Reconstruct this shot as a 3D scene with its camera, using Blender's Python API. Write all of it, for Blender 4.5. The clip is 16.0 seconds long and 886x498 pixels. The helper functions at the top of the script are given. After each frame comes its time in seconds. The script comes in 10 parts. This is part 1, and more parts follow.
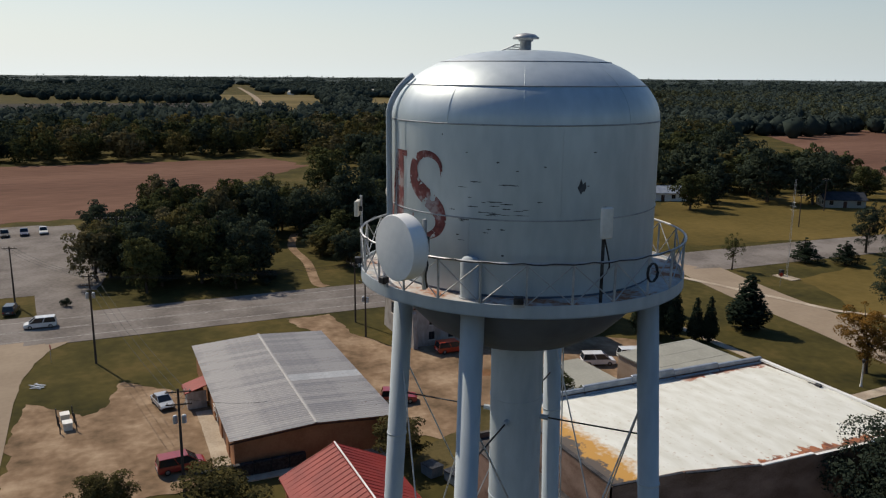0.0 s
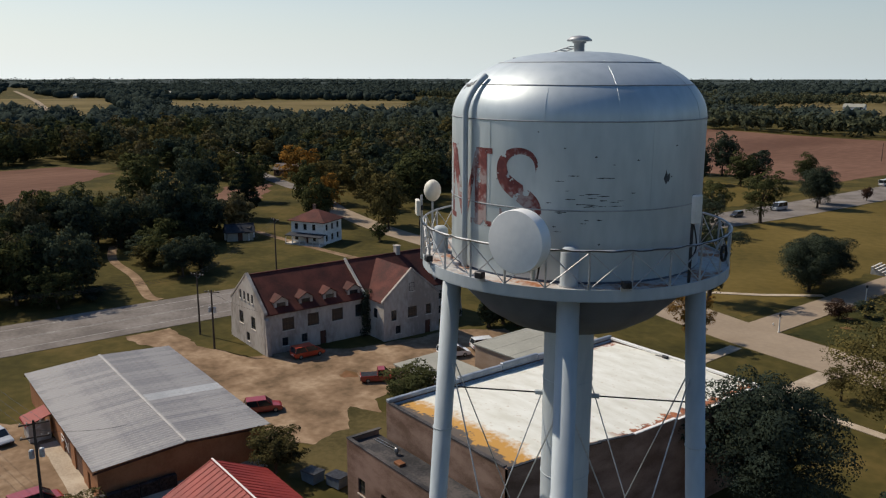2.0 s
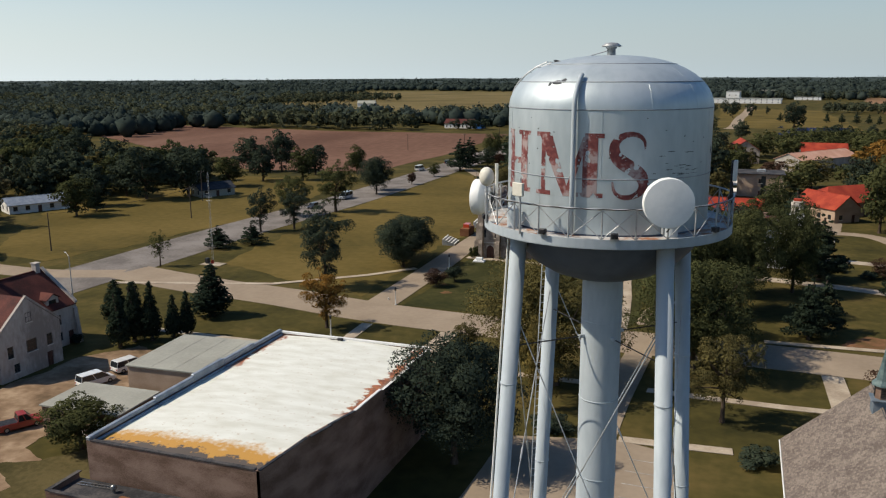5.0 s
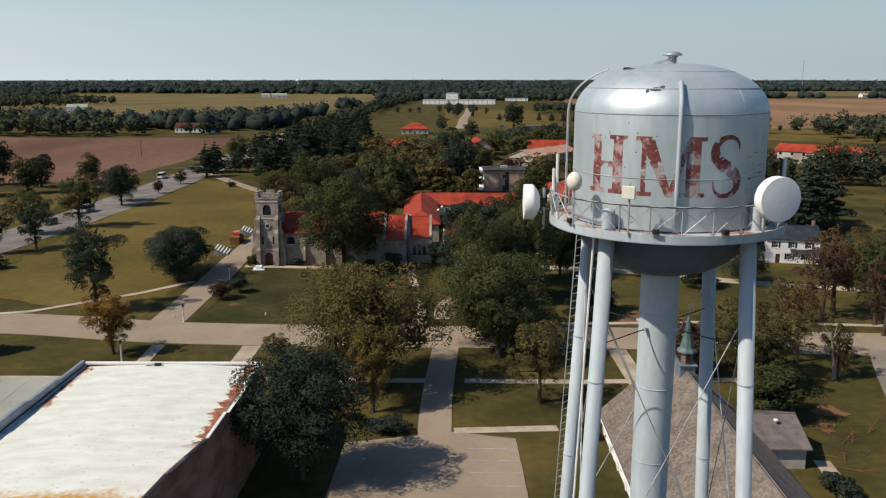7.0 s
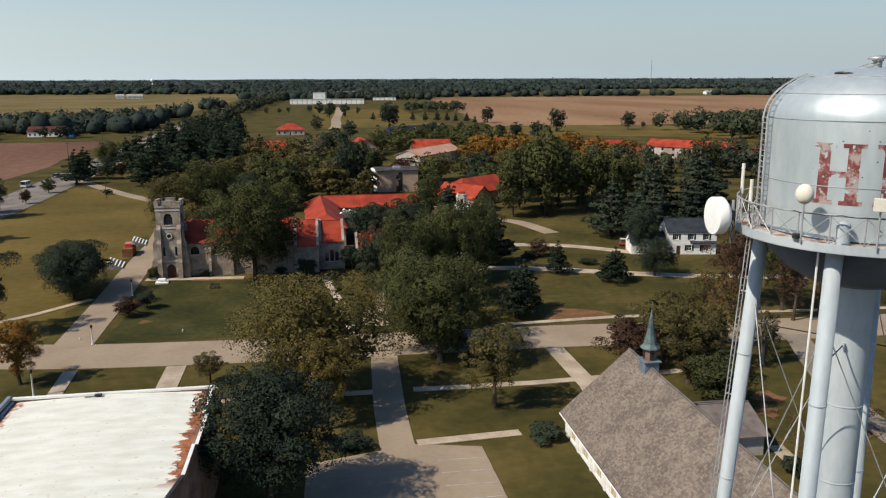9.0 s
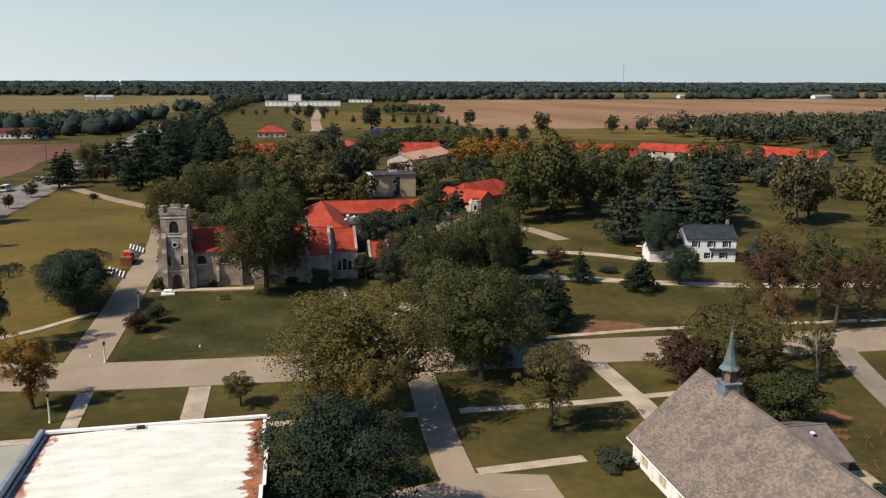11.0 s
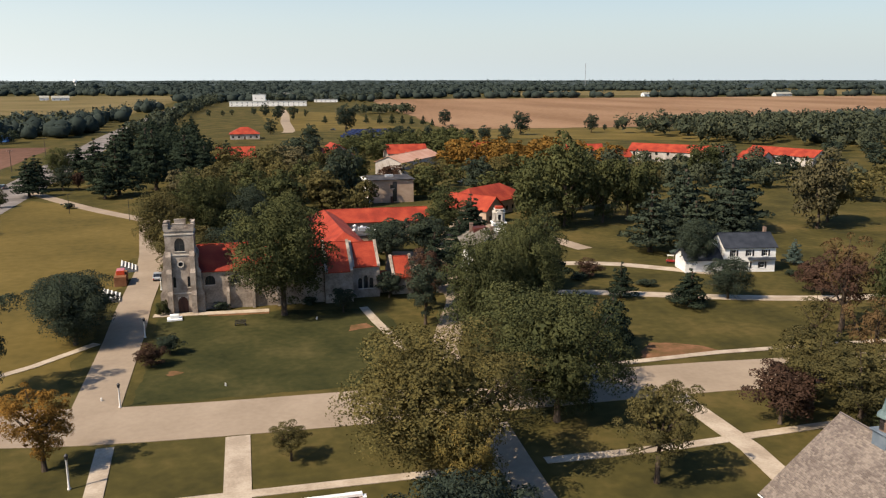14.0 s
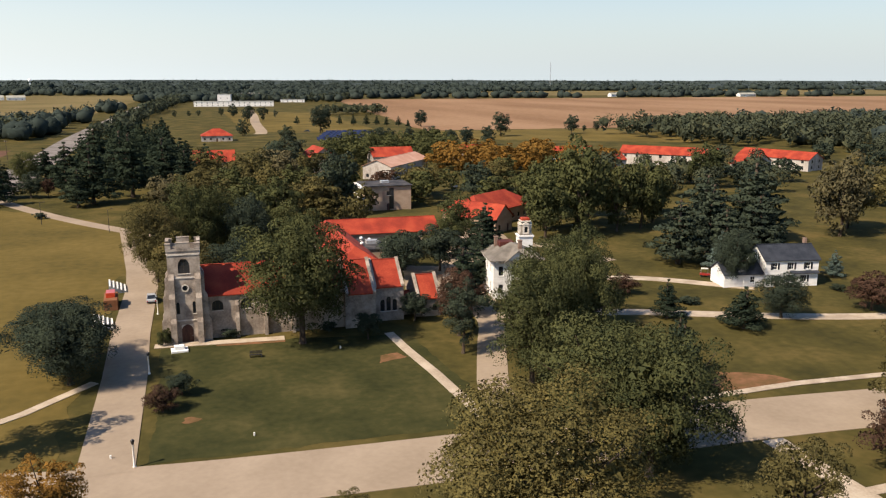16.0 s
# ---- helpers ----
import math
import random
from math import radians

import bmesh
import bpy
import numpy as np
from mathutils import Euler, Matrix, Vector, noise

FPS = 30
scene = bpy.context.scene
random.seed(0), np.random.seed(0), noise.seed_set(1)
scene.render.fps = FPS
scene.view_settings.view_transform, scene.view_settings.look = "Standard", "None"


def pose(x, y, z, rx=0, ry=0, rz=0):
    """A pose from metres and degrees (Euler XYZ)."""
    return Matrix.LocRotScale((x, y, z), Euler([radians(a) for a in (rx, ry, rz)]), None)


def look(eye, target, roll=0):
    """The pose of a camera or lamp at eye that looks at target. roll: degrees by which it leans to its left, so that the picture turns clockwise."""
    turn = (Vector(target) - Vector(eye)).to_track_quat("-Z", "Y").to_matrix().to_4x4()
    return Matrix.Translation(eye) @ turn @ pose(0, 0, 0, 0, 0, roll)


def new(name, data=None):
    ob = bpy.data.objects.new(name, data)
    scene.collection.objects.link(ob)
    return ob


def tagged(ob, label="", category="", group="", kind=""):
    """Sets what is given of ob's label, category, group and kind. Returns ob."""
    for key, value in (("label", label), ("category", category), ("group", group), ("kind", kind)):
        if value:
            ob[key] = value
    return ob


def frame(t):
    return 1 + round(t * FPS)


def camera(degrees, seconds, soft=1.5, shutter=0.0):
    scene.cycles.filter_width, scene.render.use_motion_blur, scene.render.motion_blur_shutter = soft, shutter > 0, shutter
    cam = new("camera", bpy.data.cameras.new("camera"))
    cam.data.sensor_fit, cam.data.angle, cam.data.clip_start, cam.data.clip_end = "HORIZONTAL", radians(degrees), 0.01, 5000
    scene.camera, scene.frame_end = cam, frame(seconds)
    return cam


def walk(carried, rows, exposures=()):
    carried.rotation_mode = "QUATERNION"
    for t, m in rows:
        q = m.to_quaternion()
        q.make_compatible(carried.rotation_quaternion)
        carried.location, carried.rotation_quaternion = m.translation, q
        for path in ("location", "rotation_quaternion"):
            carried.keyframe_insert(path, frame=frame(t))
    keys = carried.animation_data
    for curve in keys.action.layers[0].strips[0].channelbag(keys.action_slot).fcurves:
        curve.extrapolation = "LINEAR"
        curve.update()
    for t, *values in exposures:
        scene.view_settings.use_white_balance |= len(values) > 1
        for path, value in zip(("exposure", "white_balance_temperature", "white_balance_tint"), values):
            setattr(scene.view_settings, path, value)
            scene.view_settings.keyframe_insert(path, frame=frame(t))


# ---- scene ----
cam = camera(57.18, 16.0, soft=1.2)
# seconds, eye x y z, yaw, pitch, roll
PATH = [
    (0, 70.34, -118.01, 41.78, 65.66, -12.12, -0.39),
    (0.5, 69.91, -118.99, 41.79, 63.61, -12.09, -0.36),
    (1, 69.36, -120.27, 41.80, 59.78, -12.10, -0.29),
    (1.5, 68.63, -121.87, 41.78, 55.75, -12.08, -0.16),
    (2, 67.63, -123.58, 41.76, 52.00, -12.04, -0.07),
    (2.5, 66.40, -125.44, 41.74, 48.06, -12.04, 0.01),
    (3, 64.92, -127.29, 41.71, 42.96, -12.04, 0.01),
    (3.5, 63.33, -129.28, 41.70, 36.17, -12.07, 0.15),
    (4, 61.52, -131.25, 41.74, 29.86, -12.13, 0.28),
    (4.5, 59.47, -133.00, 41.74, 24.55, -12.10, 0.30),
    (7, 46.14, -135.69, 41.92, 0.34, -11.97, 0.04),
    (7.5, 43.12, -135.70, 41.93, -3.83, -11.92, 0.04),
    (8, 40.58, -134.71, 42.07, -7.08, -12.00, 0.19),
    (8.5, 38.25, -133.49, 42.13, -9.12, -12.07, 0.25),
    (9, 35.86, -131.91, 42.14, -9.22, -12.05, 0.20),
    (9.5, 33.72, -129.90, 42.15, -9.18, -12.07, 0.24),
    (10, 31.40, -127.99, 42.01, -9.97, -11.97, 0.09),
    (12.5, 21.77, -115.48, 42.13, -12.89, -11.96, 0.05),
    (13, 20.08, -112.64, 42.18, -13.86, -11.97, 0.12),
    (13.5, 18.36, -109.70, 42.23, -14.08, -11.95, 0.02),
    (14, 16.81, -106.77, 42.25, -14.08, -11.95, 0.05),
    (14.5, 15.34, -103.71, 42.27, -14.12, -11.95, 0.04),
    (15, 13.59, -100.19, 42.26, -14.41, -11.96, -0.02),
    (15.5, 11.41, -95.31, 42.32, -15.24, -11.95, -0.08),
    (16, 8.88, -89.30, 42.40, -16.72, -11.96, -0.07),
]
walk(cam, [(t, pose(x, y, z, 90 + pitch, roll, yaw)) for t, x, y, z, yaw, pitch, roll in PATH],
     [(0, -0.27, 6230, 11), (1.5, -0.21, 6230, 11), (3.5, -0.06, 6220, 10), (7, 0.0, 6130, 9), (10, 0.16, 6200, 10), (12.5, 0.37, 6400, 12), (16, 0.6, 6600, 14)])

# ---- light: low afternoon sun from the west, hazy sky ----
SUN_EL, SUN_AZ = radians(46), radians(200)  # height, and the way towards the sun counted from +x
to_sun = Vector((math.cos(SUN_EL) * math.cos(SUN_AZ), math.cos(SUN_EL) * math.sin(SUN_AZ), math.sin(SUN_EL)))
sun_data = bpy.data.lights.new("sun", "SUN")
sun_data.energy, sun_data.angle, sun_data.color = 5.0, radians(0.55), (1.0, 0.875, 0.69)
sun = new("sun", sun_data)
sun.matrix_world = look((0, 0, 200), Vector((0, 0, 200)) - to_sun)

world = bpy.data.worlds.new("sky")
scene.world = world
world.use_nodes = True
wn = world.node_tree.nodes
sky = wn.new("ShaderNodeTexSky")
sky.sky_type, sky.sun_disc = "NISHITA", False
sky.sun_elevation, sky.sun_rotation = SUN_EL, math.pi / 2 - SUN_AZ
sky.air_density, sky.dust_density, sky.ozone_density, sky.altitude = 1.0, 1.0, 1.6, 200
wn["Background"].inputs["Strength"].default_value = 0.1
deep = wn.new("ShaderNodeHueSaturation")
deep.inputs["Saturation"].default_value, deep.inputs["Value"].default_value = 1.35, 0.95
wl = world.node_tree.links
wl.new(sky.outputs["Color"], deep.inputs["Color"])


def sky_math(op, *values):
    k = wn.new("ShaderNodeMath")
    k.operation = op
    for i, v in enumerate(values):
        if isinstance(v, (int, float)):
            k.inputs[i].default_value = v
        else:
            wl.new(v, k.inputs[i])
    return k.outputs[0]


# haze: a pale veil along the horizon, brighter on the sun's side, thinning overhead
way = wn.new("ShaderNodeTexCoord")
sunward = wn.new("ShaderNodeVectorMath")
sunward.operation = "DOT_PRODUCT"
sunward.inputs[1].default_value = (math.cos(SUN_AZ), math.sin(SUN_AZ), 0)
wl.new(way.outputs["Generated"], sunward.inputs[0])
axes = wn.new("ShaderNodeSeparateXYZ")
wl.new(way.outputs["Generated"], axes.inputs[0])
glow = sky_math("POWER", sky_math("MAXIMUM", sky_math("MULTIPLY_ADD", sunward.outputs["Value"], 0.5, 0.5), 0.0), 1.6)
level = sky_math("MULTIPLY_ADD", glow, 5.6, 4.9)
thick = sky_math("POWER", 0.006, sky_math("MAXIMUM", axes.outputs["Z"], 0.0))
tone = wn.new("ShaderNodeMixRGB")
tone.inputs[1].default_value, tone.inputs[2].default_value = (0.87, 1.0, 1.02, 1), (0.97, 1.0, 0.93, 1)
wl.new(glow, tone.inputs[0])
veil = wn.new("ShaderNodeVectorMath")
veil.operation = "SCALE"
wl.new(tone.outputs["Color"], veil.inputs[0])
wl.new(level, veil.inputs["Scale"])
haze = wn.new("ShaderNodeMixRGB")
wl.new(thick, haze.inputs[0])
wl.new(deep.outputs["Color"], haze.inputs[1])
wl.new(veil.outputs["Vector"], haze.inputs[2])
wl.new(haze.outputs["Color"], wn["Background"].inputs["Color"])
scene.view_settings.exposure = 0.0

# ---- materials ----
def mat(name, colours, scale=1.0, fine=12.0, rough=0.8, metal=0.0, bump=0.3, bump_dist=0.02, spread=0.5, island=0.0, spec=0.3, stretch=(1, 1, 1), obj_random=0.0):
    """Base colour runs between two or three colours by a coarse noise broken by a fine one; relief from the fine noise."""
    m = bpy.data.materials.new(name)
    m.use_nodes = True
    n, l = m.node_tree.nodes, m.node_tree.links
    bsdf = n["Principled BSDF"]
    co = n.new("ShaderNodeTexCoord")
    mp = n.new("ShaderNodeMapping")
    mp.inputs["Scale"].default_value = stretch
    l.new(co.outputs["Object"], mp.inputs["Vector"])
    big, small = n.new("ShaderNodeTexNoise"), n.new("ShaderNodeTexNoise")
    for node, s, d in ((big, scale, 5), (small, fine, 8)):
        node.inputs["Scale"].default_value, node.inputs["Detail"].default_value = s, d
        l.new(mp.outputs["Vector"], node.inputs["Vector"])
    mix = n.new("ShaderNodeMath")
    mix.operation = "MULTIPLY_ADD"
    l.new(small.outputs["Fac"], mix.inputs[0])
    mix.inputs[1].default_value = 0.45
    l.new(big.outputs["Fac"], mix.inputs[2])
    src = mix.outputs[0]
    if island or obj_random:
        rnd = n.new("ShaderNodeNewGeometry") if island else n.new("ShaderNodeObjectInfo")
        out = rnd.outputs["Random Per Island"] if island else rnd.outputs["Random"]
        add = n.new("ShaderNodeMath")
        add.operation = "MULTIPLY_ADD"
        l.new(out, add.inputs[0])
        add.inputs[1].default_value = island or obj_random
        l.new(src, add.inputs[2])
        sub = n.new("ShaderNodeMath")
        sub.operation = "SUBTRACT"
        l.new(add.outputs[0], sub.inputs[0])
        sub.inputs[1].default_value = 0.5 * (island or obj_random)
        src = sub.outputs[0]
    ramp = n.new("ShaderNodeValToRGB")
    e = ramp.color_ramp.elements
    lo, hi = 0.725 - 0.3 * spread, 0.725 + 0.3 * spread
    e[0].position, e[1].position = lo, hi
    e[0].color, e[1].color = (*colours[0], 1), (*colours[-1], 1)
    if len(colours) == 3:
        k = e.new(0.725)
        k.color = (*colours[1], 1)
    l.new(src, ramp.inputs["Fac"])
    l.new(ramp.outputs["Color"], bsdf.inputs["Base Color"])
    bsdf.inputs["Roughness"].default_value, bsdf.inputs["Metallic"].default_value = rough, metal
    bsdf.inputs["Specular IOR Level"].default_value = spec if rough < 0.89 else 0.04
    if bump:
        b = n.new("ShaderNodeBump")
        b.inputs["Strength"].default_value, b.inputs["Distance"].default_value = bump, bump_dist
        l.new(small.outputs["Fac"], b.inputs["Height"])
        l.new(b.outputs["Normal"], bsdf.inputs["Normal"])
    return m


def leaf_mat(name, dark, light, third=None, patchy=0.3):
    """Leaves: each one its own tone within the tone of its bough, some light passing through."""
    m = bpy.data.materials.new(name)
    m.use_nodes = True
    n, l = m.node_tree.nodes, m.node_tree.links
    n.remove(n["Principled BSDF"])
    geo = n.new("ShaderNodeNewGeometry")
    obi = n.new("ShaderNodeObjectInfo")
    co = n.new("ShaderNodeTexCoord")
    nz = n.new("ShaderNodeTexNoise")
    nz.inputs["Scale"].default_value, nz.inputs["Detail"].default_value = patchy, 3
    l.new(co.outputs["Object"], nz.inputs["Vector"])
    src = None
    for sock, k in ((geo.outputs["Random Per Island"], 0.34), (obi.outputs["Random"], 0.25), (nz.outputs["Fac"], 0.9)):
        ad = n.new("ShaderNodeMath")
        ad.operation = "MULTIPLY_ADD"
        l.new(sock, ad.inputs[0])
        ad.inputs[1].default_value = k
        ad.inputs[2].default_value = -0.2
        if src:
            l.new(src, ad.inputs[2])
        src = ad.outputs[0]
    ramp = n.new("ShaderNodeValToRGB")
    e = ramp.color_ramp.elements
    e[0].position, e[1].position = 0.2, 1.0
    e[0].color, e[1].color = (*dark, 1), (*light, 1)
    if third:
        k = e.new(0.75)
        k.color = (*light, 1)
        e[-1].color = (*third, 1)
    l.new(src, ramp.inputs["Fac"])
    dif, tr, mix, out = n.new("ShaderNodeBsdfDiffuse"), n.new("ShaderNodeBsdfTranslucent"), n.new("ShaderNodeMixShader"), n["Material Output"]
    l.new(ramp.outputs["Color"], dif.inputs["Color"])
    l.new(ramp.outputs["Color"], tr.inputs["Color"])
    mix.inputs[0].default_value = 0.2
    l.new(dif.outputs[0], mix.inputs[1])
    l.new(tr.outputs[0], mix.inputs[2])
    l.new(mix.outputs[0], out.inputs["Surface"])
    return m


def glass_mat(name, tint=(0.02, 0.025, 0.03), rough=0.08):
    m = bpy.data.materials.new(name)
    m.use_nodes = True
    b = m.node_tree.nodes["Principled BSDF"]
    b.inputs["Base Color"].default_value = (*tint, 1)
    b.inputs["Roughness"].default_value = rough
    b.inputs["IOR"].default_value = 1.5
    b.inputs["Transmission Weight"].default_value = 0.08
    return m


M_LAWN = mat("mown_grass", [(0.034, 0.032, 0.012), (0.066, 0.056, 0.018), (0.112, 0.083, 0.029)], 0.07, 0.6, 0.95, bump=0.6, bump_dist=0.05, spread=0.8)
M_GREENLAWN = mat("watered_grass", [(0.024, 0.027, 0.011), (0.044, 0.044, 0.016), (0.080, 0.068, 0.026)], 0.09, 0.8, 0.95, bump=0.6, bump_dist=0.05, spread=0.8)
M_MEADOW = mat("dry_meadow", [(0.064, 0.052, 0.017), (0.112, 0.083, 0.025), (0.158, 0.113, 0.037)], 0.03, 0.5, 0.95, bump=0.5, bump_dist=0.1, spread=0.9)
M_ROUGH = mat("rough_verge", [(0.048, 0.042, 0.017), (0.105, 0.083, 0.036)], 0.08, 1.5, 0.95, bump=0.8, bump_dist=0.12)
M_SOIL = mat("bare_red_soil", [(0.104, 0.056, 0.039), (0.140, 0.077, 0.053), (0.176, 0.100, 0.070)], 0.012, 0.35, 0.95, bump=0.4, bump_dist=0.1, stretch=(1, 0.25, 1))
M_STUBBLE = mat("tan_stubble", [(0.182, 0.106, 0.058), (0.226, 0.135, 0.077), (0.264, 0.165, 0.097)], 0.008, 0.25, 0.95, bump=0.3, bump_dist=0.1, stretch=(1, 0.3, 1))
M_YELLOW = mat("ripening_beans", [(0.105, 0.083, 0.034), (0.14, 0.108, 0.046), (0.165, 0.128, 0.058)], 0.008, 0.2, 0.95, bump=0.4, bump_dist=0.1)
M_GREYFIELD = mat("grey_stubble", [(0.035, 0.033, 0.03), (0.055, 0.048, 0.04)], 0.01, 0.2, 0.95)
M_ASPHALT = mat("worn_asphalt", [(0.135, 0.119, 0.107), (0.18, 0.16, 0.144), (0.225, 0.202, 0.183)], 0.12, 1.5, 0.9, bump=0.2, bump_dist=0.01)
M_PALE_ROAD = mat("pale_chip_seal", [(0.240, 0.188, 0.136), (0.283, 0.224, 0.163), (0.326, 0.260, 0.191)], 0.12, 1.2, 0.9, bump=0.2, bump_dist=0.01, spread=0.9)
M_LANE = mat("worn_tar_lane", [(0.165, 0.14, 0.112), (0.215, 0.182, 0.146), (0.27, 0.228, 0.183)], 0.2, 1.6, 0.9, bump=0.2, bump_dist=0.01, spread=0.9)
M_CONCRETE = mat("pale_concrete", [(0.3, 0.24, 0.175), (0.38, 0.31, 0.23), (0.45, 0.375, 0.285)], 0.3, 4.0, 0.88, bump=0.2, bump_dist=0.01)
M_GRAVEL = mat("dusty_gravel", [(0.085, 0.06, 0.035), (0.22, 0.148, 0.092), (0.38, 0.28, 0.185)], 0.2, 0.9, 0.95, bump=0.6, bump_dist=0.06, spread=1.0)
M_DIRT = mat("reddish_dirt", [(0.17, 0.075, 0.038), (0.25, 0.125, 0.07)], 0.3, 1.6, 0.95, bump=0.5, bump_dist=0.05)
M_BARE = mat("thin_grass_on_red_earth", [(0.075, 0.058, 0.022), (0.15, 0.082, 0.040), (0.235, 0.118, 0.066)], 0.35, 1.3, 0.95, bump=0.5, bump_dist=0.05, spread=1.0)
M_LINE = mat("road_paint", [(0.24, 0.225, 0.205), (0.42, 0.4, 0.37)], 0.6, 3.0, 0.8)
M_STEEL = mat("silver_tank_paint", [(0.400, 0.455, 0.480), (0.465, 0.520, 0.540), (0.535, 0.585, 0.600)], 0.35, 3.5, 0.47, metal=0.45, bump=0.12, bump_dist=0.006, stretch=(1, 1, 0.35), spec=0.5)
# shade under the tank is put into this darker, bluer colour
M_BOWL = mat("shaded_bowl_paint", [(0.075, 0.095, 0.14), (0.095, 0.12, 0.172), (0.115, 0.14, 0.195)], 0.5, 2.5, 0.6, metal=0.3, bump=0.1, bump_dist=0.006)
M_STEEL2 = mat("silver_leg_paint", [(0.34, 0.385, 0.42), (0.44, 0.485, 0.515)], 0.5, 5.0, 0.72, metal=0.15, bump=0.1, bump_dist=0.005, stretch=(1, 1, 0.3), spec=0.4)
M_GALV = mat("grey_railing_steel", [(0.32, 0.33, 0.34), (0.5, 0.51, 0.52)], 2.0, 14.0, 0.5, metal=0.4)
M_RUSTDECK = mat("rust_streaked_deck", [(0.3, 0.12, 0.05), (0.45, 0.4, 0.36), (0.5, 0.5, 0.49)], 1.6, 9.0, 0.7, metal=0.1)
M_DARKSTEEL = mat("dark_steel", [(0.02, 0.02, 0.022), (0.06, 0.06, 0.065)], 3.0, 12.0, 0.5, metal=0.5)
M_SEAM = mat("weld_seam", [(0.2, 0.22, 0.24), (0.36, 0.38, 0.4)], 1.5, 8.0, 0.6)
M_DISH = mat("white_radome", [(0.72, 0.73, 0.72), (0.82, 0.82, 0.8)], 1.2, 6.0, 0.55, bump=0.03)
M_CREAM = mat("cream_plastic", [(0.6, 0.57, 0.48), (0.7, 0.67, 0.58)], 2.0, 9.0, 0.5)
M_CABLE = mat("black_cable", [(0.012, 0.012, 0.013), (0.03, 0.03, 0.032)], 3.0, 12.0, 0.5)
M_CHIP = mat("flaked_bare_patch", [(0.03, 0.033, 0.04), (0.08, 0.085, 0.09)], 4.0, 20.0, 0.7)
M_STUCCO = mat("stained_stucco", [(0.27, 0.235, 0.205), (0.39, 0.35, 0.31), (0.47, 0.43, 0.385)], 0.25, 2.2, 0.9, bump=0.3, stretch=(1, 1, 0.45))
M_STONE = mat("grey_limestone", [(0.22, 0.18, 0.145), (0.32, 0.268, 0.22), (0.41, 0.35, 0.29)], 0.5, 3.0, 0.9, bump=0.5, bump_dist=0.03)
M_STONE_TRIM = mat("pale_stone_trim", [(0.45, 0.4, 0.34), (0.58, 0.53, 0.46)], 0.8, 5.0, 0.85)
M_TILE = mat("red_clay_tile", [(0.20, 0.023, 0.010), (0.28, 0.034, 0.014), (0.35, 0.054, 0.022)], 0.25, 5.0, 0.8, bump=0.5, bump_dist=0.03)
M_TILE_DARK = mat("weathered_clay_tile", [(0.045, 0.013, 0.01), (0.075, 0.019, 0.014), (0.11, 0.03, 0.02)], 0.3, 5.0, 0.85, bump=0.5, bump_dist=0.03)
M_REDMETAL = mat("red_metal_sheet", [(0.2, 0.019, 0.014), (0.27, 0.031, 0.021)], 0.4, 6.0, 0.6, metal=0.0, spec=0.25)
M_SHEET = mat("weathered_grey_sheet", [(0.235, 0.23, 0.235), (0.29, 0.28, 0.275), (0.36, 0.345, 0.33)], 0.2, 2.5, 0.6, metal=0.1, spec=0.3, obj_random=0.25)
M_NEWSHEET = mat("newer_pale_sheet", [(0.42, 0.425, 0.42), (0.58, 0.58, 0.565)], 0.3, 3.0, 0.55, metal=0.1, spec=0.3)
M_BROWNWALL = mat("brown_metal_siding", [(0.27, 0.115, 0.05), (0.37, 0.17, 0.078)], 0.4, 5.0, 0.7)
M_BRICK = mat("tan_brick", [(0.135, 0.088, 0.064), (0.195, 0.13, 0.099), (0.255, 0.177, 0.138)], 0.3, 7.0, 0.9, bump=0.5, stretch=(1, 1, 2.2))
M_TANBRICK = mat("pale_tan_brick", [(0.33, 0.235, 0.165), (0.43, 0.32, 0.235)], 0.3, 6.0, 0.9, stretch=(1, 1, 2))
M_TAR = mat("dark_tar_roof", [(0.018, 0.018, 0.02), (0.042, 0.04, 0.042), (0.085, 0.075, 0.07)], 0.4, 4.0, 0.85)
M_CAP = mat("blue_grey_coping", [(0.2, 0.23, 0.27), (0.3, 0.33, 0.37)], 0.8, 6.0, 0.5, metal=0.3)
M_FLATGREY = mat("greenish_grey_membrane", [(0.27, 0.265, 0.225), (0.34, 0.335, 0.285)], 0.15, 3.0, 0.85)
M_SHINGLE = mat("brown_grey_shingle", [(0.125, 0.102, 0.088), (0.175, 0.145, 0.124), (0.232, 0.194, 0.163)], 0.5, 6.0, 0.9, bump=0.6, island=0.5, spread=1.0)
M_DARKSHINGLE = mat("charcoal_shingle", [(0.016, 0.02, 0.028), (0.034, 0.039, 0.05)], 0.6, 6.0, 0.85)
M_WHITE = mat("white_siding", [(0.66, 0.65, 0.62), (0.8, 0.79, 0.76)], 0.4, 4.0, 0.7, stretch=(1, 1, 5))
M_COPPER = mat("green_copper", [(0.055, 0.085, 0.088), (0.095, 0.135, 0.135), (0.13, 0.18, 0.175)], 0.8, 5.0, 0.6, metal=0.1)
M_BLUEGREY = mat("blue_grey_lead", [(0.1, 0.13, 0.16), (0.16, 0.19, 0.22)], 0.8, 6.0, 0.6)
M_FRAME = mat("dark_window_frame", [(0.02, 0.017, 0.015), (0.05, 0.042, 0.036)], 2.0, 9.0, 0.6)
M_WHITEFRAME = mat("white_window_frame", [(0.6, 0.6, 0.58), (0.75, 0.74, 0.72)], 2.0, 9.0, 0.6)
M_DOOR = mat("dark_brown_door", [(0.05, 0.02, 0.015), (0.1, 0.045, 0.03)], 0.8, 8.0, 0.6, stretch=(3, 3, 0.4))
M_GLASS = glass_mat("dark_glass")
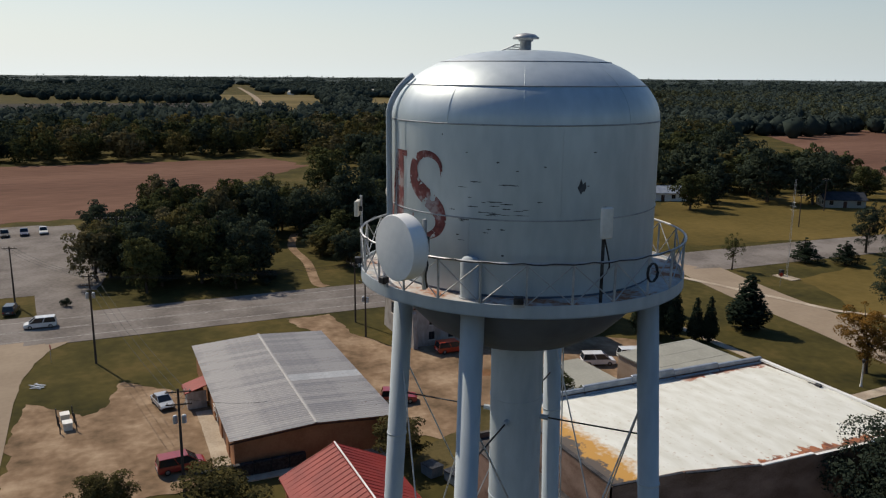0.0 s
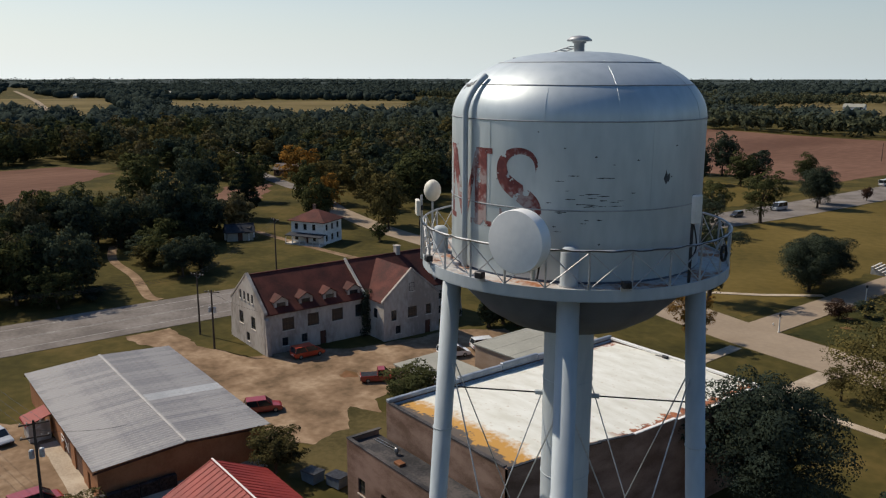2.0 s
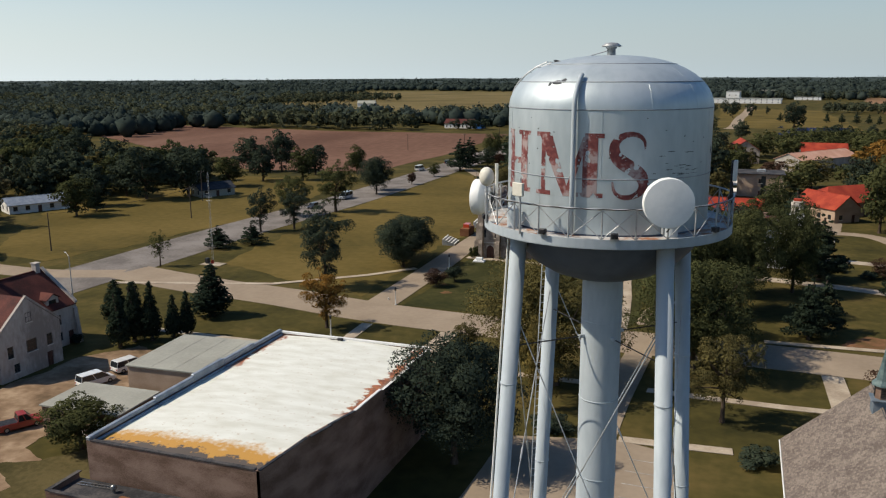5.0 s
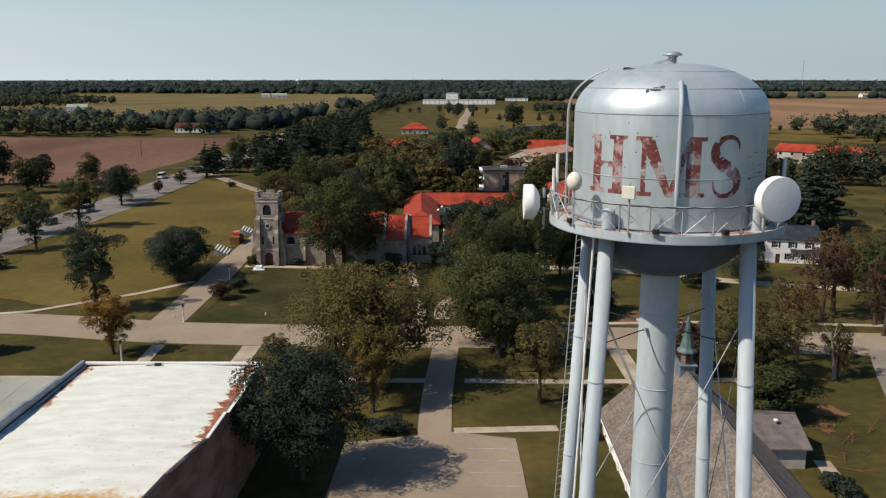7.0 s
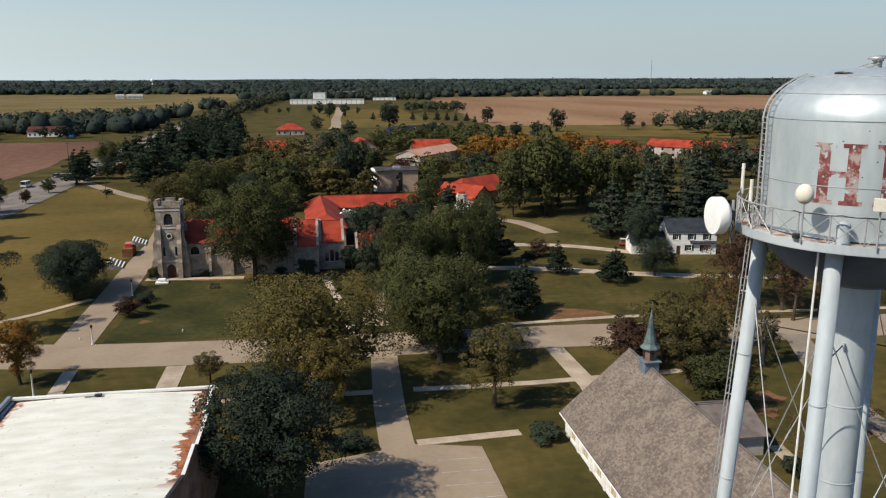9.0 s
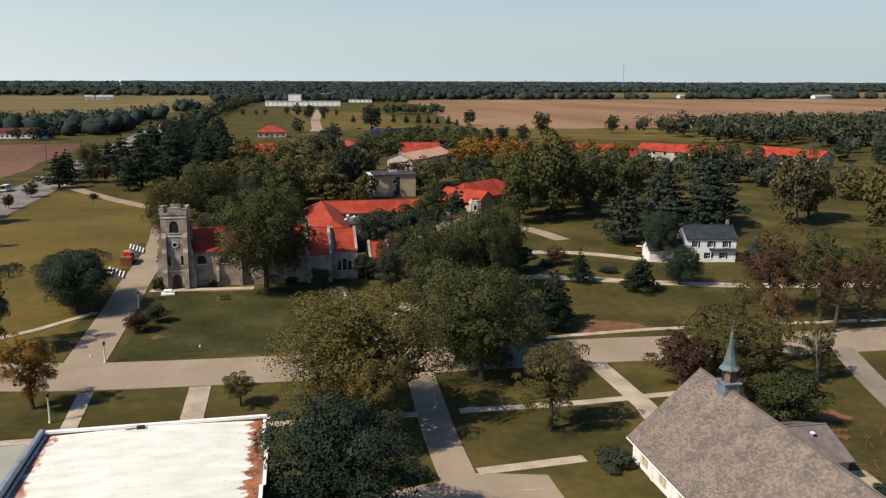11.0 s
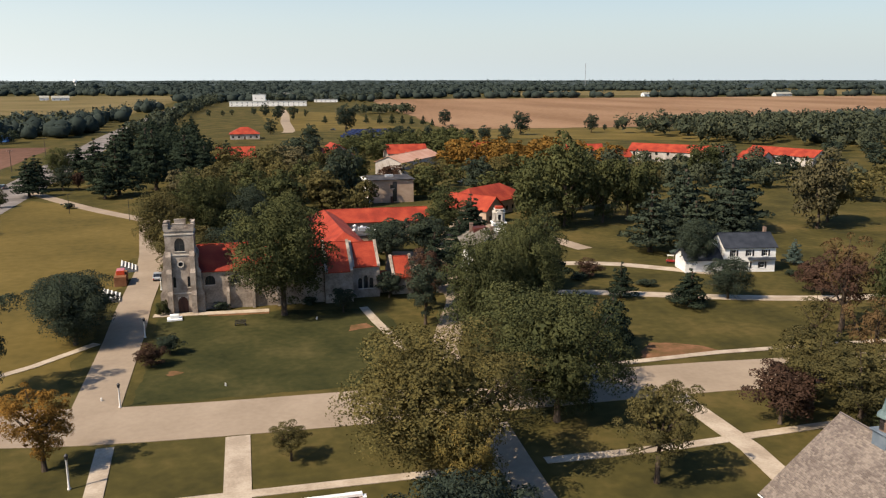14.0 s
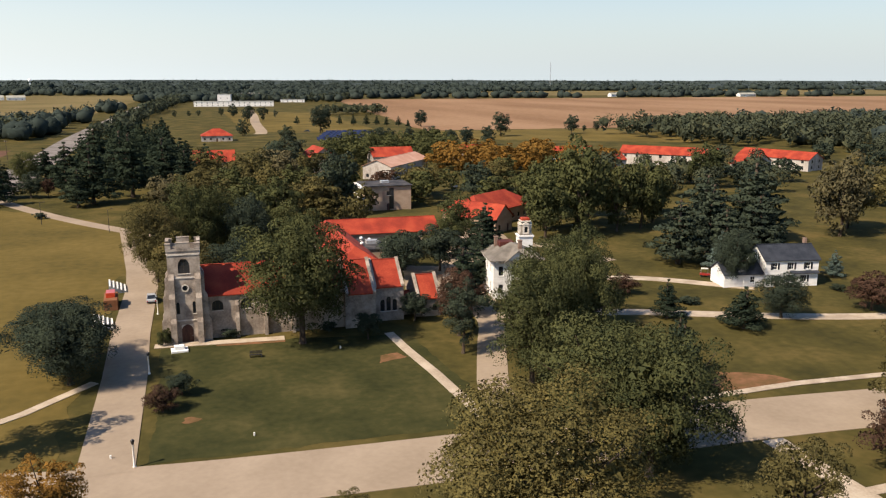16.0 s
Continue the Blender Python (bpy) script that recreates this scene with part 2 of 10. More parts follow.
M_BARK = mat("bark", [(0.05, 0.036, 0.026), (0.11, 0.085, 0.065)], 1.2, 7.0, 0.95, bump=0.8, bump_dist=0.04, stretch=(1, 1, 0.3))
M_PALEBARK = mat("pale_bark", [(0.2, 0.165, 0.13), (0.32, 0.275, 0.225)], 1.2, 7.0, 0.95, bump=0.6, stretch=(1, 1, 0.3))
M_POLE = mat("weathered_pole", [(0.055, 0.042, 0.034), (0.11, 0.09, 0.075)], 0.8, 8.0, 0.95, stretch=(1, 1, 0.15))
M_POST = mat("white_post", [(0.62, 0.6, 0.55), (0.75, 0.73, 0.68)], 1.0, 9.0, 0.6)
M_RUBBER = mat("tyre_rubber", [(0.012, 0.012, 0.012), (0.03, 0.03, 0.03)], 3.0, 15.0, 0.85)
M_RIM = mat("wheel_rim", [(0.3, 0.3, 0.3), (0.45, 0.45, 0.45)], 3.0, 10.0, 0.35, metal=0.8)
M_LAMPRED = mat("tail_lamp", [(0.3, 0.01, 0.01), (0.4, 0.02, 0.02)], 3.0, 9.0, 0.25)
M_LAMPWHITE = mat("head_lamp", [(0.6, 0.6, 0.58), (0.75, 0.75, 0.74)], 3.0, 9.0, 0.15)
M_SOLAR = mat("solar_panel", [(0.012, 0.016, 0.04), (0.025, 0.032, 0.07)], 0.5, 3.0, 0.25, spec=0.5)

L_DEEP = leaf_mat("deep_green_leaves", (0.023, 0.033, 0.027), (0.066, 0.080, 0.049))
L_MID = leaf_mat("green_leaves", (0.030, 0.038, 0.019), (0.108, 0.110, 0.042))
L_OLIVE = leaf_mat("olive_leaves", (0.042, 0.040, 0.019), (0.122, 0.104, 0.040), (0.185, 0.137, 0.052))
L_GOLD = leaf_mat("gold_olive_leaves", (0.058, 0.050, 0.019), (0.170, 0.132, 0.042), (0.260, 0.178, 0.056))
L_TURNING = leaf_mat("turning_olive_leaves", (0.050, 0.046, 0.020), (0.146, 0.121, 0.043), (0.225, 0.163, 0.055))
L_PALE = leaf_mat("pale_turning_leaves", (0.060, 0.055, 0.031), (0.130, 0.112, 0.058), (0.185, 0.150, 0.082))
L_ORANGE = leaf_mat("orange_autumn_leaves", (0.118, 0.073, 0.022), (0.25, 0.130, 0.03), (0.34, 0.165, 0.036))
L_RUSSET = leaf_mat("russet_brown_leaves", (0.066, 0.045, 0.024), (0.140, 0.088, 0.040), (0.200, 0.118, 0.052))
L_MAROON = leaf_mat("maroon_leaves", (0.046, 0.030, 0.022), (0.098, 0.056, 0.038))
L_PINE = leaf_mat("dark_pine_needles", (0.015, 0.024, 0.018), (0.048, 0.062, 0.037))
L_SPRUCE = leaf_mat("blue_spruce_needles", (0.060, 0.085, 0.072), (0.137, 0.179, 0.154))
L_WOODS = leaf_mat("wood_leaves", (0.028, 0.038, 0.031), (0.072, 0.080, 0.047), (0.120, 0.108, 0.052), patchy=0.09)
# distance haze is mixed into these tones: bluer than the nearer leaves
L_FAR = leaf_mat("hazed_wood_leaves", (0.030, 0.041, 0.038), (0.052, 0.066, 0.055), (0.078, 0.088, 0.064), patchy=0.02)

# ---- building blocks ----
def finish(name, bm, material, parent=None, label="", smooth=False):
    me = bpy.data.meshes.new(name)
    bm.to_mesh(me)
    bm.free()
    for m in (material if isinstance(material, (list, tuple)) else [material]):
        me.materials.append(m)
    if smooth:
        me.shade_smooth()
    ob = new(name, me)
    if parent is not None:
        ob.parent = parent
    if label:
        ob["label"] = label
    return ob


def part(name, bm, material, parent, label="", smooth=False):
    return finish(name, bm, material, parent, label, smooth)


def thing(name, m, label, category, group="", kind=""):
    ob = new(name)
    ob.empty_display_size = 0.3
    ob.matrix_world = m
    return tagged(ob, label, category, group, kind)


def raw(name, verts, faces, material, parent=None, label="", smooth=False):
    me = bpy.data.meshes.new(name)
    me.from_pydata([tuple(v) for v in verts], [], faces)
    for m in (material if isinstance(material, (list, tuple)) else [material]):
        me.materials.append(m)
    me.update()
    if smooth:
        me.shade_smooth()
    ob = new(name, me)
    if parent is not None:
        ob.parent = parent
    if label:
        ob["label"] = label
    return ob


def box(bm, x0, x1, y0, y1, z0, z1, m=None, bevel=0.0):
    r = bmesh.ops.create_cube(bm, size=1.0, matrix=Matrix.Translation(((x0 + x1) / 2, (y0 + y1) / 2, (z0 + z1) / 2)) @ Matrix.Diagonal((x1 - x0, y1 - y0, z1 - z0, 1)))
    vs = r["verts"]
    if bevel:
        es = list({e for v in vs for e in v.link_edges})
        bmesh.ops.bevel(bm, geom=es, offset=bevel, segments=1, affect="EDGES")
        vs = [v for v in bm.verts if v.is_valid and v in set(bm.verts)][-24:]
    if m is not None:
        bmesh.ops.transform(bm, matrix=m, verts=vs)
    return vs


def tube(bm, a, b, r, seg=8, r2=None, caps=True):
    a, b = Vector(a), Vector(b)
    d = b - a
    m = Matrix.Translation((a + b) / 2) @ d.to_track_quat("Z", "Y").to_matrix().to_4x4()
    return bmesh.ops.create_cone(bm, cap_ends=caps, segments=seg, radius1=r, radius2=r if r2 is None else r2, depth=d.length, matrix=m)["verts"]


def lathe(bm, profile, seg=48, m=None):
    """Turns a list of (radius, z) round the z axis."""
    rings = []
    for r, z in profile:
        if r < 1e-6:
            rings.append([bm.verts.new((0, 0, z))])
        else:
            rings.append([bm.verts.new((r * math.cos(2 * math.pi * k / seg), r * math.sin(2 * math.pi * k / seg), z)) for k in range(seg)])
    for a, b in zip(rings, rings[1:]):
        for k in range(seg):
            j = (k + 1) % seg
            if len(a) == 1 and len(b) == 1:
                continue
            if len(a) == 1:
                bm.faces.new((a[0], b[j], b[k]))
            elif len(b) == 1:
                bm.faces.new((a[k], a[j], b[0]))
            else:
                bm.faces.new((a[k], a[j], b[j], b[k]))
    if m is not None:
        bmesh.ops.transform(bm, matrix=m, verts=[v for r in rings for v in r])


def prism(bm, pts, axis0, axis1, m=None):
    """A prism of an (u, v) outline in the xz plane, from y = axis0 to axis1."""
    a, b = [bm.verts.new((u, axis0, v)) for u, v in pts], [bm.verts.new((u, axis1, v)) for u, v in pts]
    n = len(pts)
    bm.faces.new(a)
    bm.faces.new(b[::-1])
    for i in range(n):
        bm.faces.new((a[(i + 1) % n], a[i], b[i], b[(i + 1) % n]))
    if m is not None:
        bmesh.ops.transform(bm, matrix=m, verts=a + b)


def strip_points(line, width):
    """Left and right edges of a road of that width along a bent line."""
    left, right = [], []
    for i, p in enumerate(line):
        a, b = Vector(line[max(i - 1, 0)][:2]), Vector(line[min(i + 1, len(line) - 1)][:2])
        d = (b - a).normalized()
        q = Vector((-d.y, d.x)) * (p[2] if len(p) > 2 else width) / 2
        left.append(Vector(p[:2]) + q)
        right.append(Vector(p[:2]) - q)
    return left, right


def curve_through(line, steps=6):
    """A smooth line through the points (Catmull-Rom)."""
    pts = [Vector(p) for p in line]
    out = []
    for i in range(len(pts) - 1):
        p0, p1, p2, p3 = pts[max(i - 1, 0)], pts[i], pts[i + 1], pts[min(i + 2, len(pts) - 1)]
        for k in range(steps):
            t = k / steps
            out.append(0.5 * ((2 * p1) + (p2 - p0) * t + (2 * p0 - 5 * p1 + 4 * p2 - p3) * t * t + (3 * p1 - p0 - 3 * p2 + p3) * t ** 3))
    return out + [pts[-1]]


def road(name, line, width, material, z, label, category, thick=0.12, bend=True):
    pts = curve_through(line) if bend and len(line) > 2 else [Vector(p) for p in line]
    left, right = strip_points([tuple(p) for p in pts], width)
    bm = bmesh.new()
    hl, hr = [bm.verts.new((*p, z)) for p in left], [bm.verts.new((*p, z)) for p in right]
    ll, lr = [bm.verts.new((*p, z - thick)) for p in left], [bm.verts.new((*p, z - thick)) for p in right]
    for i in range(len(left) - 1):
        bm.faces.new((hr[i], hr[i + 1], hl[i + 1], hl[i]))
        bm.faces.new((hl[i], hl[i + 1], ll[i + 1], ll[i]))
        bm.faces.new((hr[i + 1], hr[i], lr[i], lr[i + 1]))
    return tagged(finish(name, bm, material), label, category, kind="structure")


def patch(name, pts, z, material, label, category, wobble=0.0, seed=0):
    """A piece of ground with an uneven rim."""
    rim = []
    far = max(abs(p[0]) + abs(p[1]) for p in pts) > 900
    for i, p in enumerate(pts):
        q = pts[(i + 1) % len(pts)]
        a, b = Vector(p), Vector(q)
        n = max(1, int((b - a).length / (12 if far else 0.8 if wobble < 1.4 else 2.5))) if wobble else 1
        for k in range(n):
            c = a.lerp(b, k / n)
            v = [noise.noise((c.x / f, c.y / f, seed * 3.7 + e)) * g for f, g in ((7, 1.6), (1.7, 0.8)) for e in (0, 50)]
            rim.append((c.x + wobble * (v[0] + v[2]), c.y + wobble * (v[1] + v[3])))
    bm = bmesh.new()
    vs = [bm.verts.new((x, y, z)) for x, y in rim]
    f = bm.faces.new(vs)
    f.normal_update()
    if f.normal.z < 0:
        f.normal_flip()
    bmesh.ops.triangulate(bm, faces=bm.faces[:])
    return tagged(finish(name, bm, material), label, category, kind="structure")


def holed_wall(bm, length, height, thick, holes, m):
    """A wall that runs along +x from 0 to length, stands from z 0 to height, its outer face at y = 0 and its inner at y = thick, with openings (x0, x1, z0, z1) right through."""
    xs = sorted({0.0, length, *[h[0] for h in holes], *[h[1] for h in holes]})
    zs = sorted({0.0, height, *[h[2] for h in holes], *[h[3] for h in holes]})
    nx, nz = len(xs) - 1, len(zs) - 1

    def solid(i, j):
        if not (0 <= i < nx and 0 <= j < nz):
            return False
        cx, cz = (xs[i] + xs[i + 1]) / 2, (zs[j] + zs[j + 1]) / 2
        return not any(h[0] < cx < h[1] and h[2] < cz < h[3] for h in holes)

    made = {}

    def v(i, j, k):
        if (i, j, k) not in made:
            made[i, j, k] = bm.verts.new(m @ Vector((xs[i], thick * k, zs[j])))
        return made[i, j, k]

    for i in range(nx):
        for j in range(nz):
            if not solid(i, j):
                continue
            bm.faces.new((v(i, j, 0), v(i + 1, j, 0), v(i + 1, j + 1, 0), v(i, j + 1, 0)))
            bm.faces.new((v(i, j + 1, 1), v(i + 1, j + 1, 1), v(i + 1, j, 1), v(i, j, 1)))
            if not solid(i - 1, j):
                bm.faces.new((v(i, j, 1), v(i, j, 0), v(i, j + 1, 0), v(i, j + 1, 1)))
            if not solid(i + 1, j):
                bm.faces.new((v(i + 1, j, 0), v(i + 1, j, 1), v(i + 1, j + 1, 1), v(i + 1, j + 1, 0)))
            if not solid(i, j - 1):
                bm.faces.new((v(i, j, 0), v(i, j, 1), v(i + 1, j, 1), v(i + 1, j, 0)))
            if not solid(i, j + 1):
                bm.faces.new((v(i, j + 1, 1), v(i, j + 1, 0), v(i + 1, j + 1, 0), v(i + 1, j + 1, 1)))


def window(parent, m, x0, x1, z0, z1, cols=2, rows=2, frame_m=None, deep=0.12, sill=True, shutters=None, label="", arch=False):
    """A window set back in its opening: frame and bars, a pane behind them, a sill below."""
    frame_m = frame_m or M_FRAME
    bm = bmesh.new()
    t = 0.07
    ring = []
    for y in (deep, deep + 0.06):
        for e in (0, t):
            ring.append([bm.verts.new((x, y, z)) for x, z in ((x0 + e, z0 + e), (x1 - e, z0 + e), (x1 - e, z1 - e), (x0 + e, z1 - e))])
    for i in range(4):
        j = (i + 1) % 4
        bm.faces.new((ring[0][i], ring[0][j], ring[1][j], ring[1][i]))
        bm.faces.new((ring[2][j], ring[2][i], ring[3][i], ring[3][j]))
        bm.faces.new((ring[0][j], ring[0][i], ring[2][i], ring[2][j]))
        bm.faces.new((ring[1][i], ring[1][j], ring[3][j], ring[3][i]))
    for k in range(1, cols):
        x = x0 + (x1 - x0) * k / cols
        box(bm, x - 0.025, x + 0.025, deep + 0.005, deep + 0.05, z0 + t, z1 - t)
    for k in range(1, rows):
        z = z0 + (z1 - z0) * k / rows
        box(bm, x0 + t, x1 - t, deep + 0.008, deep + 0.047, z - 0.025, z + 0.025)
    bmesh.ops.transform(bm, matrix=m, verts=bm.verts[:])
    w = part("window", bm, frame_m, parent, label)
    bm = bmesh.new()
    box(bm, x0 + 0.02, x1 - 0.02, deep + 0.02, deep + 0.035, z0 + 0.02, z1 - 0.02, m)
    part("pane", bm, M_GLASS, w)
    if arch:
        half, mid = (x1 - x0) / 2, (x0 + x1) / 2
        rise = min(1.5 * half, 0.6 * (z1 - z0))
        for s in (-1, 1):
            bm = bmesh.new()
            pts = [(mid + s * half * 1.02, z1 + 0.01)] + [(mid + s * half * math.cos(a) ** 0.8, z1 - rise + rise * math.sin(a)) for a in [math.pi / 2 * k / 6 for k in range(6)]] + [(mid, z1 - 0.02), (mid, z1 + 0.01)]
            prism(bm, pts, -0.004, deep + 0.07, m)
            bmesh.ops.recalc_face_normals(bm, faces=bm.faces[:])
            part("arch_stone", bm, arch, w)
    if sill:
        bm = bmesh.new()
        box(bm, x0 - 0.1, x1 + 0.1, -0.08, deep, z0 - 0.14, z0 - 0.002, m)
        part("sill", bm, M_STONE_TRIM if frame_m is M_FRAME else frame_m, w)
    if shutters:
        for sx in (x0 - 0.45, x1 + 0.05):
            bm = bmesh.new()
            box(bm, sx, sx + 0.4, -0.05, -0.004, z0, z1)
            for k in range(7):
                z = z0 + 0.08 + (z1 - z0 - 0.16) * k / 7
                box(bm, sx + 0.05, sx + 0.35, -0.07, -0.05, z, z + 0.08)
            bmesh.ops.transform(bm, matrix=m, verts=bm.verts[:])
            part("shutter", bm, shutters, w)
    return w


def door(parent, m, x0, x1, z0, z1, material, deep=0.15, panels=2):
    bm = bmesh.new()
    box(bm, x0, x1, deep, deep + 0.07, z0, z1)
    for k in range(panels):
        a, b = z0 + (z1 - z0) * (k + 0.08) / panels, z0 + (z1 - z0) * (k + 0.92) / panels
        box(bm, x0 + 0.12, x1 - 0.12, deep - 0.025, deep, a, b)
    bmesh.ops.transform(bm, matrix=m, verts=bm.verts[:])
    d = part("door", bm, material, parent)
    bm = bmesh.new()
    tube(bm, m @ Vector((x1 - 0.14, deep - 0.07, z0 + 0.98)), m @ Vector((x1 - 0.14, deep - 0.07, z0 + 1.12)), 0.02, 6)
    part("handle", bm, M_RIM, d)
    return d


def sides(w, d):
    """Poses of the four outer walls of a w by d block centred on the origin: south, east, north, west; and their lengths."""
    return {"S": (pose(-w / 2, -d / 2, 0), w), "E": (pose(w / 2, -d / 2, 0, 0, 0, 90), d), "N": (pose(w / 2, d / 2, 0, 0, 0, 180), w), "W": (pose(-w / 2, d / 2, 0, 0, 0, -90), d)}


def walls(parent, w, d, h, material, wins=None, doors=None, thick=0.3, z0=0.0, frame_m=None, shutters=None, off=(0, 0), door_m=None, arch=False, skip=""):
    """Four walls with windows {side: [(x0, x1, z0, z1, cols, rows)]} and doors {side: [(x0, x1, height)]}."""
    wins, doors = wins or {}, doors or {}
    for side, (m, length) in sides(w, d).items():
        if side in skip:
            continue
        m = Matrix.Translation((off[0], off[1], z0)) @ m
        holes = [(q[0], q[1], q[2], q[3]) for q in wins.get(side, ())] + [(q[0], q[1], 0.0, q[2]) for q in doors.get(side, ())]
        cut = thick if side in "EW" else 0.0
        bm = bmesh.new()
        if cut:
            holed_wall(bm, length - 2 * cut, h, thick, [(a - cut, b - cut, c, e) for a, b, c, e in holes], m @ pose(cut, 0, 0))
        else:
            holed_wall(bm, length, h, thick, holes, m)
        part("wall", bm, material, parent)
        for q in wins.get(side, ()):
            window(parent, m, *q, frame_m=frame_m, shutters=shutters, arch=arch)
        for q in doors.get(side, ()):
            door(parent, m, q[0], q[1], 0.0, q[2], door_m or M_DOOR)


def gable_roof(parent, w, d, eave, ridge, material, over=0.4, thick=0.16, along="y", off=(0, 0), wall_m=None, wall_thick=0.3, gables=True, over_end=None, name="roof"):
    """Two roof slopes over a w by d block, the ridge along x or y, and the gable triangles below them."""
    oe = over if over_end is None else over_end
    turn = pose(off[0], off[1], 0, 0, 0, 0 if along == "y" else 90)
    W, D = (w, d) if along == "y" else (d, w)
    slope = (ridge - eave) / (W / 2)
    for s in (-1, 1):
        bm = bmesh.new()
        xe = s * (W / 2 + over)
        ze = eave - over * slope
        prism(bm, [(0, ridge + 0.02), (xe, ze + 0.02), (xe, ze + thick + 0.02), (0, ridge + thick + 0.02)], -D / 2 - oe, D / 2 + oe, turn)
        part(name, bm, material, parent)
    bm = bmesh.new()
    box(bm, -0.14, 0.14, -D / 2 - oe, D / 2 + oe, ridge + thick - 0.03, ridge + thick + 0.08, turn)
    part("ridge_cap", bm, material, parent)
    if gables:
        for y in (-D / 2, D / 2 - wall_thick):
            bm = bmesh.new()
            prism(bm, [(-W / 2, eave), (W / 2, eave), (0, ridge)], y, y + wall_thick, turn)
            part("gable", bm, wall_m, parent)


def hip_roof(parent, w, d, eave, ridge, material, over=0.5, off=(0, 0), thick=0.15, turn_z=0, name="roof"):
    """A hipped roof on a w by d block, the ridge along the longer side."""
    W, D = w / 2 + over, d / 2 + over
    z = eave - 0.02
    if W >= D:
        a, b = (-(W - D), 0), (W - D, 0)
    else:
        a, b = (0, -(D - W)), (0, D - W)
    A, B = Vector((*a, ridge)), Vector((*b, ridge))
    c = [Vector((-W, -D, z)), Vector((W, -D, z)), Vector((W, D, z)), Vector((-W, D, z))]
    if W >= D:
        faces = [[c[0], c[1], B, A], [c[1], c[2], B], [c[2], c[3], A, B], [c[3], c[0], A]]
    else:
        faces = [[c[0], c[1], A], [c[1], c[2], B, A], [c[2], c[3], B], [c[3], c[0], A, B]]
    m = pose(off[0], off[1], 0, 0, 0, turn_z)
    for f in faces:
        bm = bmesh.new()
        if (f[2] - f[3] if len(f) == 4 else Vector((1, 1, 1))).length < 1e-6:
            f = f[:3]
        lo, hi = [bm.verts.new(v) for v in f], [bm.verts.new(v + Vector((0, 0, thick))) for v in f]
        n = len(f)
        bm.faces.new(hi)
        bm.faces.new(lo[::-1])
        for i in range(n):
            bm.faces.new((lo[i], lo[(i + 1) % n], hi[(i + 1) % n], hi[i]))
        bmesh.ops.transform(bm, matrix=m, verts=bm.verts[:])
        part(name, bm, material, parent)


def floor_slab(parent, w, d, z, material, off=(0, 0), thick=0.2, inset=0.3, name="floor"):
    bm = bmesh.new()
    box(bm, off[0] - w / 2 + inset, off[0] + w / 2 - inset, off[1] - d / 2 + inset, off[1] + d / 2 - inset, z - thick, z)
    return part(name, bm, material, parent)

# ---- ground, fields, roads ----
GRID = [-4950, -4300, -3400, -2600, -2000, -1500, -1100, -800, -600, -450, -330, -240, -170, -110, -60, -20, 20, 60, 110, 170, 240, 330, 450, 600, 800, 1100, 1500, 2000, 2600, 3400, 4300, 4950]
verts = [(x + 40, y - 100, 0.0) for y in GRID for x in GRID]
n_ = len(GRID)
faces = [(j * n_ + i, j * n_ + i + 1, (j + 1) * n_ + i + 1, (j + 1) * n_ + i) for j in range(n_ - 1) for i in range(n_ - 1)]
tagged(raw("ground", verts, faces, M_LAWN), "olive-green mown grass with dry yellow patches", "grass", kind="structure")

patch("field", [(-190, -300), (-184, -120), (-215, -84), (-300, -20), (-338, -30), (-345, -300)], 0.04, M_SOIL, "ploughed red-brown field behind roadside trees", "field", 2.5, 3)
patch("field", [(-760, -420), (-750, 8), (-1130, 122), (-1180, -420)], 0.04, M_GREYFIELD, "grey harvested field far beyond the trees", "field")
patch("field", [(-700, 120), (-760, 40), (-1600, 130), (-1500, 320)], 0.04, M_YELLOW, "yellow-green field far beyond the woods", "field")
patch("field", [(-700, 190), (-1388, 341), (-1267, 393), (-1225, 545), (-1047, 669), (-620, 400)], 0.04, M_YELLOW, "yellow field beyond the woods", "field", 4.0, 5)
BARE = [(-510, 432), (-478, 481), (-378, 464), (-235, 436), (-95, 438), (-88, 262), (-92, 196), (-150, 186), (-300, 290)]
patch("field", BARE, 0.06, M_SOIL, "bare red-brown field beside the highway", "field", 1.5, 6)
patch("field", [(-520, 640), (-110, 660), (-75, 1900), (-900, 1950), (-700, 1300)], 0.04, M_YELLOW, "wide yellow-green bean field", "field", 4.0, 7)
patch("field", [(185, 548), (330, 540), (960, 520), (1700, 560), (1800, 1450), (262, 1470)], 0.04, M_STUBBLE, "wide tan stubble field beyond the campus", "field", 4.0, 8)
patch("field", [(600, 1700), (2600, 1600), (2600, 2300), (700, 2200)], 0.05, M_YELLOW, "pale yellow field near the horizon", "field", 8.0, 9)
patch("field", [(150, 470), (330, 380), (380, 440), (330, 535), (190, 540)], 0.05, M_MEADOW, "green-yellow meadow behind the campus", "field", 3.0, 10)
patch("meadow", [(-112, 12), (-92, 8), (-84, 30), (-78, 70), (-84, 160), (-140, 165), (-150, 70), (-128, 36)], 0.05, M_MEADOW, "dry yellow meadow beside the highway", "grass", 1.5, 11)
patch("sports_field", [(45, 560), (150, 545), (150, 900), (40, 960)], 0.05, M_MEADOW, "yellow-green sports field with rows of young trees", "grass", 2.0, 12)
patch("lawn", [(-52, 20), (-9, 4), (-9, 150), (-30, 180), (-55, 200), (-58, 100)], 0.03, M_MEADOW, "sunlit olive lawn between the highway and the drive", "grass", 1.5, 13)

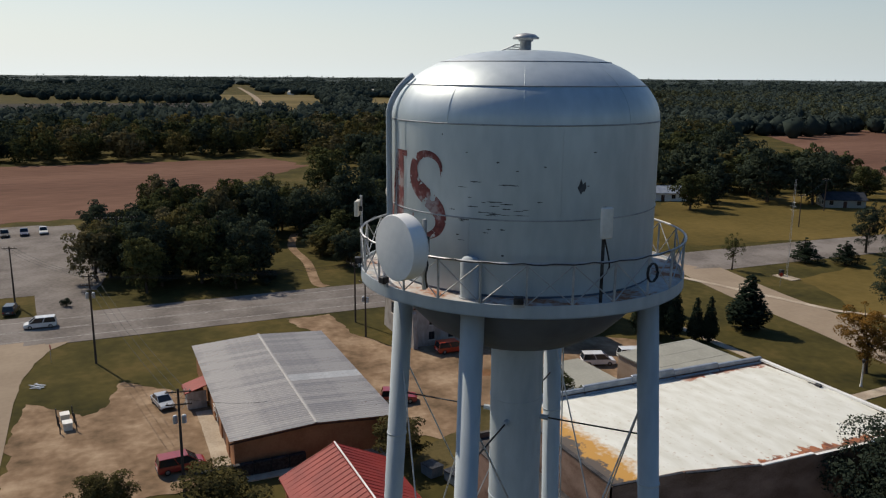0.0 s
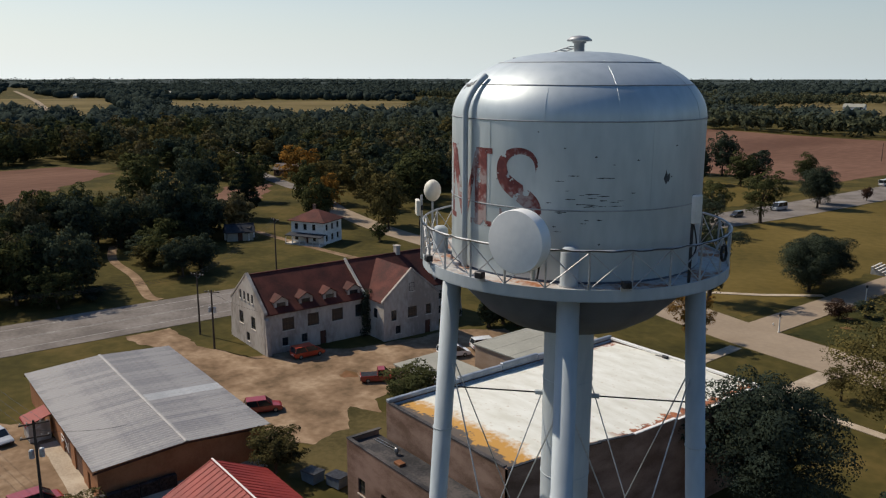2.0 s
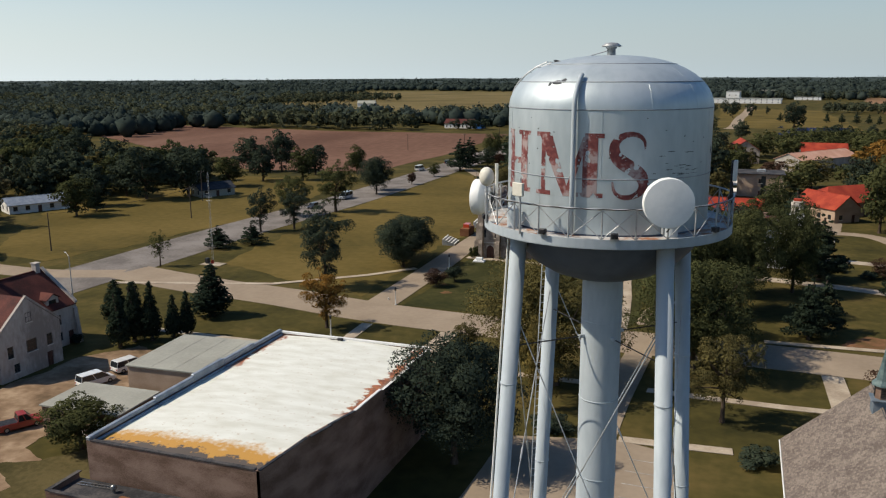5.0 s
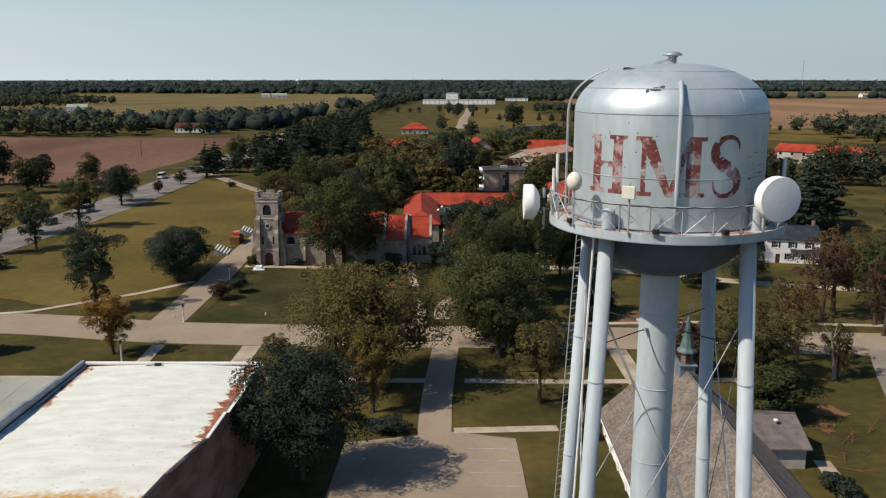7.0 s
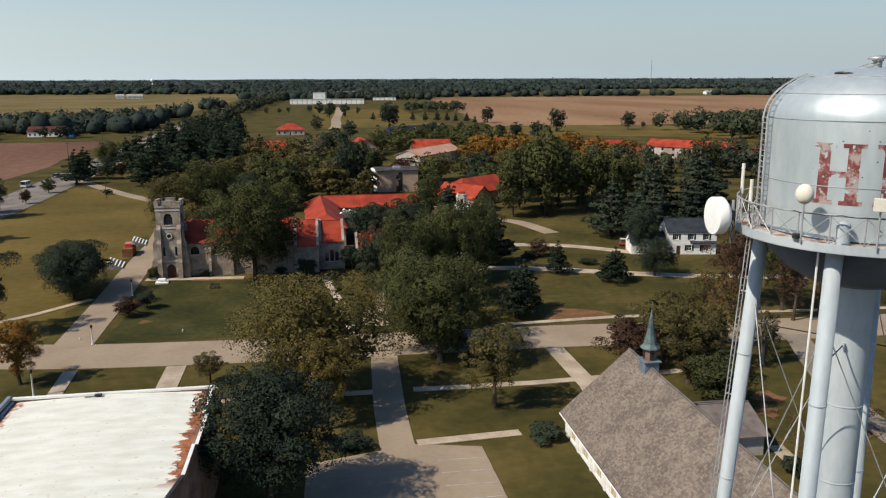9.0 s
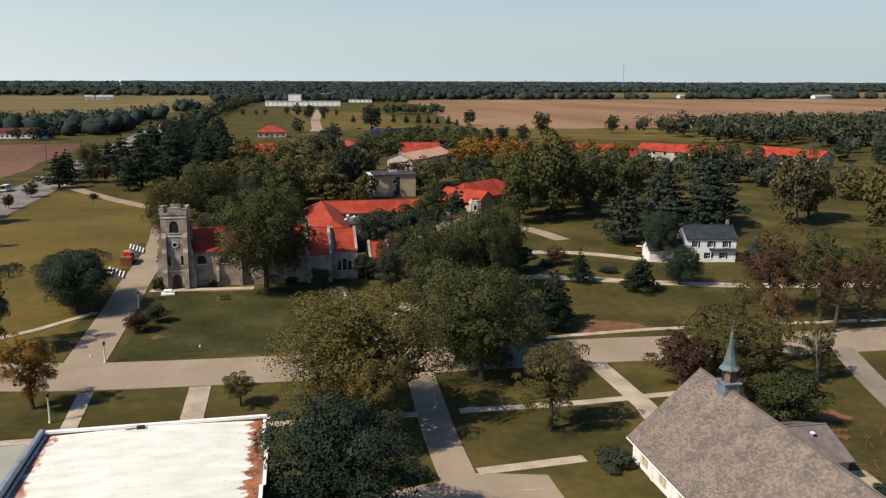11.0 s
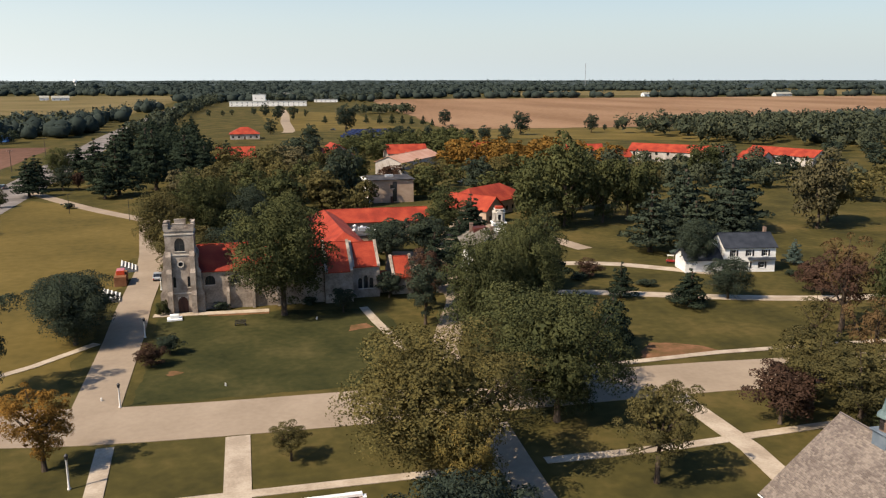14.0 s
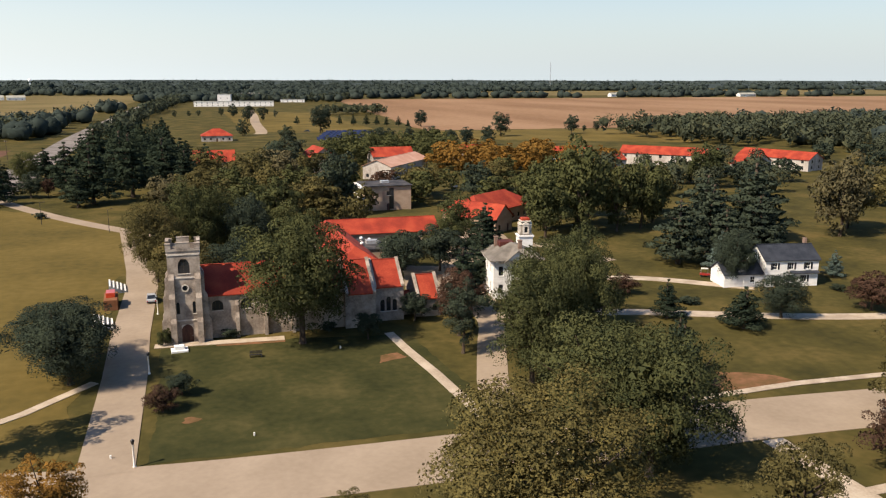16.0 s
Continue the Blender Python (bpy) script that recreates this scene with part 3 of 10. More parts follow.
H_X = -74.0
road("road", [(H_X - 3, -1500), (H_X - 0.5, -300), (H_X, -130), (H_X + 0.5, -60), (H_X + 2, 0), (-70.5, 60), (-66, 130), (-66, 260), (-68.5, 400), (-70, 670), (-52, 1600), (0, 3400)], 17.5, M_ASPHALT, 0.06, "wide grey asphalt highway with worn paint", "road")
for dx in (-0.25, 0.25):
    road("road_marking", [(H_X - 0.5 + dx, -300), (H_X + dx, -130), (H_X + 0.5 + dx, -60), (H_X + 2 + dx, -16)], 0.13, M_LINE, 0.075, "worn centre line on the highway", "road marking", 0.01)
for dx in (-5.6, 5.6):
    road("road_marking", [(H_X - 0.5 + dx, -300), (H_X + dx, -130), (H_X + 0.5 + dx, -60), (H_X + 2 + dx, -16)], 0.16, M_LINE, 0.075, "worn edge line on the highway", "road marking", 0.01)
road("road", [(-66, 6), (-45, 1.5), (-22, -1.5), (0, -5.5), (30, -7.3), (75, -8.3), (112, -11), (200, -14)], 11.2, M_PALE_ROAD, 0.07, "pale sun-bleached campus road", "road")
road("road", [(-66, -120), (-88, -122), (-118, -123), (-150, -122), (-175, -124)], 9.0, M_ASPHALT, 0.07, "grey asphalt side road", "road")
patch("car_park", [(-98, -127), (-98, -116), (-120, -112), (-158, -112), (-178, -128), (-178, -210), (-98, -210)], 0.055, M_ASPHALT, "grey asphalt car park with faded bays", "pavement", 0.4, 14)
patch("junction", [(-66, -120.5), (-62.5, -123.6), (-57, -125.8), (-50, -127.0), (-42, -127.6), (-42, -130), (-66, -130)], 0.067, M_PALE_ROAD, "pale flared mouth of the side road", "road", 0.2, 92)
road("road", [(-68, -131.2), (-53, -131.2), (-40, -131.3), (-10, -132), (20, -134)], 7.2, M_PALE_ROAD, 0.072, "pale side road off the highway", "road")
road("road", [(-66, 4), (-82, -1), (-100, -1), (-124, 1), (-160, 8)], 7.0, M_PALE_ROAD, 0.068, "pale lane off the crossroads", "road")
road("drive", [(-2.9, -1), (-3.1, 30), (-3.7, 50), (-3.7, 83), (-4.8, 99), (-10, 148)], 6.2, M_PALE_ROAD, 0.09, "pale concrete drive between lawns", "drive", bend=False)
road("drive", [(-58, 222), (-44, 197), (-28, 172), (-10, 148), (6, 128)], 4.5, M_PALE_ROAD, 0.08, "pale curving drive under the pines", "drive")
road("drive", [(46, 2), (46.3, 10), (49.5, 20), (52.7, 29), (57, 42), (58, 60), (61, 80), (70, 96), (92, 100), (100, 78)], 4.6, M_PALE_ROAD, 0.085, "narrow pale drive winding to the white house", "drive")
road("drive", [(57, 44), (74, 41), (86, 38), (105, 30), (124, 24), (150, 20)], 3.6, M_CONCRETE, 0.08, "pale narrow lane across the lawn", "drive")
road("drive", [(60, 72), (80, 66), (98, 61.5), (112, 51), (117, 47.5)], 3.4, M_CONCRETE, 0.083, "pale driveway to the white house", "drive")
patch("plaza", [(47, 62), (52, 88), (60, 84), (66, 98), (78, 124), (88, 120), (86, 102), (71, 84), (64, 56), (57, 44), (54, 46)], 0.084, M_PALE_ROAD, "pale paved court between the halls", "pavement", 0.3, 93)
road("drive", [(75.5, 1000), (69.7, 830), (62, 700), (58, 575), (54, 540)], 9.0, M_PALE_ROAD, 0.075, "pale drive across the sports field", "drive")
road("alley", [(46.2, -6), (45.3, -22), (44.7, -34), (44.5, -48)], 4.1, M_PALE_ROAD, 0.085, "pale alley shaded by large trees", "road")
patch("car_park", [(33, -74), (34.2, -47.5), (46.5, -44.5), (54.2, -46.3), (54.5, -74)], 0.088, M_PALE_ROAD, "pale concrete car park with white bays", "pavement", 0.06, 15)
for k in range(8):
    y = -49.0 - 2.9 * k
    road("bay_line", [(48.6, y), (54.0, y - 0.1)], 0.12, M_LINE, 0.1, "faded white parking bay line", "road marking", 0.008, bend=False)
WALK_Z = [0.085]


def walkway(line, width, label="pale concrete walkway across the lawn"):
    pts = [Vector(p) for p in line]
    WALK_Z[0] += 0.005
    return road("walkway", [tuple(p) for p in pts], width, M_CONCRETE, WALK_Z[0], label, "walkway", 0.08, bend=False)
walkway([(15.0, -12.6), (14.9, -26.0), (14.7, -47.0)], 2.9)
walkway([(0.0, -12.2), (0.6, -26.5), (1.2, -46)], 2.0)
walkway([(-40, -26.5), (0.6, -26.9), (30, -27.4), (43, -27.6)], 1.5)
walkway([(48.5, -27.6), (56, -27.9), (66, -28.0), (76, -27.5), (88, -27.0)], 1.5)
walkway([(72.6, -14.2), (72.8, -30.5), (71.2, -42.6)], 2.9)
walkway([(46.9, -44.2), (59.5, -43.4)], 1.6)
walkway([(87.7, -51.9), (87.0, -60.4), (84, -75)], 1.8)
walkway([(-62, -3), (-30, 6.5), (-14.6, 19.4), (-7.0, 28.6)], 1.5)
walkway([(0.4, 42.8), (9.5, 42.2), (20.8, 41.4)], 2.0, "pale paved terrace before the church")
walkway([(38.0, 39.2), (38.8, 30), (40.2, 19.0), (41.3, 6.6), (41.8, -1.6)], 1.6)
walkway([(64, -1.0), (88, 0.2), (112, -1), (140, -3)], 1.4)
road("lane", [(114, -14), (108, -29.5), (104.4, -41), (102.8, -52), (102, -68)], 3.8, M_LANE, 0.08, "grey lane leaving the campus road", "road")

patch("gravel_yard", [(-44, -114), (-37, -107), (-33, -104.4), (-10.5, -104.4), (-8, -128), (-40, -127), (-33, -119)], 0.05, M_GRAVEL, "dusty tan gravel yard with tyre marks", "gravel", 1.0, 16)
patch("apron", [(-29.6, -106.7), (-29.6, -104.4), (-10.6, -104.4), (-10.6, -106.9)], 0.062, M_CONCRETE, "pale concrete strip along the workshop wall", "pavement", 0.12, 91)
patch("gravel_yard", [(-64, -87), (-56, -84.5), (-49, -84.8), (-30, -84.6), (-13, -84.6), (-9, -80), (-10, -73), (-17, -68), (-17.5, -57), (-18.5, -38), (-30, -34), (-34.5, -42), (-35, -55), (-40, -66), (-43, -74), (-52, -78.5), (-57, -78), (-64, -79)], 0.05, M_GRAVEL, "dusty tan gravel yard with tyre marks", "gravel", 0.9, 17)
patch("yard_grass", [(-17, -72), (-9.5, -66), (1.5, -66), (1.5, -84), (-5, -86), (-10.5, -83), (-12, -77)], 0.065, M_ROUGH, "patchy rough grass in the yard", "grass", 1.2, 18)
road("farm_track", [(-83, -74), (-87, -75), (-105, -72), (-123, -71), (-140, -66)], 2.0, M_GRAVEL, 0.05, "reddish dirt track into the trees", "track")
road("farm_track", [(-79, -21.5), (-89, -25), (-104, -27), (-118, -28.2), (-136, -29.3)], 2.0, M_GRAVEL, 0.05, "reddish dirt track past the houses", "track")
road("road", [(-199, 22), (-219, 23), (-278, 35), (-318, 48), (-387, 72)], 6.0, M_ASPHALT, 0.066, "grey lane curving between the woods", "road")
road("road", [(-150, 6), (-175, 14), (-199, 22)], 6.0, M_ASPHALT, 0.064, "grey lane curving between the woods", "road")
patch("field", [(-228, 2), (-226, 20), (-182, -6), (-172, -24), (-190, -22)], 0.05, M_SOIL, "small bare red-brown field by the farmhouse", "field", 1.2, 81)
road("farm_track", [(-815, 84), (-968, 105), (-1494, 198), (-2400, 340)], 9.0, M_PALE_ROAD, 0.08, "pale farm road running to the horizon", "track")
patch("lawn", [(1.5, 0.5), (43, -0.5), (43.5, 12), (41, 38), (22, 40.5), (9, 41), (1.5, 41)], 0.03, M_GREENLAWN, "deep green mown lawn before the church", "lawn", 0.5, 94)
patch("dirt_patch", [(75.2, -0.6), (88.5, 1.0), (87, 3.6), (83.5, 6.2), (79.5, 8.0), (77, 5.2)], 0.05, M_BARE, "bare reddish earth on the lawn", "soil", 0.9, 19)
patch("dirt_patch", [(33.5, 25.6), (38, 26.6), (37, 29), (34, 28.6)], 0.05, M_BARE, "bare reddish earth on the lawn", "soil", 0.4, 20)
patch("dirt_patch", [(10, 40.2), (20.8, 39.6), (21, 40.6), (10, 41.4)], 0.06, M_BARE, "reddish bare bed along the terrace", "soil", 0.2, 21)
for k, (x, y, r) in enumerate([(-27, -66.6, 1.3), (41, 52, 2.2), (6, 11.5, 1.0), (3.6, 17.2, 0.8), (95, -38, 2.0), (101, -48, 2.4), (92, -43, 1.5)]):
    patch("dirt_patch", [(x + r * (0.7 + 0.3 * math.sin(3 * a + k)) * math.cos(a) * 1.5, y + r * math.sin(a)) for a in [i * math.pi / 6 for i in range(12)]], 0.068, M_BARE, "bare reddish earth patch", "soil", 0.15, 30 + k)


# ---- water tower ----
TX, TY = 53.5, -108.3
T_R, DECK_R, DECK_Z, SHOULDER, TOP = 3.11, 3.85, 37.25, 40.8, 42.34
tower = thing("water_tower", pose(TX, TY, 0), "silver-painted steel water tower with faded red letters", "water tower")


def on_tank(az, z, r=T_R):
    a = radians(az)
    return Vector((r * math.cos(a), r * math.sin(a), z))


profile = [(0.66, 35.35), (1.1, 35.42), (1.7, 35.62), (2.25, 35.95), (2.7, 36.4), (2.98, 36.85), (T_R, 37.3), (T_R, 38.0), (T_R, 38.9), (T_R, 39.9), (T_R, SHOULDER)]
for k in range(1, 19):
    a = math.pi / 2 * k / 18
    e = 0.82
    profile.append((max(T_R * math.cos(a) ** e, 0.0) if k < 18 else 0.0, SHOULDER + (TOP - SHOULDER) * math.sin(a) ** 1.02))
# bowl: coloured darker than the tank to stand for underside shade
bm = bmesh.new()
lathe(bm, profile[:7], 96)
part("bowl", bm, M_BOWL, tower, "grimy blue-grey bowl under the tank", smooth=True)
bm = bmesh.new()
lathe(bm, profile[6:], 96)
tank = part("tank", bm, M_STEEL, tower, smooth=True)


def dome_r(z):
    s = ((z - SHOULDER) / (TOP - SHOULDER)) ** (1 / 1.02)
    return T_R * max(1 - s * s, 0) ** 0.41


for z in (38.88, SHOULDER, 41.56, 42.06):
    bm = bmesh.new()
    r = (T_R if z <= SHOULDER else dome_r(z)) + 0.004
    lathe(bm, [(r, z - 0.016), (r + 0.012, z - 0.008), (r + 0.012, z + 0.008), (r - 0.01 * (z > SHOULDER), z + 0.016)], 96)
    part("weld_seam", bm, M_SEAM, tank, smooth=True)
for az, z0, z1 in ((330, SHOULDER, 42.1), (300, SHOULDER, 41.5), (15, SHOULDER, 41.9), (275, 38.9, SHOULDER), (345, 38.9, SHOULDER), (210, 38.9, SHOULDER), (240, 37.4, 38.9), (310, 37.4, 38.9)):
    bm = bmesh.new()
    last = None
    for k in range(9):
        z = z0 + (z1 - z0) * k / 8
        p = on_tank(az, z, (T_R if z <= SHOULDER else dome_r(z)) + 0.003)
        if last:
            tube(bm, last, p, 0.004, 4)
        last = p
    part("weld_seam", bm, M_STEEL, tank)

# vent, hatch, roof ladder
bm = bmesh.new()
lathe(bm, [(0.13, TOP - 0.05), (0.13, TOP + 0.2), (0.17, TOP + 0.2), (0.17, TOP + 0.24)], 20)
lathe(bm, [(0.0, TOP + 0.3), (0.3, TOP + 0.25), (0.31, TOP + 0.28), (0.2, TOP + 0.36), (0.0, TOP + 0.39)], 20)
part("vent", bm, M_GALV, tower, smooth=True)
bm = bmesh.new()
lathe(bm, [(0.42, -0.12), (0.42, 0.05), (0.46, 0.05), (0.46, 0.1), (0.0, 0.13)], 24)
bmesh.ops.transform(bm, matrix=Matrix.Translation(on_tank(200, 41.98, 1.35)) @ Matrix.Rotation(radians(-18), 4, on_tank(290, 0, 1)), verts=bm.verts[:])
part("hatch", bm, M_DARKSTEEL, tower)
roof_ladder = None
for s in (-0.2, 0.2):
    bm = bmesh.new()
    a, b = on_tank(194, 42.24, 0.95), on_tank(190, TOP + 0.12, 0.15)
    q = on_tank(284, 0, s)
    tube(bm, a + q, b + q, 0.018, 5)
    if roof_ladder is None:
        roof_ladder = part("roof_ladder", bm, M_GALV, tower)
    else:
        part("stile", bm, M_GALV, roof_ladder)
for k in range(6):
    bm = bmesh.new()
    p = on_tank(194, 42.24, 0.95).lerp(on_tank(190, TOP + 0.12, 0.15), k / 5)
    tube(bm, p + on_tank(284, 0, -0.2), p + on_tank(284, 0, 0.2), 0.014, 5)
    part("rung", bm, M_GALV, roof_ladder)

# riser and legs
bm = bmesh.new()
lathe(bm, [(0.8, 0), (0.8, 0.4), (0.65, 0.5), (0.65, 35.5)], 40)
riser = part("riser", bm, M_STEEL2, tower, smooth=True)
for z in (33.9, 31.2, 28.4, 25.6, 22.8, 20.0, 17.2, 14.4, 11.6, 8.8):
    bm = bmesh.new()
    lathe(bm, [(0.651, z - 0.02), (0.665, z - 0.012), (0.665, z + 0.012), (0.651, z + 0.02)], 40)
    part("weld_seam", bm, M_STEEL2, riser, smooth=True)
LEG_AZ = (42, 132, 222, 312)


def leg_at(az, z):
    return on_tank(az, z, 5.35 + (3.1 - 5.35) * z / 37)


for az in LEG_AZ:
    bm = bmesh.new()
    tube(bm, leg_at(az, 0.3), leg_at(az, 37.0), 0.255, 20)
    leg = part("leg", bm, M_STEEL2, tower, smooth=True)
    bm = bmesh.new()
    box(bm, -0.55, 0.55, -0.55, 0.55, 0, 0.35, Matrix.Translation(leg_at(az, 0) * Vector((1, 1, 0))))
    part("footing", bm, M_CONCRETE, leg)
    for z in (32.2, 27.2, 22.2, 17.2, 12.2, 7.2):
        bm = bmesh.new()
        lathe(bm, [(0.256, -0.03), (0.275, -0.02), (0.275, 0.02), (0.256, 0.03)], 20, Matrix.Translation(leg_at(az, z)))
        part("weld_seam", bm, M_STEEL2, leg)
    # shoulder bracket that ties the leg to the bowl
    bm = bmesh.new()
    p = leg_at(az, 36.3)
    inward = -Vector((p.x, p.y, 0)).normalized()
    side = inward.cross(Vector((0, 0, 1))) * 0.03
    a = [p + side, p + inward * 0.6 + side + Vector((0, 0, 0.45)), p + inward * 0.1 + side + Vector((0, 0, 0.9))]
    v1, v2 = [bm.verts.new(q) for q in a], [bm.verts.new(q - 2 * side) for q in a]
    bm.faces.new(v1)
    bm.faces.new(v2[::-1])
    for i in range(3):
        bm.faces.new((v1[i], v1[(i + 1) % 3], v2[(i + 1) % 3], v2[i]))
    part("bracket", bm, M_STEEL2, leg)
# struts, rods and riser ties at each panel
LEVELS = (34.6, 23.5, 12.0, 1.5)
for i, az in enumerate(LEG_AZ):
    nxt = LEG_AZ[(i + 1) % 4]
    for z in LEVELS[1:3]:
        bm = bmesh.new()
        tube(bm, leg_at(az, z), leg_at(nxt, z), 0.06, 8)
        part("strut", bm, M_STEEL2, tower)
    for z0, z1 in zip(LEVELS, LEVELS[1:]):
        for a, b in ((az, nxt), (nxt, az)):
            bm = bmesh.new()
            tube(bm, leg_at(a, z0), leg_at(b, z1), 0.02, 6)
            rod = part("tie_rod", bm, M_GALV, tower)
            bm = bmesh.new()
            q = leg_at(a, z0).lerp(leg_at(b, z1), 0.52)
            d = (leg_at(b, z1) - leg_at(a, z0)).normalized()
            tube(bm, q - d * 0.2, q + d * 0.2, 0.035, 8)
            part("turnbuckle", bm, M_GALV, rod)
    for z in (33.4, 23.5):
        bm = bmesh.new()
        tube(bm, leg_at(az, z), on_tank(az, z, 0.64), 0.022, 6)
        part("riser_tie", bm, M_DARKSTEEL, tower)
        bm = bmesh.new()
        tube(bm, on_tank(az, z - 0.0, 0.6), on_tank(az, z, 0.85), 0.07, 8)
        part("tie_lug", bm, M_STEEL2, tower)

# balcony
bm = bmesh.new()
lathe(bm, [(T_R - 0.02, DECK_Z - 0.03), (DECK_R - 0.02, DECK_Z - 0.03), (DECK_R - 0.02, DECK_Z), (T_R - 0.02, DECK_Z)], 96)
deck = part("deck", bm, M_RUSTDECK, tower, "rust-streaked steel deck")
bm = bmesh.new()
lathe(bm, [(DECK_R - 0.02, DECK_Z - 0.22), (DECK_R + 0.01, DECK_Z - 0.22), (DECK_R + 0.01, DECK_Z + 0.06), (DECK_R - 0.02, DECK_Z + 0.06), (DECK_R - 0.02, DECK_Z - 0.22)], 96)
part("fascia", bm, M_STEEL2, tower, smooth=False)
bm = bmesh.new()
lathe(bm, [(DECK_R - 0.14, DECK_Z - 0.22), (DECK_R + 0.01, DECK_Z - 0.22), (DECK_R + 0.01, DECK_Z - 0.2), (DECK_R - 0.14, DECK_Z - 0.2), (DECK_R - 0.14, DECK_Z - 0.22)], 96)
part("fascia_flange", bm, M_STEEL2, tower)
RAIL_Z = DECK_Z + 0.9
bm = bmesh.new()
for k in range(96):
    tube(bm, on_tank(k * 3.75, RAIL_Z, DECK_R), on_tank(k * 3.75 + 3.8, RAIL_Z, DECK_R), 0.028, 6)
part("handrail", bm, M_GALV, tower)
NPOST = 26
for k in range(NPOST):
    az = 360 * k / NPOST
    bm = bmesh.new()
    tube(bm, on_tank(az, DECK_Z, DECK_R - 0.02), on_tank(az, RAIL_Z, DECK_R - 0.005), 0.026, 6)
    part("rail_post", bm, M_GALV, tower)
    for a, b in ((az, az + 360 / NPOST), (az + 360 / NPOST, az)):
        bm = bmesh.new()
        tube(bm, on_tank(a, DECK_Z + 0.06, DECK_R - 0.01), on_tank(b, RAIL_Z - 0.03, DECK_R - 0.01), 0.014, 5)
        part("rail_brace", bm, M_GALV, tower)


def bent_tube(bm, pts, r, seg=8):
    rings = []
    for i, p in enumerate(pts):
        d = (pts[min(i + 1, len(pts) - 1)] - pts[max(i - 1, 0)]).normalized()
        u = d.cross(Vector((0, 0, 1)) if abs(d.z) < 0.95 else Vector((1, 0, 0))).normalized() if not rings else (u_last - d * u_last.dot(d)).normalized()
        u_last = u
        v = d.cross(u)
        rings.append([bm.verts.new(p + (u * math.cos(2 * math.pi * k / seg) + v * math.sin(2 * math.pi * k / seg)) * r) for k in range(seg)])
    for r0, r1 in zip(rings, rings[1:]):
        for k in range(seg):
            bm.faces.new((r0[k], r0[(k + 1) % seg], r1[(k + 1) % seg], r1[k]))
    bm.faces.new(rings[0][::-1])
    bm.faces.new(rings[-1])
    bmesh.ops.recalc_face_normals(bm, faces=bm.faces[:])


# overflow pipe over the shoulder
bm = bmesh.new()
pts = [on_tank(261, 37.3, T_R + 0.12), on_tank(261, 38.6, T_R + 0.12), on_tank(261, 40.5, T_R + 0.12)]
for k in range(1, 8):
    z = SHOULDER + (41.75 - SHOULDER) * k / 7
    pts.append(on_tank(261, z + 0.02, dome_r(z) + 0.13))
bent_tube(bm, pts, 0.07, 10)
part("overflow_pipe", bm, M_STEEL2, tower, smooth=True)
# tank ladder
rails = {}
for s in (-0.2, 0.2):
    pts = []
    for z in np.linspace(37.3, SHOULDER, 6):
        pts.append(on_tank(168, z, T_R + 0.22) + on_tank(258, 0, s))
    for k in range(1, 9):
        z = SHOULDER + (42.1 - SHOULDER) * k / 8
        pts.append(on_tank(168, z + 0.06, dome_r(z) + 0.2) + on_tank(258, 0, s))
    rails[s] = pts
    bm = bmesh.new()
    bent_tube(bm, pts, 0.03, 6)
    part("ladder_rail", bm, M_GALV, tower)
rungs = list(zip(rails[-0.2], rails[0.2]))
for i in range(5):
    rungs += [(rails[-0.2][i].lerp(rails[-0.2][i + 1], k / 4), rails[0.2][i].lerp(rails[0.2][i + 1], k / 4)) for k in range(1, 4)]
for p, q in rungs:
    bm = bmesh.new()
    tube(bm, p, q, 0.013, 5)
    part("rung", bm, M_GALV, tower)
# leg ladder
for s in (-0.2, 0.2):
    bm = bmesh.new()
    o = on_tank(222, 0, s)
    tube(bm, leg_at(132, 0.4) * 1.0 + on_tank(132, 0, 0.42) + o, leg_at(132, 37.0) + on_tank(132, 0, 0.42) + o, 0.022, 5)
    part("ladder_rail", bm, M_GALV, tower)
for k in range(120):
    z = 0.8 + 0.3 * k
    bm = bmesh.new()
    c = leg_at(132, z) + on_tank(132, 0, 0.42)
    tube(bm, c + on_tank(222, 0, -0.2), c + on_tank(222, 0, 0.2), 0.012, 4)
    part("rung", bm, M_GALV, tower)
for z in (8, 12.5, 17, 21.5, 26, 30.5, 34.5):
    bm = bmesh.new()
    c = leg_at(132, z)
    tube(bm, c, c + on_tank(132, 0, 0.44), 0.03, 6)
    part("ladder_bracket", bm, M_GALV, tower)
bm = bmesh.new()
tube(bm, leg_at(222, 2) + on_tank(150, 0, 0.45), leg_at(222, 37) + on_tank(150, 0, 0.45), 0.035, 8)
part("conduit", bm, M_POST, tower)

# faded red letters, laid round the tank
M_LETTER = mat("faded_red_paint", [(0.12, 0.032, 0.032), (0.19, 0.055, 0.05), (0.34, 0.27, 0.26)], 1.4, 9.0, 0.6, bump=0.1, spread=0.35)
_n, _l = M_LETTER.node_tree.nodes, M_LETTER.node_tree.links
_co, _no, _st = _n.new("ShaderNodeTexCoord"), _n.new("ShaderNodeTexNoise"), _n.new("ShaderNodeMath")
_no.inputs["Scale"].default_value, _no.inputs["Detail"].default_value = 4.5, 6
_l.new(_co.outputs["Object"], _no.inputs["Vector"])
_st.operation, _st.inputs[1].default_value = "GREATER_THAN", 0.4
_l.new(_no.outputs["Fac"], _st.inputs[0])
_l.new(_st.outputs[0], _n["Principled BSDF"].inputs["Alpha"])


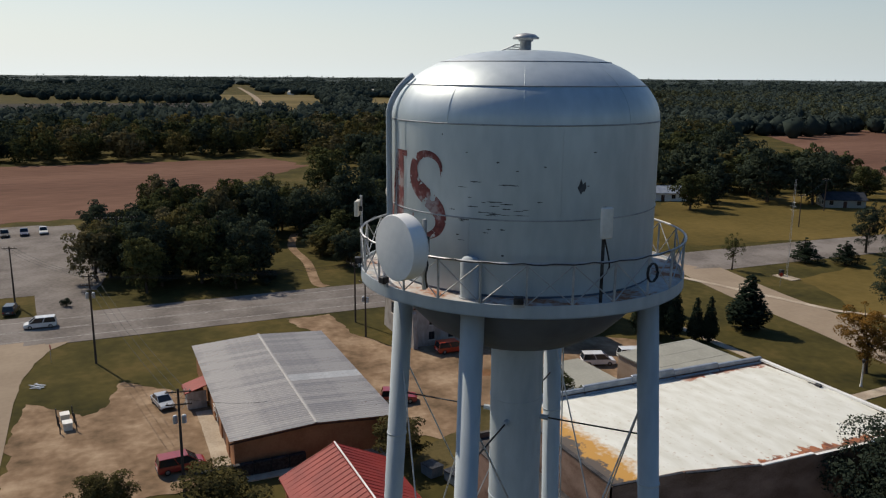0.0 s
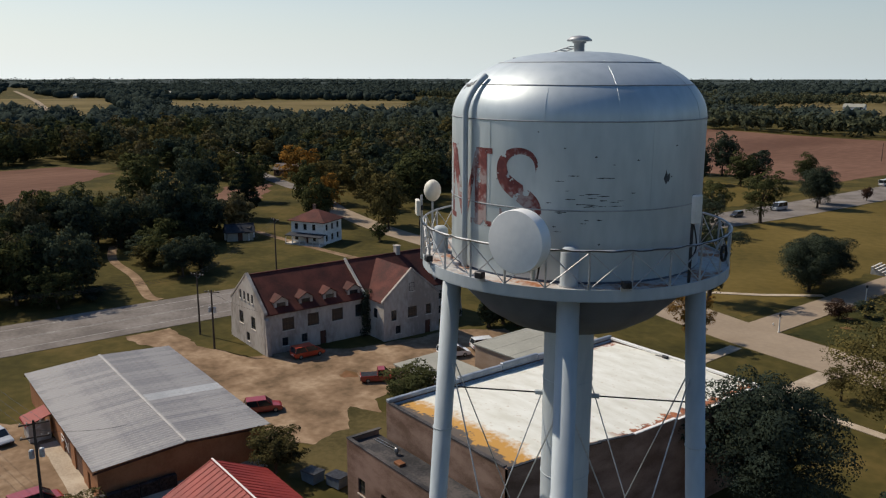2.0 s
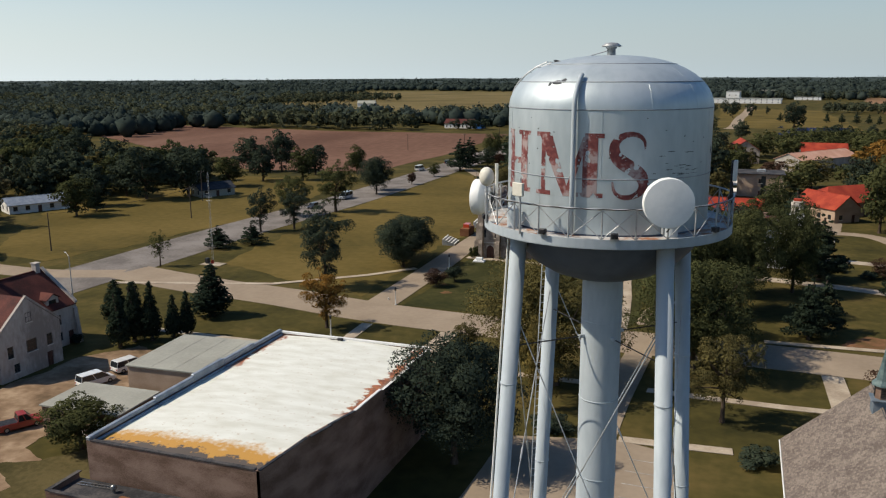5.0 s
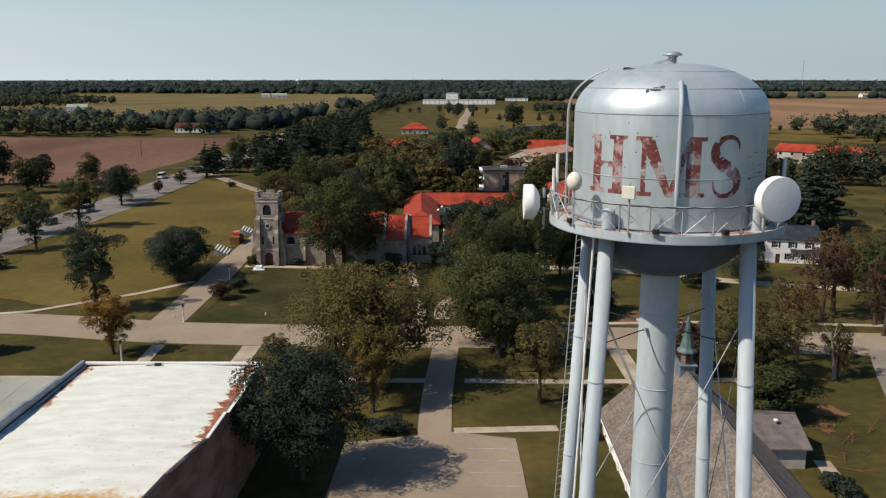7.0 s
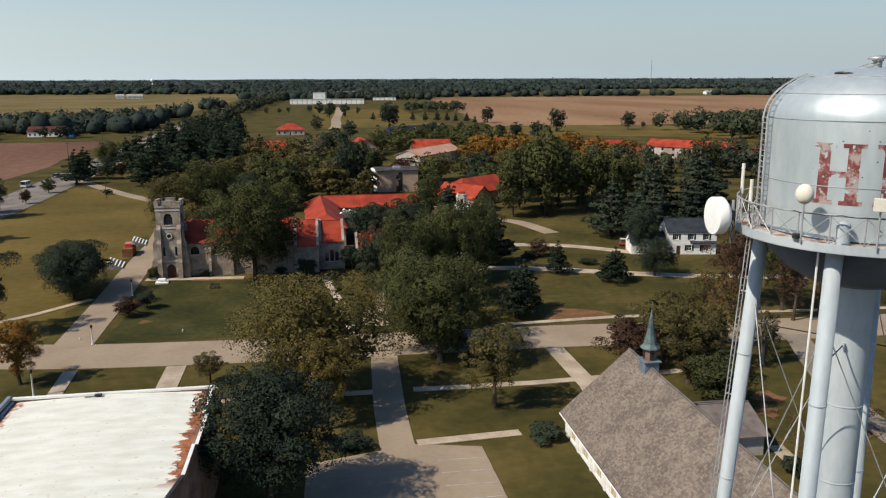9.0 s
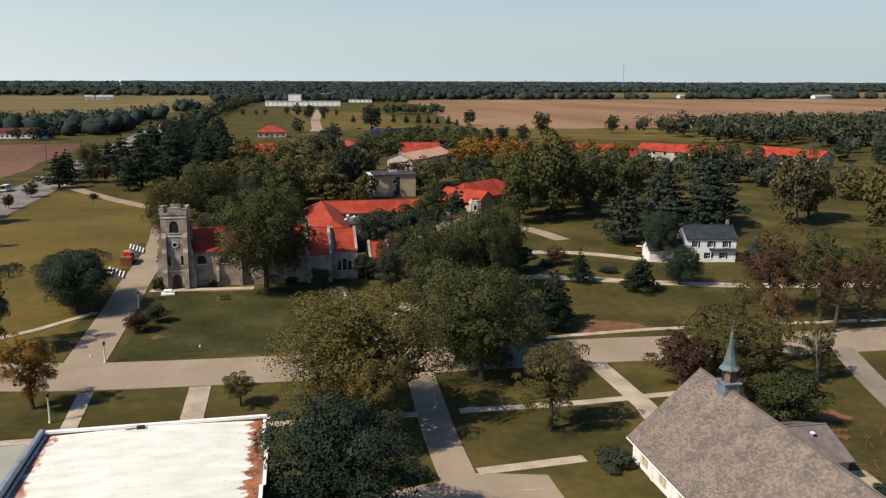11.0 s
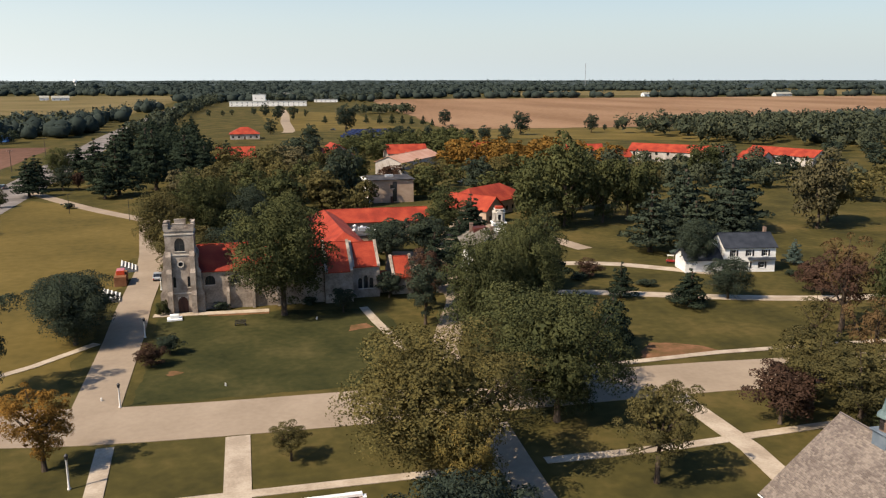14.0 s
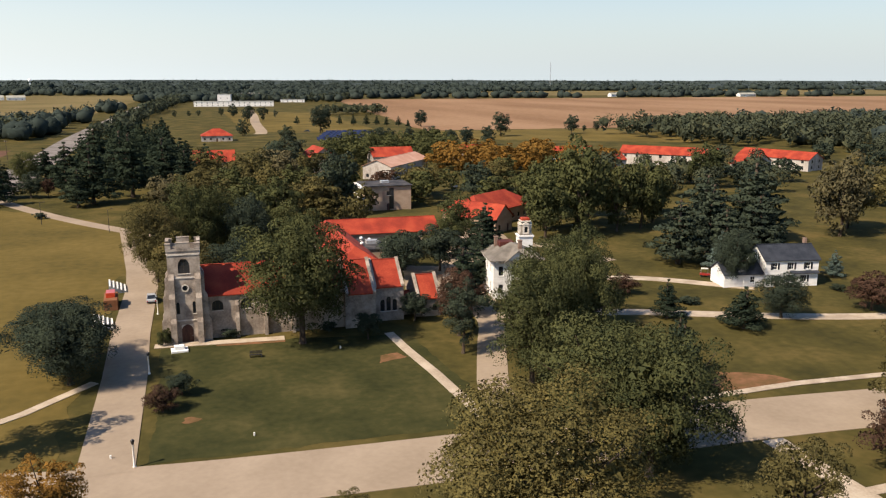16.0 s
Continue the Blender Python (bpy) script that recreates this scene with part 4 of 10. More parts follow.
def outline_letter(name, strokes, az_mid, z0, height, width):
    """Letter strokes given as quads in a unit box, cut fine and wrapped on the tank."""
    bm = bmesh.new()
    for quad in strokes:
        steps = 10
        a, b, c, d = [Vector(q) for q in quad]
        grid = [[(a.lerp(b, i / steps)).lerp(d.lerp(c, i / steps), j / steps) for i in range(steps + 1)] for j in range(steps + 1)]
        vs = [[bm.verts.new(on_tank(az_mid + math.degrees((p.x - 0.5) * width / T_R), z0 + p.y * height, T_R + 0.006)) for p in row] for row in grid]
        for j in range(steps):
            for i in range(steps):
                bm.faces.new((vs[j][i], vs[j][i + 1], vs[j + 1][i + 1], vs[j + 1][i]))
    return part(name, bm, M_LETTER, tank, "faded and flaking red painted letter", smooth=True)


def bar(x0, x1, y0, y1):
    return [(x0, y0), (x1, y0), (x1, y1), (x0, y1)]


LZ, LH = 38.36, 1.8
outline_letter("letter", [bar(0.12, 0.34, 0.06, 0.94), bar(0.66, 0.88, 0.06, 0.94), bar(0.34, 0.66, 0.45, 0.55), bar(0.02, 0.44, 0, 0.07), bar(0.56, 0.98, 0, 0.07), bar(0.02, 0.44, 0.93, 1), bar(0.56, 0.98, 0.93, 1)], 219.5, LZ, LH, 1.5)
outline_letter("letter", [bar(0.09, 0.16, 0.06, 0.94), bar(0.72, 0.92, 0.06, 0.94), [(0.45, 0.0), (0.55, 0.0), (0.27, 0.95), (0.06, 0.95)], [(0.46, 0.02), (0.54, 0.0), (0.8, 0.95), (0.72, 0.95)], bar(0.0, 0.25, 0, 0.07), bar(0.64, 1.0, 0, 0.07), bar(0.0, 0.24, 0.93, 1), bar(0.74, 1.0, 0.93, 1)], 257.0, LZ, LH, 2.1)
s_path = [(0.9, 0.74), (0.86, 0.88), (0.72, 0.965), (0.5, 0.99), (0.28, 0.95), (0.13, 0.85), (0.11, 0.72), (0.2, 0.61), (0.4, 0.52), (0.64, 0.43), (0.82, 0.33), (0.87, 0.21), (0.78, 0.09), (0.56, 0.02), (0.32, 0.02), (0.14, 0.1), (0.08, 0.26)]
s_w = [0.03, 0.05, 0.07, 0.08, 0.1, 0.14, 0.17, 0.2, 0.22, 0.22, 0.2, 0.16, 0.12, 0.08, 0.07, 0.05, 0.03]
sp = curve_through(s_path, 4)
quads = []
edge = []
for i, p in enumerate(sp):
    w = np.interp(i / 4, range(len(s_w)), s_w) * 0.82
    d = (sp[min(i + 1, len(sp) - 1)] - sp[max(i - 1, 0)]).normalized()
    q = Vector((-d.y, d.x * 0.62)) * w
    edge.append((p + q, p - q))
for (a, b), (c, d) in zip(edge, edge[1:]):
    quads.append([a, b, d, c])
bm = bmesh.new()
for quad in quads:
    f = [bm.verts.new(on_tank(289.5 + math.degrees((q.x - 0.5) * 1.1 / T_R), LZ + q.y * LH, T_R + 0.006)) for q in quad]
    bm.faces.new(f)
bmesh.ops.recalc_face_normals(bm, faces=bm.faces[:])
part("letter", bm, M_LETTER, tank, "faded and flaking red painted letter", smooth=True)

# flaked patches on the shady side
rng = random.Random(5)
spots = [(353, 39.55, 0.1, 0.16)] + [(rng.gauss(318, 9), rng.gauss(39.1, 0.22), rng.uniform(0.06, 0.2), rng.uniform(0.006, 0.014)) for _ in range(30)] + [(rng.uniform(300, 358), rng.uniform(37.7, 40.7), rng.uniform(0.02, 0.05), rng.uniform(0.008, 0.02)) for _ in range(8)] + [(rng.uniform(205, 300), rng.uniform(37.8, 40.7), rng.uniform(0.01, 0.03), rng.uniform(0.01, 0.03)) for _ in range(10)]
for az, z, w, h in spots:
    bm = bmesh.new()
    n = 10
    vs = [bm.verts.new(on_tank(az + math.degrees(w * math.cos(a) * rng.uniform(0.6, 1.2) / T_R), z + h * math.sin(a) * rng.uniform(0.6, 1.2) + 0.25 * h * math.sin(4 * a), T_R + 0.004)) for a in [2 * math.pi * i / n for i in range(n)]]
    bm.faces.new(vs)
    part("paint_flake", bm, M_CHIP, tank)
for az, z, r in ((246, 41.55, 0.14), (250, 41.6, 0.07), (241, 41.5, 0.05)):
    bm = bmesh.new()
    vs = [bm.verts.new(on_tank(az + math.degrees(r * math.cos(a) * rng.uniform(0.5, 1.3) / 2.3), z + 0.06 * math.sin(a), dome_r(z + 0.06 * math.sin(a)) + 0.006)) for a in [2 * math.pi * i / 9 for i in range(9)]]
    bm.faces.new(vs)
    part("paint_flake", bm, M_CHIP, tank)


def aim(az, z, r, toward):
    """A pose on the rail whose +x looks along the compass angle toward."""
    p = on_tank(az, z, r)
    return pose(TX + p.x, TY + p.y, p.z, 0, 0, toward)


def drum_dish(az, z, r, toward, R, label):
    d = thing("microwave_dish", aim(az, z, r, toward), label, "antenna", "dishes on the tower")
    turn = Matrix.Rotation(radians(90), 4, "Y")
    bm = bmesh.new()
    lathe(bm, [(R * 0.35, -0.42 * R), (R * 0.75, -0.25 * R), (R * 0.98, -0.05 * R), (R, 0.0), (R, 0.46 * R), (R * 0.985, 0.48 * R)], 48, turn)
    part("shroud", bm, M_DISH, d, smooth=True)
    bm = bmesh.new()
    lathe(bm, [(R * 0.985, 0.48 * R), (R * 0.6, 0.515 * R), (R * 0.1, 0.53 * R), (0, 0.53 * R)], 48, turn)
    part("radome", bm, M_DISH, d, "taut white radome cover", smooth=True)
    bm = bmesh.new()
    tube(bm, (-0.5 * R - 0.1, 0, -0.95), (-0.5 * R - 0.1, 0, 0.5), 0.05, 10)
    part("mast_pipe", bm, M_GALV, d)
    bm = bmesh.new()
    box(bm, -0.5 * R - 0.14, -0.3 * R, -0.12, 0.12, -0.16, 0.16)
    part("mount", bm, M_DARKSTEEL, d)
    bm = bmesh.new()
    tube(bm, (-0.5 * R - 0.1, 0.05, -0.4), (0.1 * R, R * 0.9, -0.1), 0.02, 6)
    part("stay", bm, M_GALV, d)
    bm = bmesh.new()
    pts = [Vector((-0.35 * R, 0, -0.1)), Vector((-0.6 * R, 0.15, -0.35)), Vector((-0.45 * R, 0.22, -0.6)), Vector((-0.65 * R, 0.1, -0.9))]
    bent_tube(bm, curve_through(pts, 4), 0.02, 5)
    part("cable", bm, M_CABLE, d)
    return d


drum_dish(299.5, 38.44, 4.4, 284, 0.66, "white drum-shaped microwave dish on the balcony rail")
drum_dish(167, 37.6, 4.5, 178, 0.62, "white shrouded dish clamped outside the rail")

g = thing("globe_antenna", aim(210, DECK_Z, 3.85, 210), "cream globe-shaped radome on a thin pole", "antenna")
bm = bmesh.new()
tube(bm, (0.06, 0, 0.0), (0.06, 0, 1.25), 0.03, 8)
part("pole", bm, M_GALV, g)
bm = bmesh.new()
bmesh.ops.create_uvsphere(bm, u_segments=24, v_segments=16, radius=0.27, matrix=Matrix.Translation((0.06, 0, 1.45)) @ Matrix.Diagonal((0.85, 1, 1.1, 1)))
part("radome", bm, M_CREAM, g, smooth=True)

p_ = thing("panel_antenna", aim(240, DECK_Z, 3.85, 240), "cream flat panel antenna on a thin pole", "antenna")
bm = bmesh.new()
tube(bm, (0.06, 0, 0.0), (0.06, 0, 1.62), 0.03, 8)
part("pole", bm, M_GALV, p_)
bm = bmesh.new()
box(bm, 0.1, 0.2, -0.2, 0.2, 1.12, 1.5, bevel=0.015)
part("panel", bm, M_CREAM, p_)
bm = bmesh.new()
box(bm, 0.03, 0.11, -0.06, 0.06, 1.24, 1.36)
part("clamp", bm, M_DARKSTEEL, p_)

for az, top, lab in ((356, 2.0, "slim white sector antenna on a mast"), (158, 1.9, "slim white whip antenna on the rail"), (174, 1.5, "slim white whip antenna on the rail")):
    s = thing("sector_antenna", aim(az, DECK_Z, 3.75, az), lab, "antenna")
    bm = bmesh.new()
    tube(bm, (0, 0, 0), (0, 0, top), 0.035, 8)
    part("pole", bm, M_DARKSTEEL if az > 300 else M_GALV, s)
    bm = bmesh.new()
    if az > 300:
        box(bm, 0.03, 0.15, -0.12, 0.12, top - 0.62, top, bevel=0.02)
    else:
        tube(bm, (0, 0, top - 0.9), (0, 0, top + 0.1), 0.055, 10)
    part("radome", bm, M_POST, s)
    bm = bmesh.new()
    bent_tube(bm, curve_through([Vector((0.02, 0, top - 0.6)), Vector((0.05, 0.1, top - 1.0)), Vector((0.0, 0.16, top - 1.25)), Vector((0.02, 0.02, top - 1.4))], 4), 0.018, 5)
    part("cable", bm, M_CABLE, s)
for az, rr_, h in ((312, 3.3, 0.75), (226, 3.42, 0.55)):
    c = thing("pressure_vessel", aim(az, DECK_Z, rr_, az), "grey round-topped cylinder standing on the deck", "vessel")
    bm = bmesh.new()
    lathe(bm, [(0.2, 0), (0.2, h), (0.185, h + 0.06), (0.12, h + 0.12), (0, h + 0.14)], 24)
    part("shell", bm, M_STEEL2, c, smooth=True)
    bm = bmesh.new()
    lathe(bm, [(0.23, 0), (0.23, 0.03), (0.2, 0.03)], 24)
    part("foot_ring", bm, M_GALV, c)
for az in (252, 282, 330, 208):
    c = thing("floodlight", aim(az, DECK_Z + 0.06, 3.86, az), "small dark floodlight on the balcony edge", "lamp", "floodlights on the balcony")
    bm = bmesh.new()
    box(bm, -0.02, 0.14, -0.1, 0.1, 0.05, 0.2, bevel=0.015)
    part("housing", bm, M_DARKSTEEL, c)
    bm = bmesh.new()
    box(bm, 0.02, 0.06, -0.12, 0.12, -0.02, 0.07)
    part("bracket", bm, M_GALV, c)
# loose coil of cable and a cable run on the rail
c = thing("cable_coil", aim(15, DECK_Z + 0.55, 3.8, 15), "black coil of cable hung on the rail", "cable")
bm = bmesh.new()
bent_tube(bm, [Vector((0.05 + 0.002 * k, 0.17 * math.cos(math.pi * k / 5), 0.2 * math.sin(math.pi * k / 5))) for k in range(31)], 0.014, 5)
part("loops", bm, M_CABLE, c)
c = thing("rail_cable", pose(TX, TY, 0), "black cable strung along the handrail", "cable")
bm = bmesh.new()
bent_tube(bm, [on_tank(205 + 3 * k, RAIL_Z + 0.03 - 0.04 * abs(math.sin(k * 0.9)), DECK_R + 0.03) for k in range(61)], 0.013, 5)
part("line", bm, M_CABLE, c)

# ---- brick hall with a white roof ----
hall = thing("brick_hall", pose(13.4, -64.7, 0), "tall tan brick hall with a stained white flat roof", "building")
HW, HD, HZ = 17.8, 33.3, 10.0
walls(hall, HW, HD, HZ, M_BRICK, wins={"W": [(14 + 5 * k, 15.4 + 5 * k, 6.2, 7.6, 2, 2) for k in range(3)]}, skip="E")
floor_slab(hall, HW, HD, 0.2, M_CONCRETE)
EAST = [(8.9, -16.65, 10.0), (10.1, -10.3, 10.5), (11.2, -3.3, 10.15), (11.5, 16.65, 10.0)]  # bent east side: x, y, top


def east_at(y):
    for (xa, ya, za), (xb, yb, zb) in zip(EAST, EAST[1:]):
        if y <= yb + 1e-6:
            k = (y - ya) / (yb - ya)
            return xa + (xb - xa) * k, za + (zb - za) * k
    return EAST[-1][0], EAST[-1][2]
M_ROOFWHITE = bpy.data.materials.new("stained_white_membrane")
M_ROOFWHITE.use_nodes = True
_n, _l = M_ROOFWHITE.node_tree.nodes, M_ROOFWHITE.node_tree.links


def node(kind, **inputs):
    k = _n.new(kind)
    for key, value in inputs.items():
        k.inputs[key].default_value = value
    return k


def mathn(op, a, b=None, c=None):
    k = _n.new("ShaderNodeMath")
    k.operation = op
    for i, v in enumerate((a, b, c)):
        if v is None:
            continue
        if isinstance(v, (int, float)):
            k.inputs[i].default_value = v
        else:
            _l.new(v, k.inputs[i])
    return k.outputs[0]


def ramp_between(v, lo, hi):
    k = _n.new("ShaderNodeMapRange")
    k.inputs["From Min"].default_value, k.inputs["From Max"].default_value = lo, hi
    _l.new(v, k.inputs["Value"])
    return k.outputs["Result"]


def blend(fac, a, b):
    k = _n.new("ShaderNodeMix")
    k.data_type = "RGBA"
    _l.new(fac, k.inputs["Factor"])
    for name, v in ((6, a), (7, b)):
        if isinstance(v, tuple):
            k.inputs[name].default_value = (*v, 1)
        else:
            _l.new(v, k.inputs[name])
    return k.outputs[2]


_co = _n.new("ShaderNodeTexCoord")
_sep = _n.new("ShaderNodeSeparateXYZ")
_l.new(_co.outputs["Object"], _sep.inputs[0])
_big, _fine, _streak = node("ShaderNodeTexNoise", Scale=0.35, Detail=6.0), node("ShaderNodeTexNoise", Scale=2.2, Detail=5.0), node("ShaderNodeTexNoise", Scale=1.0, Detail=5.0)
_map = _n.new("ShaderNodeMapping")
_map.inputs["Scale"].default_value = (0.3, 0.8, 1)
_l.new(_co.outputs["Object"], _map.inputs["Vector"])
_l.new(_map.outputs[0], _streak.inputs["Vector"])
for k in (_big, _fine):
    _l.new(_co.outputs["Object"], k.inputs["Vector"])
_x, _y = _sep.outputs["X"], _sep.outputs["Y"]
white = blend(ramp_between(_streak.outputs["Fac"], 0.35, 0.7), (0.71, 0.71, 0.645), (0.58, 0.57, 0.49))
white = blend(ramp_between(_fine.outputs["Fac"], 0.62, 0.74), white, (0.5, 0.43, 0.34))
jag = mathn("MULTIPLY", _big.outputs["Fac"], 3.2)
jag2 = mathn("MULTIPLY", _fine.outputs["Fac"], 2.0)
_bend = ramp_between(_y, -16.0, -3.0)
edge_e = mathn("ADD", mathn("ADD", mathn("SUBTRACT", _x, mathn("MULTIPLY", _bend, 2.4)), mathn("MULTIPLY", _streak.outputs["Fac"], 3.0)), jag2)
rust = ramp_between(edge_e, 10.0, 10.25)
rust = mathn("MULTIPLY", rust, ramp_between(_y, -5.0, -3.5))
col = blend(rust, white, blend(ramp_between(_fine.outputs["Fac"], 0.4, 0.6), (0.15, 0.05, 0.025), (0.36, 0.13, 0.05)))
edge_w = mathn("SUBTRACT", mathn("ADD", jag, jag2), _x)
rust_w = mathn("MULTIPLY", ramp_between(edge_w, 9.9, 10.4), ramp_between(_y, 2.0, 6.0))
col = blend(rust_w, col, (0.3, 0.1, 0.05))
south = mathn("SUBTRACT", mathn("ADD", jag, mathn("MULTIPLY", jag2, 1.3)), _y)
col = blend(ramp_between(south, 15.6, 17.0), col, (0.48, 0.25, 0.045))
col = blend(ramp_between(south, 17.9, 18.3), col, (0.09, 0.07, 0.055))
_l.new(col, _n["Principled BSDF"].inputs["Base Color"])
_n["Principled BSDF"].inputs["Roughness"].default_value = 0.75
_bump = node("ShaderNodeBump", Strength=0.16, Distance=0.05)
_l.new(_streak.outputs["Fac"], _bump.inputs["Height"])
_l.new(_bump.outputs["Normal"], _n["Principled BSDF"].inputs["Normal"])
bm = bmesh.new()
cols, rows = 18, 30
hw, hd = HW / 2 - 0.3, HD / 2 - 0.3
grid = []
for j in range(rows + 1):
    y = -hd + 2 * hd * j / rows
    xe, ze = east_at(y)
    grid.append([])
    for i in range(cols + 1):
        f = i / cols
        z = HZ - 0.3 + (ze - HZ) * f + 0.3 * math.cos((f - 0.5) * math.pi) + 0.02 * math.sin(j * 2.1) * math.cos(i * 1.3)
        grid[-1].append(bm.verts.new((-hw + (xe - 0.28 + hw) * f, y, z)))
for j in range(rows):
    for i in range(cols):
        bm.faces.new((grid[j][i], grid[j][i + 1], grid[j + 1][i + 1], grid[j + 1][i]))
part("roof", bm, M_ROOFWHITE, hall, "white roof membrane stained rust and ochre", smooth=True)
# copings: stepped parapet on the west, low kerbs elsewhere
for k, (y0, y1, z) in enumerate([(-16.65, -7.6, 0.38), (-7.6, -1.5, 0.62), (-1.5, 4.0, 0.8), (4.0, 10.2, 0.62), (10.2, 16.65, 0.4)]):
    bm = bmesh.new()
    box(bm, -HW / 2 - 0.05, -HW / 2 + 0.42, y0, y1 - 0.003, HZ, HZ + z, bevel=0.06)
    part("parapet", bm, M_CAP, hall, "blue-grey metal parapet cap")
    bm = bmesh.new()
    tube(bm, (-HW / 2 + 0.52, y0 + 0.1, HZ - 0.22), (-HW / 2 + 0.52, y1 - 0.1, HZ - 0.22), 0.16, 10)
    part("cant_roll", bm, M_CAP, hall)
for (xa, ya, za), (xb, yb, zb) in zip(EAST, EAST[1:]):
    raw_ = [(xa, ya, 0), (xb, yb, 0), (xb, yb, zb), (xa, ya, za), (xa - 0.3, ya, 0), (xb - 0.3, yb, 0), (xb - 0.3, yb, zb), (xa - 0.3, ya, za)]
    bm = bmesh.new()
    vs = [bm.verts.new(p) for p in raw_]
    for q in ((0, 1, 2, 3), (5, 4, 7, 6), (3, 2, 6, 7), (1, 0, 4, 5), (0, 3, 7, 4), (2, 1, 5, 6)):
        bm.faces.new([vs[i] for i in q])
    part("wall", bm, M_BRICK, hall)
rng = random.Random(4)
y0 = -16.6
while y0 < 16.4:  # broken coping along the east side
    y1 = min(y0 + rng.uniform(2.2, 4.6), 16.6)
    (xa, za), (xb, zb) = east_at(y0), east_at(y1)
    e, lift = rng.choice((0.0, 0.0, 0.22, -0.12)), rng.uniform(0.02, 0.12)
    bm = bmesh.new()
    vs = [bm.verts.new(p) for p in [(xa + 0.08 + e, y0, za), (xb + 0.08 + e, y1 - 0.05, zb), (xb + 0.08 + e, y1 - 0.05, zb + lift), (xa + 0.08 + e, y0, za + lift), (xa - 0.22 + e, y0, za), (xb - 0.22 + e, y1 - 0.05, zb), (xb - 0.22 + e, y1 - 0.05, zb + lift), (xa - 0.22 + e, y0, za + lift)]]
    for q in ((0, 1, 2, 3), (5, 4, 7, 6), (3, 2, 6, 7), (1, 0, 4, 5), (0, 3, 7, 4), (2, 1, 5, 6)):
        bm.faces.new([vs[i] for i in q])
    part("coping", bm, M_DARKSTEEL if y0 < -4 else M_WHITE, hall)
    y0 = y1
bm = bmesh.new()
box(bm, HW / 2 + 0.003, 11.19, HD / 2 - 0.3, HD / 2, 0, HZ)
part("wall", bm, M_BRICK, hall)
bm = bmesh.new()
box(bm, HW / 2 - 0.44, 11.5, HD / 2 - 0.38, HD / 2 + 0.04, HZ, HZ + 0.22)
part("coping", bm, M_WHITE, hall)
for k in range(4):
    bm = bmesh.new()
    x0 = -HW / 2 + 0.45 + (HW - 0.9) * k / 4
    box(bm, x0, x0 + (HW - 0.9) / 4 - 0.02, HD / 2 - 0.38, HD / 2 + 0.04, HZ, HZ + 0.22)
    part("coping", bm, M_WHITE, hall)
    bm = bmesh.new()
    box(bm, x0, x0 + (HW - 0.9) / 4 - 0.02, -HD / 2 - 0.05, -HD / 2 + 0.36, HZ, HZ + 0.12)
    part("coping", bm, M_TAR, hall)
bm = bmesh.new()
box(bm, -0.35, 0.35, HD / 2 - 0.9, HD / 2 - 0.5, HZ, HZ + 0.3, bevel=0.04)
tube(bm, (-0.3, HD / 2 - 0.7, HZ + 0.1), (-1.3, HD / 2 - 0.8, HZ + 0.06), 0.05, 6)
part("roof_vent", bm, M_DARKSTEEL, hall)
bm = bmesh.new()
box(bm, 11.52, 12.2, HD / 2 - 1.6, HD / 2 - 1.0, 7.6, 9.4, bevel=0.05)
part("sign_board", bm, M_REDMETAL, hall, "red projecting sign board")

annex = thing("brick_annex", pose(12.6, -83.4, 0), "low tan brick annex with a dark flat roof", "building")
AW, AD, AZ = 18.4, 3.9, 6.5
walls(annex, AW, AD, AZ + 0.45, M_BRICK, wins={"S": [(2 + 4 * k, 3.2 + 4 * k, 2.0, 3.6, 2, 2) for k in range(4)]}, doors={"W": [(1.2, 2.3, 2.2)]}, skip="N")
floor_slab(annex, AW, AD, 0.2, M_CONCRETE)
floor_slab(annex, AW, AD, AZ, M_TAR, name="roof")
for x0, x1, y0, y1 in ((-AW / 2 - 0.06, -AW / 2 + 0.34, -AD / 2, AD / 2 - 0.01), (-AW / 2 + 0.35, AW / 2, -AD / 2 - 0.06, -AD / 2 + 0.34)):
    bm = bmesh.new()
    box(bm, x0, x1, y0, y1, AZ + 0.45, AZ + 0.55)
    part("coping", bm, M_TAR, annex)
rv_ = thing("roof_ventilator", pose(8.6, -83.0, AZ), "silver turbine ventilator on the annex roof", "ventilator")
bm = bmesh.new()
lathe(bm, [(0.14, 0), (0.14, 0.3), (0.26, 0.34), (0.28, 0.48), (0.2, 0.58), (0.24, 0.62), (0.1, 0.72), (0, 0.74)], 16)
part("turbine", bm, M_RIM, rv_, smooth=True)
lad = thing("ladder", pose(6.3, -82.6, AZ + 0.05, 0, 0, 4), "aluminium ladder lying on the annex roof", "ladder")
for y in (-0.2, 0.2):
    bm = bmesh.new()
    box(bm, -1.8, 1.8, y - 0.03, y + 0.03, 0, 0.08)
    part("rail", bm, M_RIM, lad)
for k in range(10):
    bm = bmesh.new()
    tube(bm, (-1.6 + 0.35 * k, -0.2, 0.04), (-1.6 + 0.35 * k, 0.2, 0.04), 0.018, 6)
    part("rung", bm, M_RIM, lad)
bx = thing("roof_hatch", pose(10.4, -83.9, AZ), "rust-red hatch on the annex roof", "hatch")
bm = bmesh.new()
box(bm, -0.5, 0.5, -0.35, 0.35, 0, 0.25, bevel=0.03)
part("box", bm, M_DIRT, bx)

